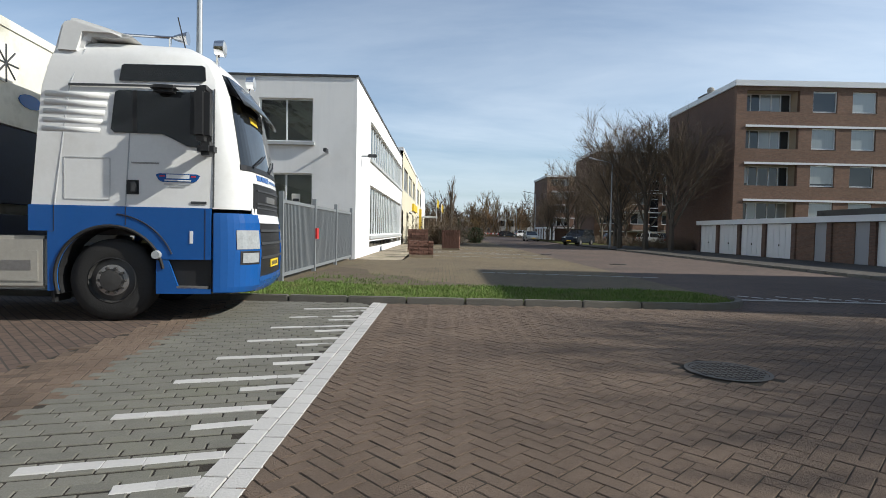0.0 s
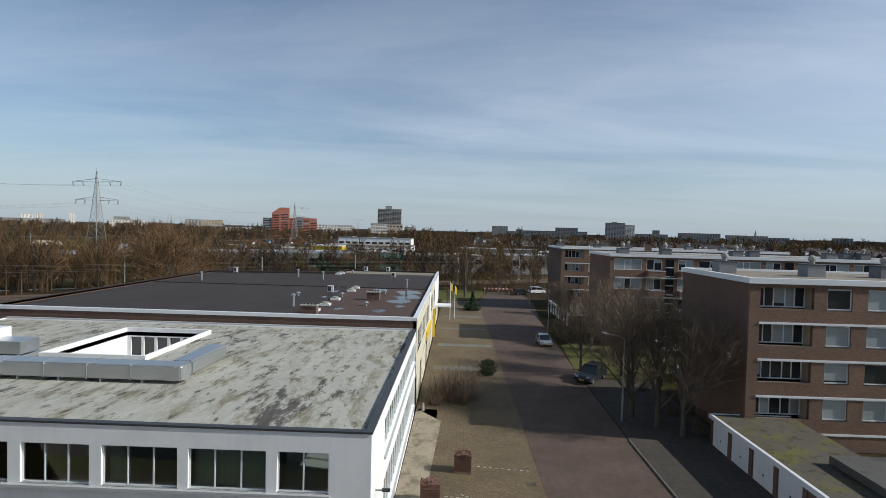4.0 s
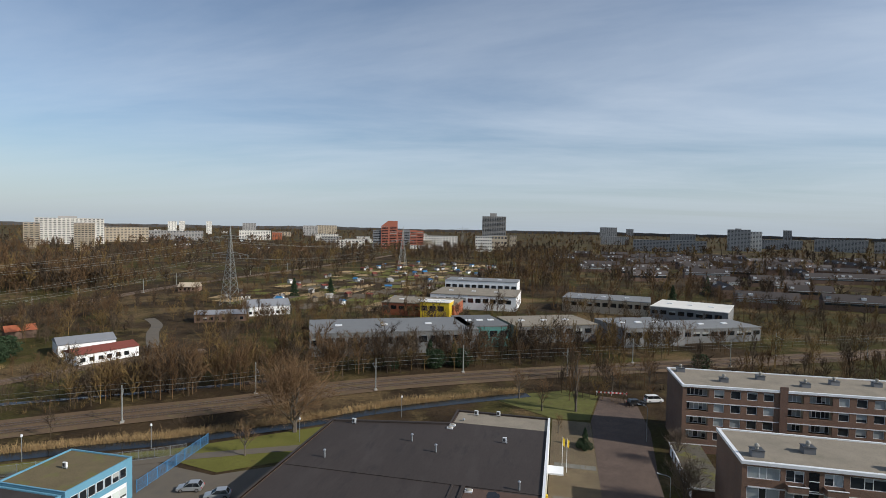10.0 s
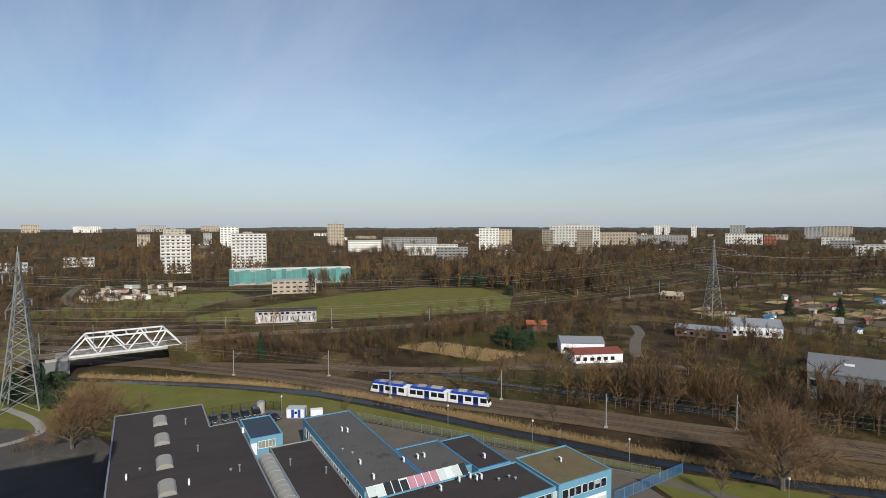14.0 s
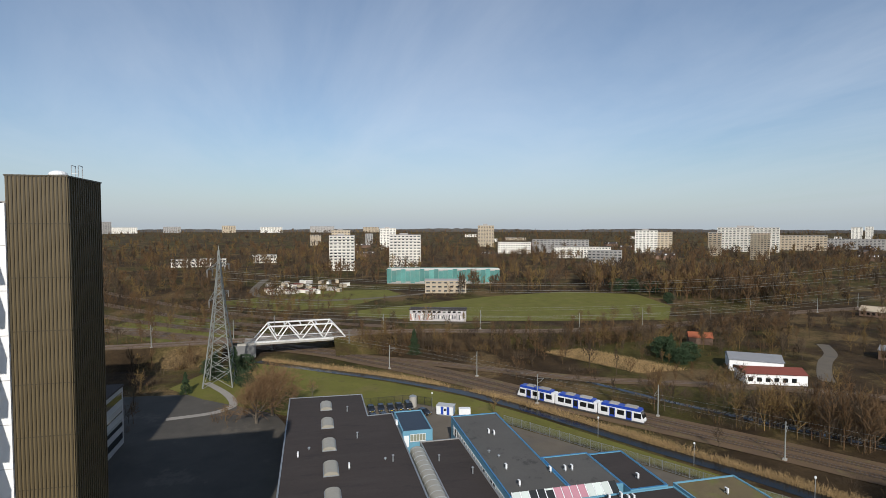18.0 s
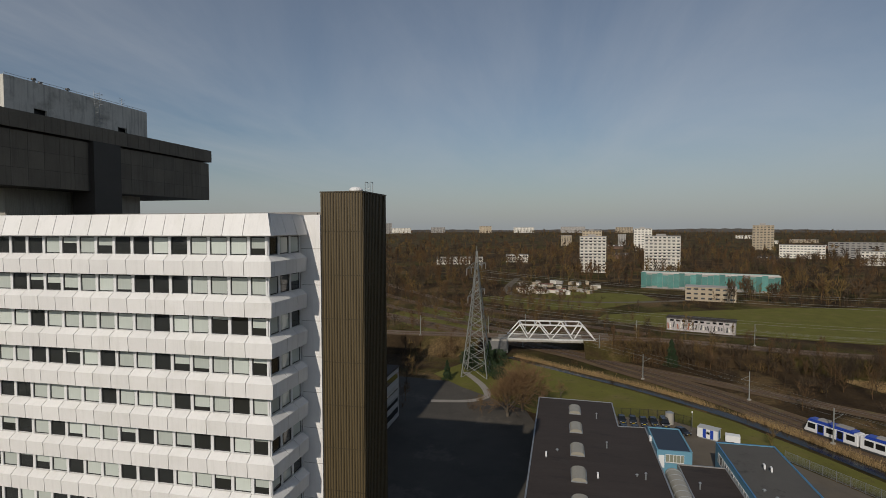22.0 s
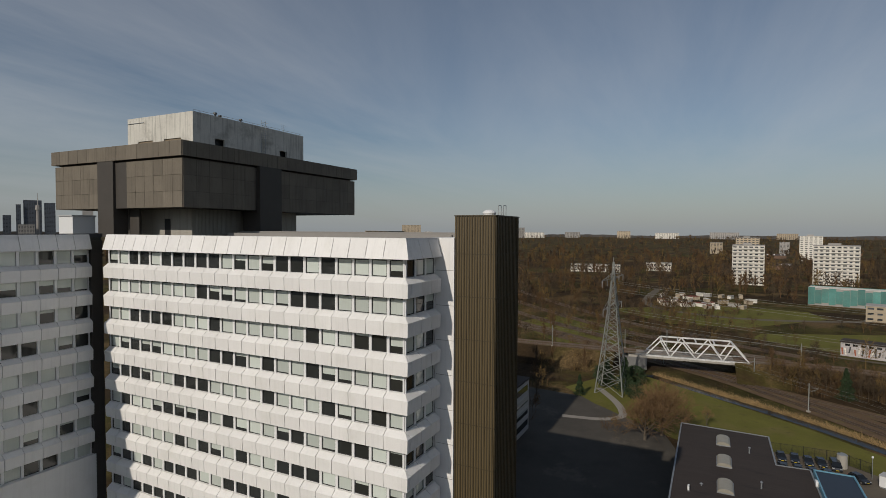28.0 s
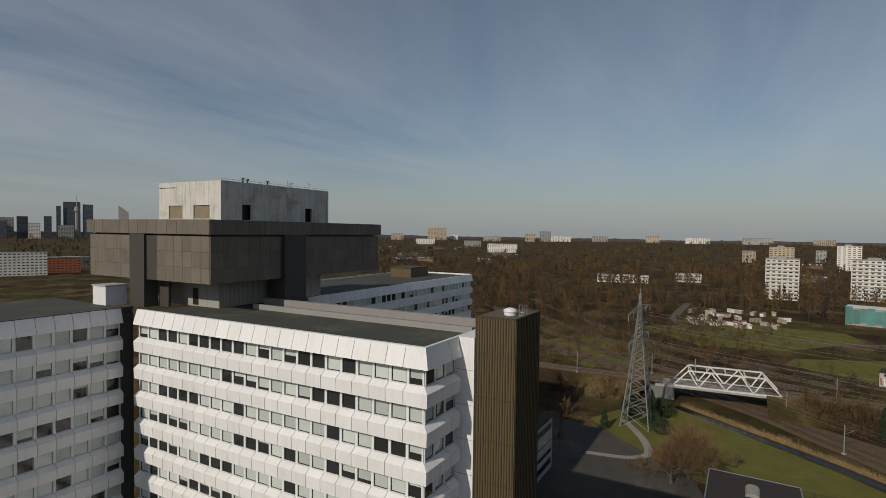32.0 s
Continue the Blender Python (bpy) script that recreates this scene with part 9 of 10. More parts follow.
flat("verge", [(-60, 9.26), (4.4, 9.26), (5.1, 9.7), (5.5, 10.5), (5.55, 11.75), (-3.6, 12.0), (-60, 10.4)], 0.045, "verge", "narrow grass verge with bare soil behind the kerb", "verge")
kerb = thing("kerb", 0, 0, 0, 0, "grey weathered concrete kerb stones along the verge", "kerb", kind="structure")
stone = as_mesh("kerb_stone", B((-0.49, -0.06, -0.05, 0.49, 0.06, 0.11)), "kerb", bevel=0.015)
for k in range(22):
    part("kerb_stone", stone, None, kerb, at=pose(3.9 - k * 1.0, 9.2, 0))
short = as_mesh("kerb_stone", B((-0.19, -0.06, -0.05, 0.19, 0.06, 0.11)), "kerb", bevel=0.015)
for k in range(6):
    a = math.radians(-90 + 7 + k * 15)
    part("kerb_stone", short, None, kerb, at=pose(4.35 + 1.22 * math.cos(a), 10.42 + 1.22 * math.sin(a), 0, 0, 0, math.degrees(a) + 90))
for k in range(30):
    part("kerb_stone", stone, None, kerb, at=pose(13.62, 12.6 + k * 1.0, 0, 0, 0, 90))
# hatch beside the lot entrance and faded lot lines
lines = thing("lot_markings", 0, 0, 0, 0, "faded white paver lines on the parking lot", "road marking", kind="structure")


def marking(ax, ay, bx, by, w=0.09, dash=0.4, gap=0.06, z=0.02):
    l = math.hypot(bx - ax, by - ay)
    a = math.degrees(math.atan2(by - ay, bx - ax))
    n = int(l / (dash + gap))
    key = (w, dash)
    if key not in FRAME_CACHE:
        FRAME_CACHE[key] = as_mesh("marking_paver", B((0, -w / 2, 0, dash, w / 2, 0.008)), "white_piece")
    for i in range(n):
        u = i / n
        part("marking_paver", FRAME_CACHE[key], None, lines, at=pose(ax + (bx - ax) * u, ay + (by - ay) * u, z, 0, 0, a))


marking(1.2, 16.3, 6.3, 15.6, 0.07)
marking(-1.0, 26.6, 5.3, 25.8)
marking(-1.2, 30.2, 5.2, 29.4)
marking(0.4, 32.3, 5.3, 29.4, 0.06, 0.2, 0.12)
marking(-0.6, 32.0, 3.2, 31.6, 0.06, 0.2, 0.12)
marking(0.3, 36.5, 5.2, 35.9, 0.06, 0.2, 0.2)
marking(5.7, 10.6, 13.5, 10.3, 0.14, 0.2, 0.01, 0.012)
for k in range(9):
    marking(6.2 + k * 0.8, 11.3, 6.75 + k * 0.8, 10.7, 0.1, 0.2, 0.01, 0.012)
for y in (62, 75, 88, 101):
    for k in range(8):
        part("pale_tile", B((-2.6 + k * 0.95, y, 0.016, -1.7 + k * 0.95, y + 1.8, 0.03)), "grey_piece", lines)

# ---- fence, lamps, brick pallets ----
gate = thing("gate_fence", -3.7, 12.4, 0, 90, "grey steel bar fence and gate beside the white building", "fence")
for k, (u0, u1) in enumerate(((0.0, 3.1), (3.2, 6.2), (6.3, 9.3))):
    bm = B((u0 + 0.05, -0.03, 0.12, u1 - 0.05, 0.03, 0.2), (u0 + 0.05, -0.03, 1.82, u1 - 0.05, 0.03, 1.9))
    leaf = part("leaf", bm, "galv", gate)
    bar = as_mesh("bar", B((-0.014, -0.014, 0.2, 0.014, 0.014, 1.82)), "galv")
    n = 24
    for i in range(n):
        part("bar", bar, None, leaf, at=(u0 + 0.12 + (u1 - u0 - 0.24) * i / (n - 1), 0, 0))
for u in (0.0, 3.15, 6.25, 9.35):
    part("post", B((u - 0.05, -0.05, 0, u + 0.05, 0.05, 2.08)), "galv", gate)
part("lock_box", B((3.1, -0.1, 0.95, 3.3, -0.05, 1.25)), "red", gate, "red lock box")


def lamp(x, y, h, rz, reach, label):
    t = thing("street_lamp", x, y, 0, rz, label, "street lamp", "street lamps")
    bm = bmesh.new()
    tube(bm, (0, 0, 0), (0, 0, h * 0.33), 0.09, 0.085, n=12)
    tube(bm, (0, 0, h * 0.33), (0, 0, h - 0.5), 0.06, 0.045, n=12)
    prev = (0, 0, h - 0.5)
    for k in range(1, 7):
        a = k / 6 * 1.25
        q = (reach * (1 - math.cos(a)) * 1.1, 0, h - 0.5 + 0.5 * math.sin(a))
        tube(bm, prev, q, 0.04, n=10)
        prev = q
    part("pole", bm, "galv", t)
    bm = bmesh.new()
    tube(bm, prev, (prev[0] + 0.2, 0, prev[2] + 0.06), 0.045, 0.07, n=10)
    bmesh.ops.create_uvsphere(bm, u_segments=16, v_segments=8, radius=0.2, matrix=Matrix.Translation((prev[0] + 0.38, 0, prev[2] + 0.1)) @ Matrix.Rotation(-0.25, 4, "Y") @ Matrix.Diagonal((1.35, 0.55, 0.42, 1)))
    head = part("head", bm, "white_trim", t, "pale oval lamp head", smooth=False)
    bm = bmesh.new()
    bmesh.ops.create_uvsphere(bm, u_segments=14, v_segments=6, radius=0.16, matrix=Matrix.Translation((prev[0] + 0.39, 0, prev[2] + 0.06)) @ Matrix.Diagonal((1.3, 0.5, 0.42, 1)))
    part("lens", bm, "headlight", head)
    return t


lamp(-4.3, 9.52, 6.0, -120, 0.45, "grey street lamp with an oval head behind the lorry")
for x, y in ((14.3, 46.3), (14.4, 85), (15.9, 118)):
    lamp(x, y, 7.6, 180, 1.8, "tall grey street lamp with a long arm")
for x, y in ((-114, 66.5), (-96, 78), (-78, 88.5), (-52.5, 99), (-141, 33), (-37, 118)):
    t = thing("path_lamp", x, y, 0, 0, "slim post lamp along the bank path", "post lamp", "path lamps")
    bm = bmesh.new()
    tube(bm, (0, 0, 0), (0, 0, 4.6), 0.06, n=8)
    part("pole", bm, "galv", t)
    bm = bmesh.new()
    tube(bm, (0, 0, 4.6), (0, 0, 4.95), 0.22, 0.16, n=12)
    part("lantern", bm, "white_trim", t)


def pallet(x, y, w, d, rows, rz, seed):
    t = thing("brick_pallet", x, y, 0.015, rz, "wooden pallet stacked with reddish brown paving bricks", "brick stack", "brick pallets")
    for k in range(5):
        part("board", B((-w / 2 + k * (w - 0.12) / 4, -d / 2, 0.1, -w / 2 + 0.12 + k * (w - 0.12) / 4, d / 2, 0.13)), "wood", t)
    for k in range(3):
        part("runner", B((-w / 2, -d / 2 + k * (d - 0.1) / 2, 0.0, w / 2, -d / 2 + 0.1 + k * (d - 0.1) / 2, 0.1)), "wood", t)
    r = random.Random(seed)
    bl, bw, bh = 0.205, 0.1, 0.075
    bmsh = as_mesh("brick", B((-bl / 2, -bw / 2, 0, bl / 2, bw / 2, bh)), "pallet_brick")
    side = as_mesh("brick", B((-bw / 2, -bl / 2, 0, bw / 2, bl / 2, bh)), "pallet_brick")
    rest, made = bmesh.new(), 0
    for j in reversed(range(rows)):
        flip = j % 2
        l, ww = (bl, bw) if flip else (bw, bl)
        nx, ny = int(w / (l + 0.008)), int(d / (ww + 0.008))
        for i in range(nx):
            for k in range(ny):
                if 0 < i < nx - 1 and 0 < k < ny - 1 and j < rows - 1:
                    continue
                if j == rows - 1 and r.random() < 0.45:
                    continue
                spot = pose(-w / 2 + (i + 0.5) * w / nx + r.uniform(-0.01, 0.01), -d / 2 + (k + 0.5) * d / ny + r.uniform(-0.01, 0.01), 0.13 + j * (bh + 0.003), 0, 0, r.uniform(-4, 4))
                if made < 110:
                    part("brick", bmsh if flip else side, None, t, at=spot)
                else:
                    v = box(rest, -l / 2, -ww / 2, 0, l / 2, ww / 2, bh)
                    bmesh.ops.transform(rest, matrix=spot, verts=v)
                made += 1
    if rest.verts:
        tagged(part("lower_bricks", rest, "pallet_brick", t), "joined lower bricks of the stack", "", kind="stuff")
    else:
        rest.free()
    if rows > 2:
        part("core", B((-w / 2 + 0.12, -d / 2 + 0.12, 0.13, w / 2 - 0.12, d / 2 - 0.12, 0.13 + (rows - 1) * (bh + 0.003))), "pallet_brick", t)
    return t


pallet(-1.45, 31.2, 1.15, 1.0, 15, 3, 1)
pallet(0.55, 35.6, 1.15, 1.0, 15, -5, 2)
pallet(-1.0, 25.1, 1.1, 1.0, 8, 4, 3)
bin_ = thing("bollard", -2.9, 47.5, 0, 0, "pale concrete bollard by the white building", "bollard")
bm = bmesh.new()
tube(bm, (0, 0, 0), (0, 0, 0.7), 0.16, 0.12, n=12)
part("post", bm, "concrete", bin_)
for i, (x, y, z) in enumerate(((-4.75, 22.15, 4.35), (-3.52, 23.5, 4.4))):
    c = thing("security_camera", x, y, z, 0 if i == 0 else 90, "small grey security camera on the white wall", "camera", "security cameras")
    part("arm", B((-0.03, -0.35, -0.03, 0.03, 0.06, 0.03)), "galv", c)
    part("body", B((-0.07, -0.6, -0.05, 0.07, -0.22, 0.09)), "dark_trim", c, bevel=0.02)
poster = thing("window_poster", -6.25, 22.31, 2.15, 0, "pale poster behind the office window", "poster")
part("sheet", B((0, 0, 0, 0.35, 0.01, 0.5)), "far_white", poster)
part("bar", B((0.05, -0.004, 0.2, 0.3, 0.0, 0.3)), "dark_trim", poster)
emblem = thing("window_emblem", -9.65, 22.31, 2.65, 0, "blue panel with a round white emblem behind the glass", "emblem")
part("panel", B((-0.45, 0.012, -1.7, 0.45, 0.02, 0.8)), "car_dark", emblem)
bm = bmesh.new()
tube(bm, (0, 0.008, 0.2), (0, -0.002, 0.2), 0.3, n=24)
part("disc", bm, "far_white", emblem)
for x, y, h in ((-1.2, 97.5, 7.0), (-0.4, 99, 6.2)):
    f = thing("flagpole", x, y, 0, 0, "white flagpole with a small limp yellow-green flag", "flagpole", "flagpoles")
    bm = bmesh.new()
    tube(bm, (0, 0, 0), (0, 0, h), 0.05, 0.03, n=8)
    part("pole", bm, "white_trim", f)
    bm = bmesh.new()
    extrude(bm, [(0.03, 0, h - 0.1), (0.4, 0.1, h - 0.5), (0.35, 0.05, h - 1.8), (0.03, 0, h - 1.5)], (0, 0.02, 0))
    part("flag", bm, "yellow", f)
barrier = thing("road_barrier", 11.5, 148.2, 0, 4, "red and white striped road barrier at the street's end", "barrier")
for k in range(16):
    part("stripe", B((-4 + k * 0.5, -0.04, 0.6, -3.5 + k * 0.5, 0.04, 1.0)), "red" if k % 2 else "white_trim", barrier)
for u in (-3.8, 0, 3.8):
    part("post", B((u - 0.06, 0.04, 0, u + 0.06, 0.14, 1.1)), "white_trim", barrier)


# ---- the truck ----
truck = thing("truck", -2.63, 7.03, 0, 7, "white and blue lorry cab with high roof parked beside kerb", "truck")
TWD = 2.45
def at_height(z, table):
    """Reads a value off a table of (height, value) rows."""
    for (za, a), (zb, b) in zip(table, table[1:]):
        if z <= zb:
            return a + (b - a) * max(0.0, (z - za) / (zb - za))
    return table[-1][1]


FRONT = [(0.36, 0.08), (0.46, 0.15), (0.9, 0.17), (1.3, 0.14), (1.46, 0.10), (1.8, 0.10), (2.1, 0.05), (2.5, -0.03), (2.95, -0.13), (3.3, -0.28), (3.45, -0.42), (3.56, -0.62), (3.63, -0.95)]
REAR = [(1.47, -2.50), (2.95, -2.38), (3.3, -2.30), (3.63, -2.20)]
INSET = [(0.4, 0.0), (2.6, 0.0), (3.0, 0.015), (3.3, 0.05), (3.45, 0.10), (3.56, 0.20), (3.63, 0.42)]


def nose(z, u):
    """A point of the cab's skin: u runs round the front from the near door edge (0) to the far one (1)."""
    fx, g = at_height(z, FRONT), at_height(z, INSET)
    xb = min(-0.34, fx - 0.14)
    v = min(u, 1 - u)
    if v < 0.3:
        k = v / 0.3
        x = xb * (1 - k) ** 2 + (fx - 0.02) * 2 * k * (1 - k) + fx * k * k
        y = g + 0.05 * 2 * k * (1 - k) + 0.56 * k * k * (1 - g)
    else:
        k = (v - 0.3) / 0.2
        x = fx + 0.035 * math.sin(k * math.pi / 2)
        y = g + 0.56 * (1 - g) + (TWD / 2 - g - 0.56 * (1 - g)) * k
    return Vector((x, y if u <= 0.5 else TWD - y, z))


def shell(bm, zs, us, off=0.0, thick=0.025):
    """A piece of that skin with thickness, lifted off by off."""
    def grid(o):
        rows = []
        for z in zs:
            row = []
            for u in us:
                a, b = nose(z, max(0, u - 0.01)), nose(z, min(1, u + 0.01))
                c, d = nose(z - 0.01, u), nose(z + 0.01, u)
                nrm = (b - a).cross(d - c).normalized()
                row.append(bm.verts.new(nose(z, u) + nrm * o))
            rows.append(row)
        return rows
    out, back = grid(off), grid(off - thick)
    m, n = len(zs), len(us)
    for i in range(m - 1):
        for j in range(n - 1):
            bm.faces.new((out[i][j], out[i][j + 1], out[i + 1][j + 1], out[i + 1][j]))
            bm.faces.new((back[i][j], back[i + 1][j], back[i + 1][j + 1], back[i][j + 1]))
    for i in range(m - 1):
        bm.faces.new((out[i][0], out[i + 1][0], back[i + 1][0], back[i][0]))
        bm.faces.new((out[i][-1], back[i][-1], back[i + 1][-1], out[i + 1][-1]))
    for j in range(n - 1):
        bm.faces.new((out[0][j], back[0][j], back[0][j + 1], out[0][j + 1]))
        bm.faces.new((out[-1][j], out[-1][j + 1], back[-1][j + 1], back[-1][j]))
    return bm


def steps(a, b, n):
    return [a + (b - a) * k / n for k in range(n + 1)]


# the white shell, drawn up in rings from the floor to the roof
bm = bmesh.new()
rings = []
LEVELS = (1.47, 1.8, 2.1, 2.5, 2.95, 3.12, 3.3, 3.38, 3.45, 3.51, 3.56, 3.60, 3.63)
for z in LEVELS:
    g, rx = at_height(z, INSET), at_height(z, REAR)
    ring = [bm.verts.new((rx, g, z)), bm.verts.new((-1.4, g, z))] + [bm.verts.new(nose(z, u)) for u in steps(0, 1, 26)] + [bm.verts.new((-1.4, TWD - g, z)), bm.verts.new((rx, TWD - g, z))]
    rings.append(ring)
for a, b in zip(rings, rings[1:]):
    for k in range(len(a) - 1):
        bm.faces.new((a[k], a[k + 1], b[k + 1], b[k]))
bm.faces.new([bm.verts.new(v.co) for v in rings[-1]])
bm.faces.new([bm.verts.new(v.co) for v in rings[0]][::-1])
rear = [bm.verts.new(r[0].co) for r in rings] + [bm.verts.new(r[-1].co) for r in rings[::-1]]
bm.faces.new(rear[::-1])
part("cab", bm, "paint_white", truck, "white cab shell", smooth=True)
bm = bmesh.new()
extrude(bm, [(x, 0.05, z) for x, z in ((-2.29, 3.36), (-2.20, 3.72), (-2.13, 3.82), (-2.02, 3.82), (-1.66, 3.72), (-1.32, 3.62), (-1.60, 3.60), (-1.90, 3.60), (-1.97, 3.36))], (0, TWD - 0.1, 0))
part("roof_spoiler", bm, "paint_white", truck, "white roof fairing and spoiler", bevel=0.05)
for y0 in (-0.014, TWD - 0.02):
    s = -1 if y0 < 1 else 1
    f = y0 if s < 0 else y0 + 0.034
    skin = [(-2.53, 1.15), (-2.53, 1.475), (-0.36, 1.475), (-0.36, 0.81), (-0.99, 0.81)]
    skin += [(-1.58 + 0.63 * math.cos(radians(a)), 0.58 + 0.63 * math.sin(radians(a))) for a in steps(24, 196, 20)]
    skin += [(-2.31, 0.40), (-2.31, 1.15)]
    bm = bmesh.new()
    extrude(bm, [(x, y0, z) for x, z in skin], (0, 0.034, 0))
    side = part("blue_panel", bm, "paint_blue", truck, "blue lower side panel")
    for bx in ((-2.24, 1.15, -2.232, 1.47), (-1.40, 1.24, -1.392, 1.47), (-0.44, 0.81, -0.43, 1.46), (-2.31, 1.142, -2.24, 1.15)):
        part("panel_seam", B((bx[0], min(f, f + s * 0.003), bx[1], bx[2], max(f, f + s * 0.003), bx[3])), "container_dark", side)
    bm = bmesh.new()
    arc = [(-1.58 + 0.80 * math.cos(radians(a)), 0.58 + 0.80 * math.sin(radians(a))) for a in steps(22, 84, 14)]
    for (xa, za), (xb, zb) in zip(arc, arc[1:]):
        tube(bm, (xa, f, za), (xb, f, zb), 0.012, n=5)
    part("wing_edge", bm, "container_dark", side, "dark curved seam over the wheel")
    bm = bmesh.new()
    arc = [(-1.58 + 0.645 * math.cos(radians(a)), 0.58 + 0.645 * math.sin(radians(a))) for a in steps(10, 200, 24)]
    for (xa, za), (xb, zb) in zip(arc, arc[1:]):
        tube(bm, (xa, f, za), (xb, f, zb), 0.022, n=6)
    part("arch_lip", bm, "rubber", side, "black rubber wheel arch lip")
    bm = bmesh.new()
    extrude(bm, [(x, y0, z) for x, z in ((-1.03, 0.80), (-0.88, 0.80), (-0.76, 0.46), (-0.36, 0.43), (-0.36, 0.37), (-1.03, 0.37))], (0, 0.034, 0))
    part("step_cover", bm, "paint_blue", side, "blue step cover")
    part("step_well", B((-1.0, 0.05 if s < 0 else TWD - 0.3, 0.38, -0.37, 0.3 if s < 0 else TWD - 0.05, 0.84)), "black_plastic", side, "dark step recess")
    part("step_plate", B((-0.78, min(f, f - s * 0.08), 0.44, -0.40, max(f, f - s * 0.08), 0.47)), "steel", side, "ribbed steel step")
    bm = bmesh.new()
    tube(bm, (-1.02, f, 0.87), (-1.02, f + s * 0.05, 0.87), 0.06, 0.05, n=14)
    part("marker_lamp", bm, "headlight", side, "small round marker lamp")
part("lower_body", B((-0.95, 0.30, 0.36, -0.05, TWD - 0.30, 1.46), (-2.4, 0.35, 1.10, -0.95, TWD - 0.35, 1.46)), "black_plastic", truck)
part("chassis", B((-6.0, 0.5, 0.55, -0.7, TWD - 0.5, 0.95)), "black_plastic", truck)
for u0, u1 in ((0.0, 0.27), (0.73, 1.0)):
    bm = shell(bmesh.new(), (0.38, 0.46, 0.7, 0.9, 1.1, 1.3, 1.38, 1.42), steps(u0, u1, 9), 0.02, 0.04)
    corner = part("bumper_corner", bm, "paint_blue", truck, "blue rounded bumper corner", smooth=False, bevel=0.012)
    a, b = (0.10, 0.245) if u0 == 0 else (0.755, 0.90)
    h = part("headlight", shell(bmesh.new(), steps(0.95, 1.20, 3), steps(a, b, 5), 0.03, 0.03), "headlight", corner, "clear headlight lens")
    a, b = (0.13, 0.235) if u0 == 0 else (0.765, 0.87)
    part("fog_lamp", shell(bmesh.new(), steps(0.77, 0.90, 2), steps(a, b, 4), 0.03, 0.03), "headlight", corner)
    part("lamp_surround", shell(bmesh.new(), steps(0.745, 0.925, 2), steps(a - 0.012, b + 0.012, 4), 0.024, 0.02), "black_plastic", corner)
    part("white_corner", shell(bmesh.new(), steps(1.27, 1.50, 3), steps(u0 + (0.22 if u0 == 0 else 0), u1 - (0 if u0 == 0 else 0.22), 4), 0.012, 0.02), "paint_white", truck, "white front corner")
part("bumper", shell(bmesh.new(), (0.37, 0.42, 0.50, 0.56), steps(0.26, 0.74, 10), 0.02, 0.05), "paint_blue", truck, "blue lower front bumper")
part("bumper_vent", shell(bmesh.new(), steps(0.56, 1.30, 6), steps(0.265, 0.735, 10), 0.0, 0.04), "black_plastic", truck, "dark bumper intake")
for z in (0.80, 1.0, 1.18):
    part("intake_bar", shell(bmesh.new(), (z, z + 0.035), steps(0.28, 0.72, 8), 0.02, 0.03), "dark_trim", truck)
part("front_panel", shell(bmesh.new(), (1.30, 1.36, 1.42), steps(0.25, 0.75, 10), 0.016, 0.03), "paint_white", truck, "white lip under the grille")
part("grille", shell(bmesh.new(), steps(1.42, 1.84, 4), steps(0.24, 0.76, 12), 0.012, 0.03), "black_plastic", truck, "dark front grille")
for z in (1.50, 1.56, 1.74):
    part("grille_bar", shell(bmesh.new(), (z, z + 0.025), steps(0.27, 0.73, 8), 0.022, 0.02), "dark_trim", truck)
part("badge", shell(bmesh.new(), (1.60, 1.69), steps(0.40, 0.58, 4), 0.026, 0.02), "steel", truck, "plain steel badge shape")
for k, (a, b) in enumerate(((0.30, 0.36), (0.37, 0.415), (0.425, 0.48), (0.50, 0.70))):
    part("name_bar", shell(bmesh.new(), (1.895, 1.97) if k < 3 else (1.905, 1.945), steps(a, b, 3), 0.008, 0.012), "paint_blue", truck, "plain blue lettering bar")
m = pose(0.215, 1.22, 0.72)
plate = part("number_plate", B((-0.02, -0.26, -0.055, 0.0, 0.26, 0.055)), "yellow", truck, "yellow number plate", at=m)
for k in range(6):
    part("plate_bar", B((0.0, -0.21 + k * 0.072, -0.03, 0.003, -0.165 + k * 0.072, 0.03)), "dark_trim", plate)
part("windscreen", shell(bmesh.new(), steps(2.06, 2.98, 8), steps(0.155, 0.845, 20), 0.010, 0.02), "car_glass", truck, "large dark windscreen")
part("dashboard_band", shell(bmesh.new(), (2.0, 2.07), steps(0.15, 0.85, 16), 0.014, 0.02), "black_plastic", truck, "black seal under the windscreen")
part("header_panel", shell(bmesh.new(), (2.97, 3.10, 3.24), steps(0.15, 0.85, 16), 0.008, 0.02), "black_plastic", truck, "dark panel over the windscreen")
bm = bmesh.new()
us = steps(0.14, 0.86, 16)
hi = [bm.verts.new(nose(3.20, u) + Vector((0.05, 0, 0.02))) for u in us]
lo = [bm.verts.new(nose(2.86, u) + Vector((0.19, 0, 0.0))) for u in us]
hb = [bm.verts.new(v.co + Vector((-0.015, 0, -0.01))) for v in hi]
lb = [bm.verts.new(v.co + Vector((-0.015, 0, -0.01))) for v in lo]
for k in range(16):
    bm.faces.new((lo[k], lo[k + 1], hi[k + 1], hi[k]))
    bm.faces.new((lb[k + 1], lb[k], hb[k], hb[k + 1]))
    bm.faces.new((lo[k + 1], lo[k], lb[k], lb[k + 1]))
    bm.faces.new((hi[k], hi[k + 1], hb[k + 1], hb[k]))
part("sun_visor", bm, "visor", truck, "smoked plastic sun visor", smooth=True)
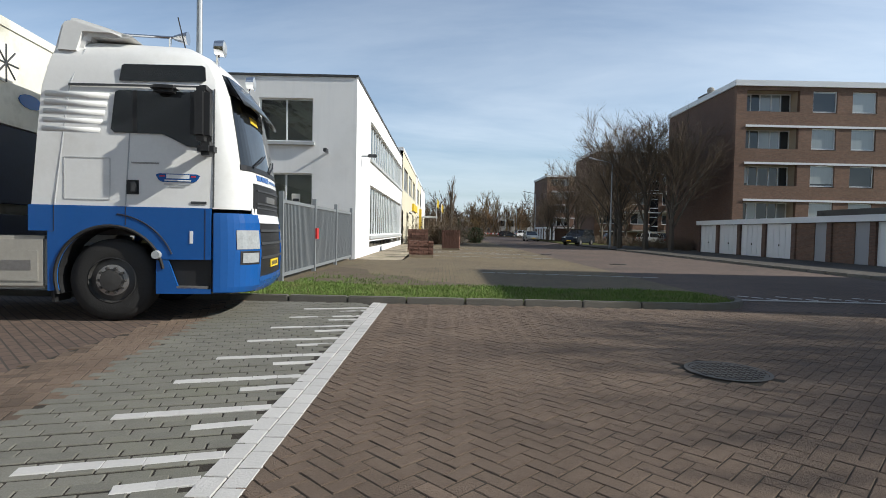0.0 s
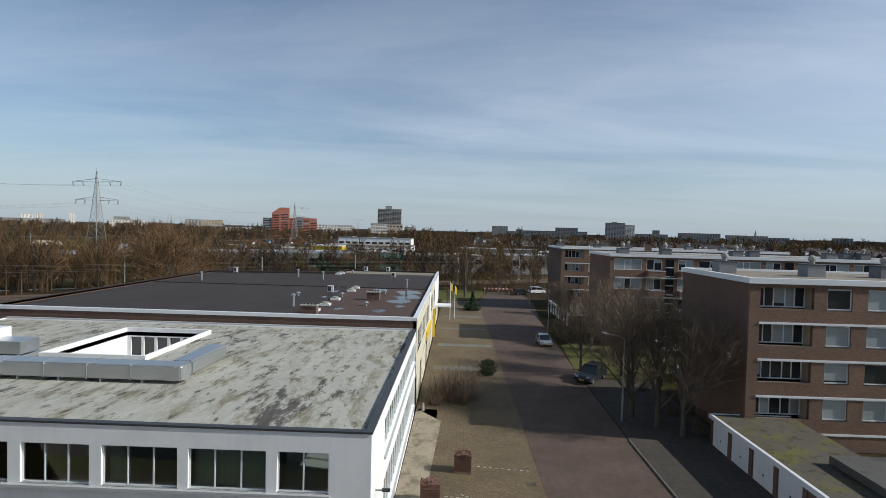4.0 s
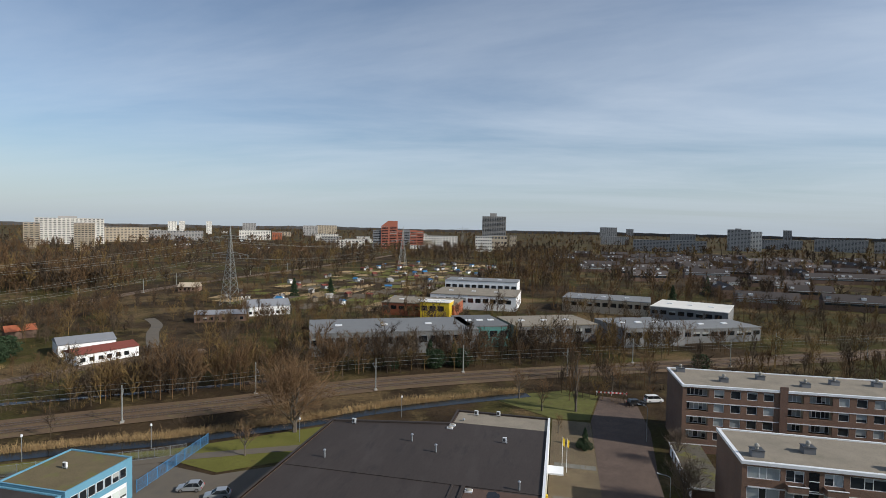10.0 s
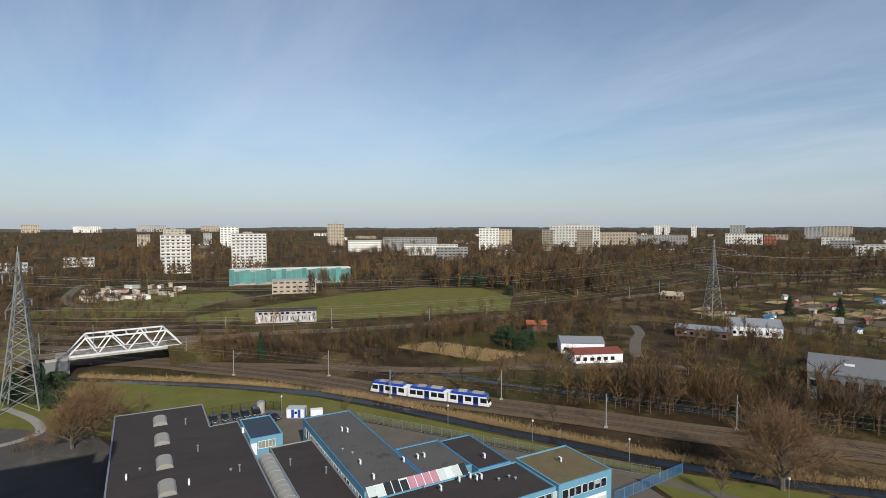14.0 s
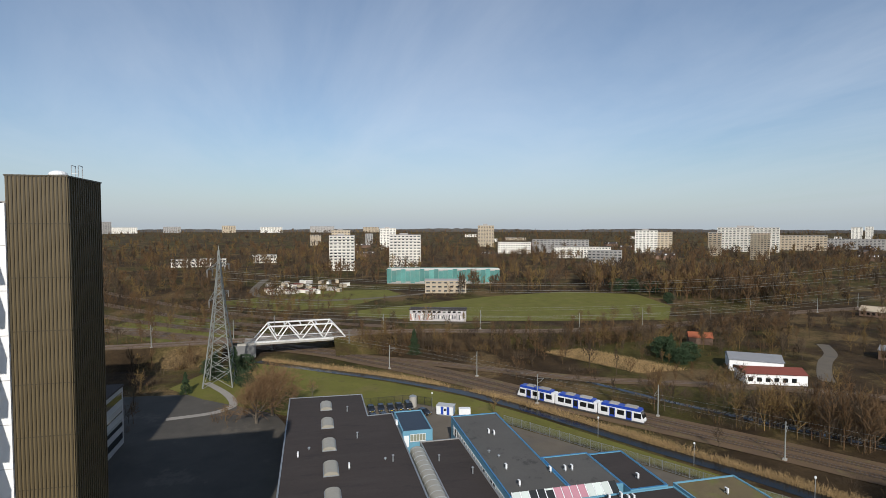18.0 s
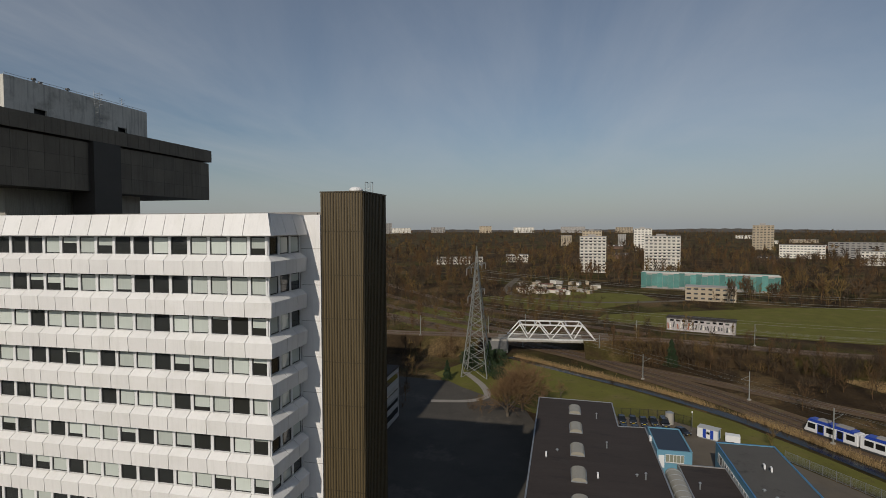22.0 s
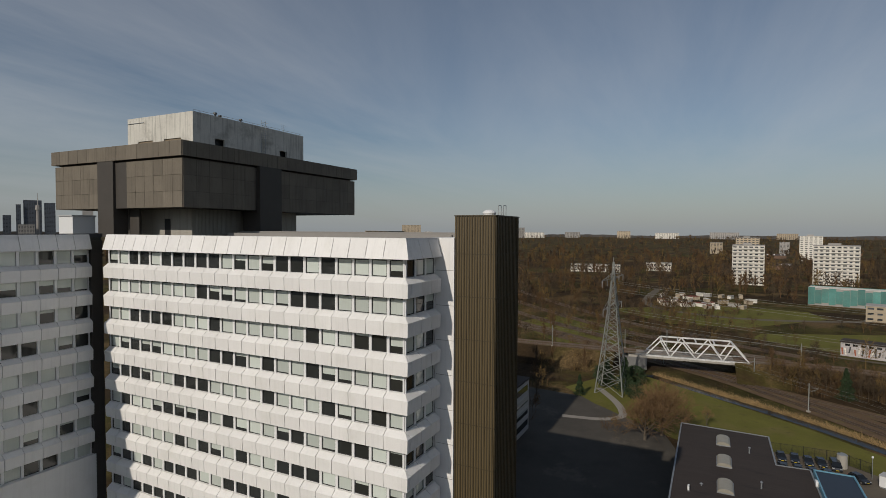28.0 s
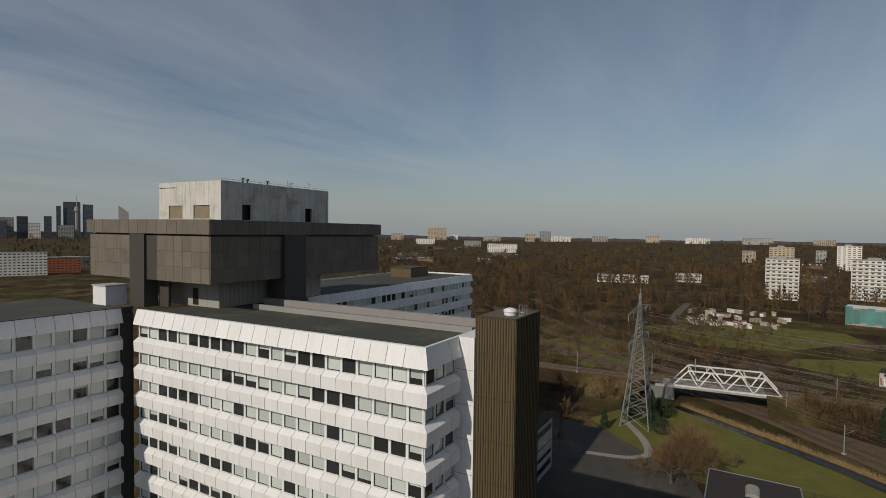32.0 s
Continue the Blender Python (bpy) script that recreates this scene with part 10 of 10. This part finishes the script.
part("visor_sticker", shell(bmesh.new(), (2.72, 2.81), steps(0.36, 0.47, 3), 0.014, 0.01), "yellow", truck, "yellow windscreen sticker")
for u in (0.25, 0.5):
    a, b = nose(2.06, u) + Vector((0.03, 0, 0)), nose(2.30, u + 0.22) + Vector((0.03, 0, 0))
    bm = bmesh.new()
    tube(bm, a, a.lerp(b, 0.5) + Vector((0.02, 0, 0)), 0.014, n=6)
    tube(bm, a.lerp(b, 0.5) + Vector((0.02, 0, 0)), b, 0.010, n=6)
    part("wiper", bm, "black_plastic", truck)
for y, s in ((-0.004, -1), (TWD + 0.004, 1)):
    def slab(pts, out=0.012, y=y, s=s):
        bm = bmesh.new()
        extrude(bm, [(x, y, z) for x, z in pts], (0, s * out, 0))
        return bm
    w = part("side_window", slab(((-1.57, 2.44), (-1.53, 2.40), (-0.96, 2.40), (-0.82, 2.34), (-0.66, 2.26), (-0.50, 2.24), (-0.50, 2.94), (-1.47, 2.93), (-1.52, 2.90))), "car_glass", truck, "dark side window")
    part("window_post", B((-1.31, min(y + s * 0.012, y + s * 0.02), 2.40, -1.26, max(y + s * 0.012, y + s * 0.02), 2.93)), "black_plastic", w)
    part("quarter_window", slab(((-0.49, 2.95), (-0.49, 2.22), (-0.36, 2.20), (-0.36, 2.95))), "black_plastic", truck, "black window corner")
    bm = slab(((-1.48, 3.05), (-0.46, 3.09), (-0.44, 3.11), (-0.45, 3.27), (-0.49, 3.29), (-1.42, 3.26), (-1.45, 3.24)))
    bmesh.ops.translate(bm, verts=bm.verts, vec=(0, -s * 0.02, 0))
    part("upper_window", bm, "car_glass", truck, "dark roof window")
    part("belt_seam", slab(((-2.06, 2.985), (-0.44, 3.03), (-0.44, 3.01), (-2.06, 2.955)), 0.016), "dark_trim", truck, "black seam under the roof")
    for (xa, za), (xb, zb) in (((-2.23, 1.49), (-2.06, 2.97)), ((-2.06, 2.97), (-1.92, 3.44)), ((-1.40, 1.49), (-1.35, 2.40))):
        g = [at_height(z, INSET) for z in (za, zb)]
        bm = bmesh.new()
        tube(bm, (xa, y - s * g[0], za), (xb, y - s * g[1], zb), 0.009, n=5)
        part("seam", bm, "grey_trim", truck)
    bm = bmesh.new()
    tube(bm, (-0.335, y, 1.49), (-0.335, y - s * 0.015, 3.0), 0.010, n=5)
    part("door_seam", bm, "dark_trim", truck)
    for bx in ((-2.12, 1.55, -2.113, 2.08), (-1.587, 1.55, -1.58, 2.08), (-2.113, 2.073, -1.587, 2.08), (-2.113, 1.55, -1.587, 1.557)):
        part("locker_seam", B((bx[0], min(y, y + s * 0.003), bx[1], bx[2], max(y, y + s * 0.003), bx[3])), "grey_trim", truck)
    for k in range(5):
        z = 2.42 + k * 0.108
        bm = bmesh.new()
        tube(bm, (-2.37 + k * 0.008, y - s * 0.030, z), (-1.70 + k * 0.025, y - s * 0.030, z), 0.040, n=14)
        part("groove", bm, "paint_white", truck, "pressed horizontal rib", smooth=True)
    part("handle_cup", B((-1.39, min(y, y + s * 0.008), 1.63, -1.24, max(y, y + s * 0.008), 1.81)), "black_plastic", truck, bevel=0.003)
    part("handle", B((-1.33, min(y + s * 0.008, y + s * 0.04), 1.66, -1.26, max(y + s * 0.008, y + s * 0.04), 1.79)), "dark_trim", truck, bevel=0.01)
    lg = part("door_sign", slab(((-1.04, 1.885), (-1.0, 1.905), (-0.54, 1.905), (-0.50, 1.885), (-0.54, 1.82), (-0.58, 1.80), (-0.96, 1.80), (-1.0, 1.82)), 0.006), "paint_blue", truck, "blue company sign as a plain shape")
    part("sign_mark", B((-0.91, min(y + s * 0.006, y + s * 0.009), 1.845, -0.63, max(y + s * 0.006, y + s * 0.009), 1.895)), "white_trim", lg)
    part("sign_line", B((-0.93, min(y + s * 0.006, y + s * 0.009), 1.812, -0.61, max(y + s * 0.006, y + s * 0.009), 1.828)), "white_trim", lg)
    for q in (-0.99, -0.61):
        part("sign_wing", B((q, min(y + s * 0.006, y + s * 0.009), 1.865, q + 0.06, max(y + s * 0.006, y + s * 0.009), 1.88)), "red", lg)
    for z, x0, x1 in ((1.765, -0.94, -0.62), (1.735, -0.88, -0.68)):
        part("small_line", B((x0, min(y, y + s * 0.003), z, x1, max(y, y + s * 0.003), z + 0.014)), "grey_trim", truck, "plain bar of small print")
    part("model_plate", B((-0.61, min(y, y + s * 0.006), 1.525, -0.42, max(y, y + s * 0.006), 1.56)), "dark_trim", truck)
    part("model_bar", B((-1.33, min(y, y + s * 0.004), 2.02, -1.0, max(y, y + s * 0.004), 2.04)), "steel", truck)
    part("small_mark", B((-0.62, min(y - s * 0.004, y + s * 0.018), 1.02, -0.58, max(y - s * 0.004, y + s * 0.018), 1.18)), "white_trim", truck, "small pale mark")
    ya, yb = (y - 0.34, y - 0.08) if s < 0 else (y + 0.08, y + 0.34)
    mr = part("mirror", B((-0.54, ya, 2.30, -0.31, yb, 2.96)), "black_plastic", truck, "tall black door mirror", bevel=0.07)
    part("mirror_foot", B((-0.46, ya + 0.02, 2.12, -0.26, yb, 2.29)), "black_plastic", mr, bevel=0.05)
    part("mirror_arm", B((-0.44, min(y - s * 0.05, y + s * 0.25), 2.93, -0.36, max(y - s * 0.05, y + s * 0.25), 2.985), (-0.40, min(y - s * 0.05, y + s * 0.2), 2.18, -0.32, max(y - s * 0.05, y + s * 0.2), 2.24)), "black_plastic", mr)
    part("kerb_mirror", B((-1.05, min(y + s * 0.02, y + s * 0.2), 2.90, -0.74, max(y + s * 0.02, y + s * 0.2), 2.99)), "black_plastic", mr, bevel=0.04)
    fuel = part("side_tank", B((-4.6, 0.0 if s < 0 else TWD - 0.55, 0.42, -2.33, 0.55 if s < 0 else TWD, 1.08)), "tan_paint", truck, "grey-beige side panel", bevel=0.04)
    part("tank_frame", B((-3.05, y + (-0.008 if s < 0 else -0.004), 0.52, -2.42, y + (0.004 if s < 0 else 0.008), 0.90)), "tan_paint", fuel, bevel=0.003)
    part("badge_shape", B((-2.98, y + (-0.014 if s < 0 else 0.0), 0.66, -2.50, y + (0.0 if s < 0 else 0.014), 0.78)), "steel", fuel)


def wheel(x, y, r, w, parent, s):
    bm = bmesh.new()
    n = 36
    prof = [(0.30, 0.0), (0.40, -0.01), (r - 0.04, 0.02), (r, 0.07), (r, w - 0.07), (r - 0.04, w - 0.02), (0.36, w)]
    rings = [[bm.verts.new((q * math.cos(2 * math.pi * i / n), v * s, q * math.sin(2 * math.pi * i / n))) for i in range(n)] for q, v in prof]
    for a, b in zip(rings, rings[1:]):
        for i in range(n):
            bm.faces.new((a[i], a[(i + 1) % n], b[(i + 1) % n], b[i]))
    ty = part("wheel", bm, "rubber", parent, "black tyre on a steel rim", at=(x, y, r), smooth=True)
    bm = bmesh.new()
    prof = [(0.305, 0.01), (0.285, 0.0), (0.27, 0.05), (0.19, 0.03), (0.13, -0.005), (0.13, -0.04), (0.02, -0.05)]
    rings = [[bm.verts.new((q * math.cos(2 * math.pi * i / n), v * s, q * math.sin(2 * math.pi * i / n))) for i in range(n)] for q, v in prof]
    for a, b in zip(rings, rings[1:]):
        for i in range(n):
            bm.faces.new((a[i], a[(i + 1) % n], b[(i + 1) % n], b[i]))
    bm.faces.new(rings[-1])
    part("rim", bm, "wheel_steel", ty)
    bm = bmesh.new()
    rings = [[bm.verts.new((q * math.cos(2 * math.pi * i / n), v * s, q * math.sin(2 * math.pi * i / n))) for i in range(n)] for q, v in ((0.20, 0.028), (0.195, 0.012), (0.115, 0.0), (0.11, 0.02))]
    for a, b in zip(rings, rings[1:]):
        for i in range(n):
            bm.faces.new((a[i], a[(i + 1) % n], b[(i + 1) % n], b[i]))
    part("hub_ring", bm, "steel", ty, "worn bright ring round the hub")
    for i in range(10):
        bm = bmesh.new()
        a = 2 * math.pi * i / 10
        tube(bm, (0.158 * math.cos(a), 0.03 * s, 0.158 * math.sin(a)), (0.158 * math.cos(a), -0.035 * s, 0.158 * math.sin(a)), 0.022, 0.018, n=6)
        part("nut", bm, "wheel_steel", ty)


wheel(-1.59, 0.06, 0.53, 0.32, truck, 1)
wheel(-1.59, TWD - 0.06, 0.53, 0.32, truck, -1)
wheel(-4.9, 0.1, 0.53, 0.5, truck, 1)
for y0, y1 in ((0.02, 0.36), (TWD - 0.36, TWD - 0.02)):
    bm = bmesh.new()
    ring = [(-1.58 + q * math.cos(radians(a)), 0.58 + q * math.sin(radians(a))) for q, aa in ((0.66, steps(0, 200, 20)), (0.62, steps(200, 0, 20))) for a in aa]
    extrude(bm, [(x, y0, z) for x, z in ring], (0, y1 - y0, 0))
    part("wheel_arch", bm, "black_plastic", truck, "black inner wheel arch")
part("mud_flap", B((-2.3, 0.06, 0.25, -2.26, 0.42, 0.7)), "black_plastic", truck)
for y, x in ((0.34, -0.42), (2.1, -0.42)):
    bm = bmesh.new()
    tube(bm, (x, y, 3.62), (x + 0.12, y, 3.62), 0.10, 0.11, n=16)
    tube(bm, (x + 0.03, y, 3.35), (x + 0.03, y, 3.54), 0.025, n=6)
    lm = part("roof_lamp", bm, "chrome", truck, "round chrome roof lamp")
    bm = bmesh.new()
    tube(bm, (x + 0.12, y, 3.62), (x + 0.135, y, 3.62), 0.095, 0.06, n=16)
    part("lens", bm, "headlight", lm)
for y in (0.5, 1.75):
    bm = bmesh.new()
    tube(bm, (-1.75, y, 3.78), (-1.0, y, 3.78), 0.02, n=8)
    tube(bm, (-1.0, y, 3.78), (-0.82, y, 3.78), 0.03, 0.09, n=14)
    tube(bm, (-1.05, y, 3.56), (-1.05, y, 3.78), 0.02, n=6)
    part("horn", bm, "chrome", truck, "chrome air horn")
part("roof_hatch", B((-1.75, 0.85, 3.62, -1.15, 1.6, 3.67)), "black_plastic", truck)
bm = bmesh.new()
tube(bm, (-0.75, 0.25, 3.48), (-0.85, 0.2, 3.95), 0.008, n=5)
part("aerial", bm, "black_plastic", truck)
# the container on the trailer
cont = thing("reefer_container", -5.75, 6.62, 0, 7, "cream refrigerated container on a trailer behind the cab", "container")
part("body", B((-12.2, 0, 1.35, -0.32, 2.44, 3.92)), "container", cont)
part("cooling_unit", B((-0.32, 0.08, 2.55, -0.02, 2.36, 3.82)), "container", cont, "cream cooling unit with round fan")
part("lower_unit", B((-0.3, 0.08, 1.5, -0.04, 2.36, 2.53)), "container_dark", cont, "navy lower half of the cooling unit")
for y in (0.0, 2.36):
    part("corner_post", B((-0.2, y, 1.3, 0.0, y + 0.09, 3.94)), "container" if y < 1 else "yellow", cont)
part("top_rail", B((-0.2, 0.09, 3.82, 0.0, 2.36, 3.94)), "container", cont)
bm = bmesh.new()
tube(bm, (-0.02, 0.62, 3.35), (0.0, 0.62, 3.35), 0.26, n=24)
fan = part("fan_cover", bm, "far_white", cont)
for k in range(4):
    bm = bmesh.new()
    a = k * math.pi / 4
    tube(bm, (0.004, 0.62 - 0.25 * math.cos(a), 3.35 - 0.25 * math.sin(a)), (0.004, 0.62 + 0.25 * math.cos(a), 3.35 + 0.25 * math.sin(a)), 0.012, n=5)
    part("spoke", bm, "dark_trim", fan)
bm = bmesh.new()
extrude(bm, [(-0.016, 1.15 + 0.26 * math.cos(i * 0.524), 2.95 + 0.1 * math.sin(i * 0.524)) for i in range(12)], (0.012, 0, 0))
part("oval_mark", bm, "paint_blue", cont, "blue oval maker's mark as a plain shape")
part("hatch_panel", B((-0.02, 1.55, 3.0, -0.008, 2.2, 3.6)), "container", cont, bevel=0.004)
part("floor_beam", B((-12.2, 0.4, 1.0, -0.1, 2.04, 1.35)), "container_dark", cont)
part("leg", B((-3.2, 0.5, 0.0, -3.0, 0.7, 1.0), (-3.2, 1.75, 0.0, -3.0, 1.95, 1.0)), "container_dark", cont)
for x in (-9.5, -10.8):
    bm = bmesh.new()
    tube(bm, (x, 0.05, 0.5), (x, 0.4, 0.5), 0.5, n=24)
    part("wheel", bm, "rubber", cont)


# ---- cars ----
def car(x, y, rz, paint, label, kind="hatch", z=0.015):
    t = thing("car", x, y, z, rz, label, "car", "parked cars")
    L, W, Hh = {"hatch": (4.0, 1.7, 1.46), "suv": (4.7, 1.88, 1.72), "estate": (4.6, 1.78, 1.5), "van": (4.6, 1.85, 1.85)}[kind]
    h = L / 2
    belt = Hh * 0.60
    bm = bmesh.new()
    prof = [(-h, 0.35), (-h - 0.02, 0.62), (-h + 0.06, belt), (h * 0.42, belt), (h * 0.92, belt - 0.16), (h, 0.62), (h, 0.33), (h * 0.8, 0.24), (-h * 0.9, 0.24)]
    extrude(bm, [(u, -W / 2, v) for u, v in prof], (0, W, 0))
    body = part("body", bm, paint, t, bevel=0.06)
    back = -h + (0.12 if kind != "hatch" else 0.2)
    front = h * 0.46 if kind != "van" else h * 0.72
    bm = bmesh.new()
    prof = [(back, belt), (back + (0.28 if kind != "hatch" else 0.45), Hh - 0.04), (h * 0.02 if kind != "van" else h * 0.35, Hh - 0.04), (front, belt)]
    lo = [bm.verts.new((u, s * (W / 2 - 0.05), v)) for s in (-1,) for u, v in prof]
    hi = [bm.verts.new((u, W / 2 - 0.05, v)) for u, v in prof]
    for i in (1, 2):
        lo[i].co.y += 0.14
        hi[i].co.y -= 0.14
    bm.faces.new(lo[::-1])
    bm.faces.new(hi)
    for i in range(4):
        bm.faces.new((lo[i], lo[(i + 1) % 4], hi[(i + 1) % 4], hi[i]))
    part("glasshouse", bm, "car_glass", t, "dark car windows")
    part("roof", B((prof[1][0] - 0.05, -W / 2 + 0.17, Hh - 0.05, prof[2][0] + 0.08, W / 2 - 0.17, Hh)), paint, t, bevel=0.02)
    for u in (prof[1][0], (prof[1][0] + prof[2][0]) / 2, prof[2][0]):
        for s in (-1, 1):
            bm = bmesh.new()
            k = 0 if u == prof[1][0] else (3 if u == prof[2][0] else None)
            foot = prof[k][0] if k is not None else u
            tube(bm, (foot, s * (W / 2 - 0.045), belt), (u, s * (W / 2 - 0.18), Hh - 0.03), 0.035, n=4)
            part("pillar", bm, paint, t)
    for u in (-h * 0.62, h * 0.62):
        for s in (-1, 1):
            bm = bmesh.new()
            tube(bm, (u, s * (W / 2 - 0.2), 0.31), (u, s * (W / 2 + 0.01), 0.31), 0.31, n=18)
            wl_ = part("wheel", bm, "rubber", t)
            bm = bmesh.new()
            tube(bm, (u, s * (W / 2 + 0.01), 0.31), (u, s * (W / 2 + 0.018), 0.31), 0.2, n=14)
            part("rim", bm, "steel", wl_)
    for s in (-1, 1):
        part("headlight", B((h - 0.14, s * (W / 2 - 0.28) - 0.17, belt - 0.3, h - 0.01, s * (W / 2 - 0.28) + 0.17, belt - 0.16)), "headlight", t)
        part("tail_light", B((-h - 0.03, s * (W / 2 - 0.16) - 0.1, belt - 0.32, -h + 0.08, s * (W / 2 - 0.16) + 0.1, belt - 0.06)), "red", t)
        part("mirror", B((front - 0.15, s * (W / 2 + 0.07) - 0.07, belt, front - 0.03, s * (W / 2 + 0.07) + 0.07, belt + 0.13)), paint, t)
    part("number_plate", B((h + 0.0, -0.26, 0.42, h + 0.015, 0.26, 0.53)), "yellow", t)
    return t


car(14.9, 59.6, -128, "car_dark", "dark green off-road car parked at the lawn", "suv")
car(12.7, 78.2, -88, "car_silver", "grey hatchback parked at the street side", "hatch")
car(29.5, 75.8, 2, "car_white", "white estate car behind the street trees", "estate", 0.05)
car(23.2, 72.2, 5, "car_dark", "dark car parked behind bare trees", "hatch", 0.05)
car(25.5, 61.5, 80, "car_silver", "silver car parked by the lawn", "hatch", 0.05)
car(17.0, 142, 20, "car_dark", "dark car at the end of the street", "estate")
car(21.5, 145.5, 20, "car_white", "white van at the end of the street", "van", 0.05)
car(-60.2, 76.4, 200, "car_silver", "pale silver hatchback in the works yard", "hatch", 0.04)
car(-54.5, 75.4, 205, "car_silver", "silver car parked in the works yard", "hatch", 0.04)
first = car(-144.0, 17.2, 3, "car_dark", "dark car parked on the works car deck", "hatch", 0.1)
for i, (x, y, a) in enumerate(((-144.2, 19.8, -2), (-143.8, 22.3, 1), (-144.1, 24.7, 4), (-138.6, 17.0, 182), (-138.8, 19.7, 178), (-138.5, 22.2, 181), (-138.9, 24.9, 184), (-138.6, 30.4, 35))):
    copy_thing(first, pose(x, y, 0.1, 0, 0, a))
car(-143.6, 27.2, 0, "car_dark", "black van parked on the works car deck", "van", 0.1)
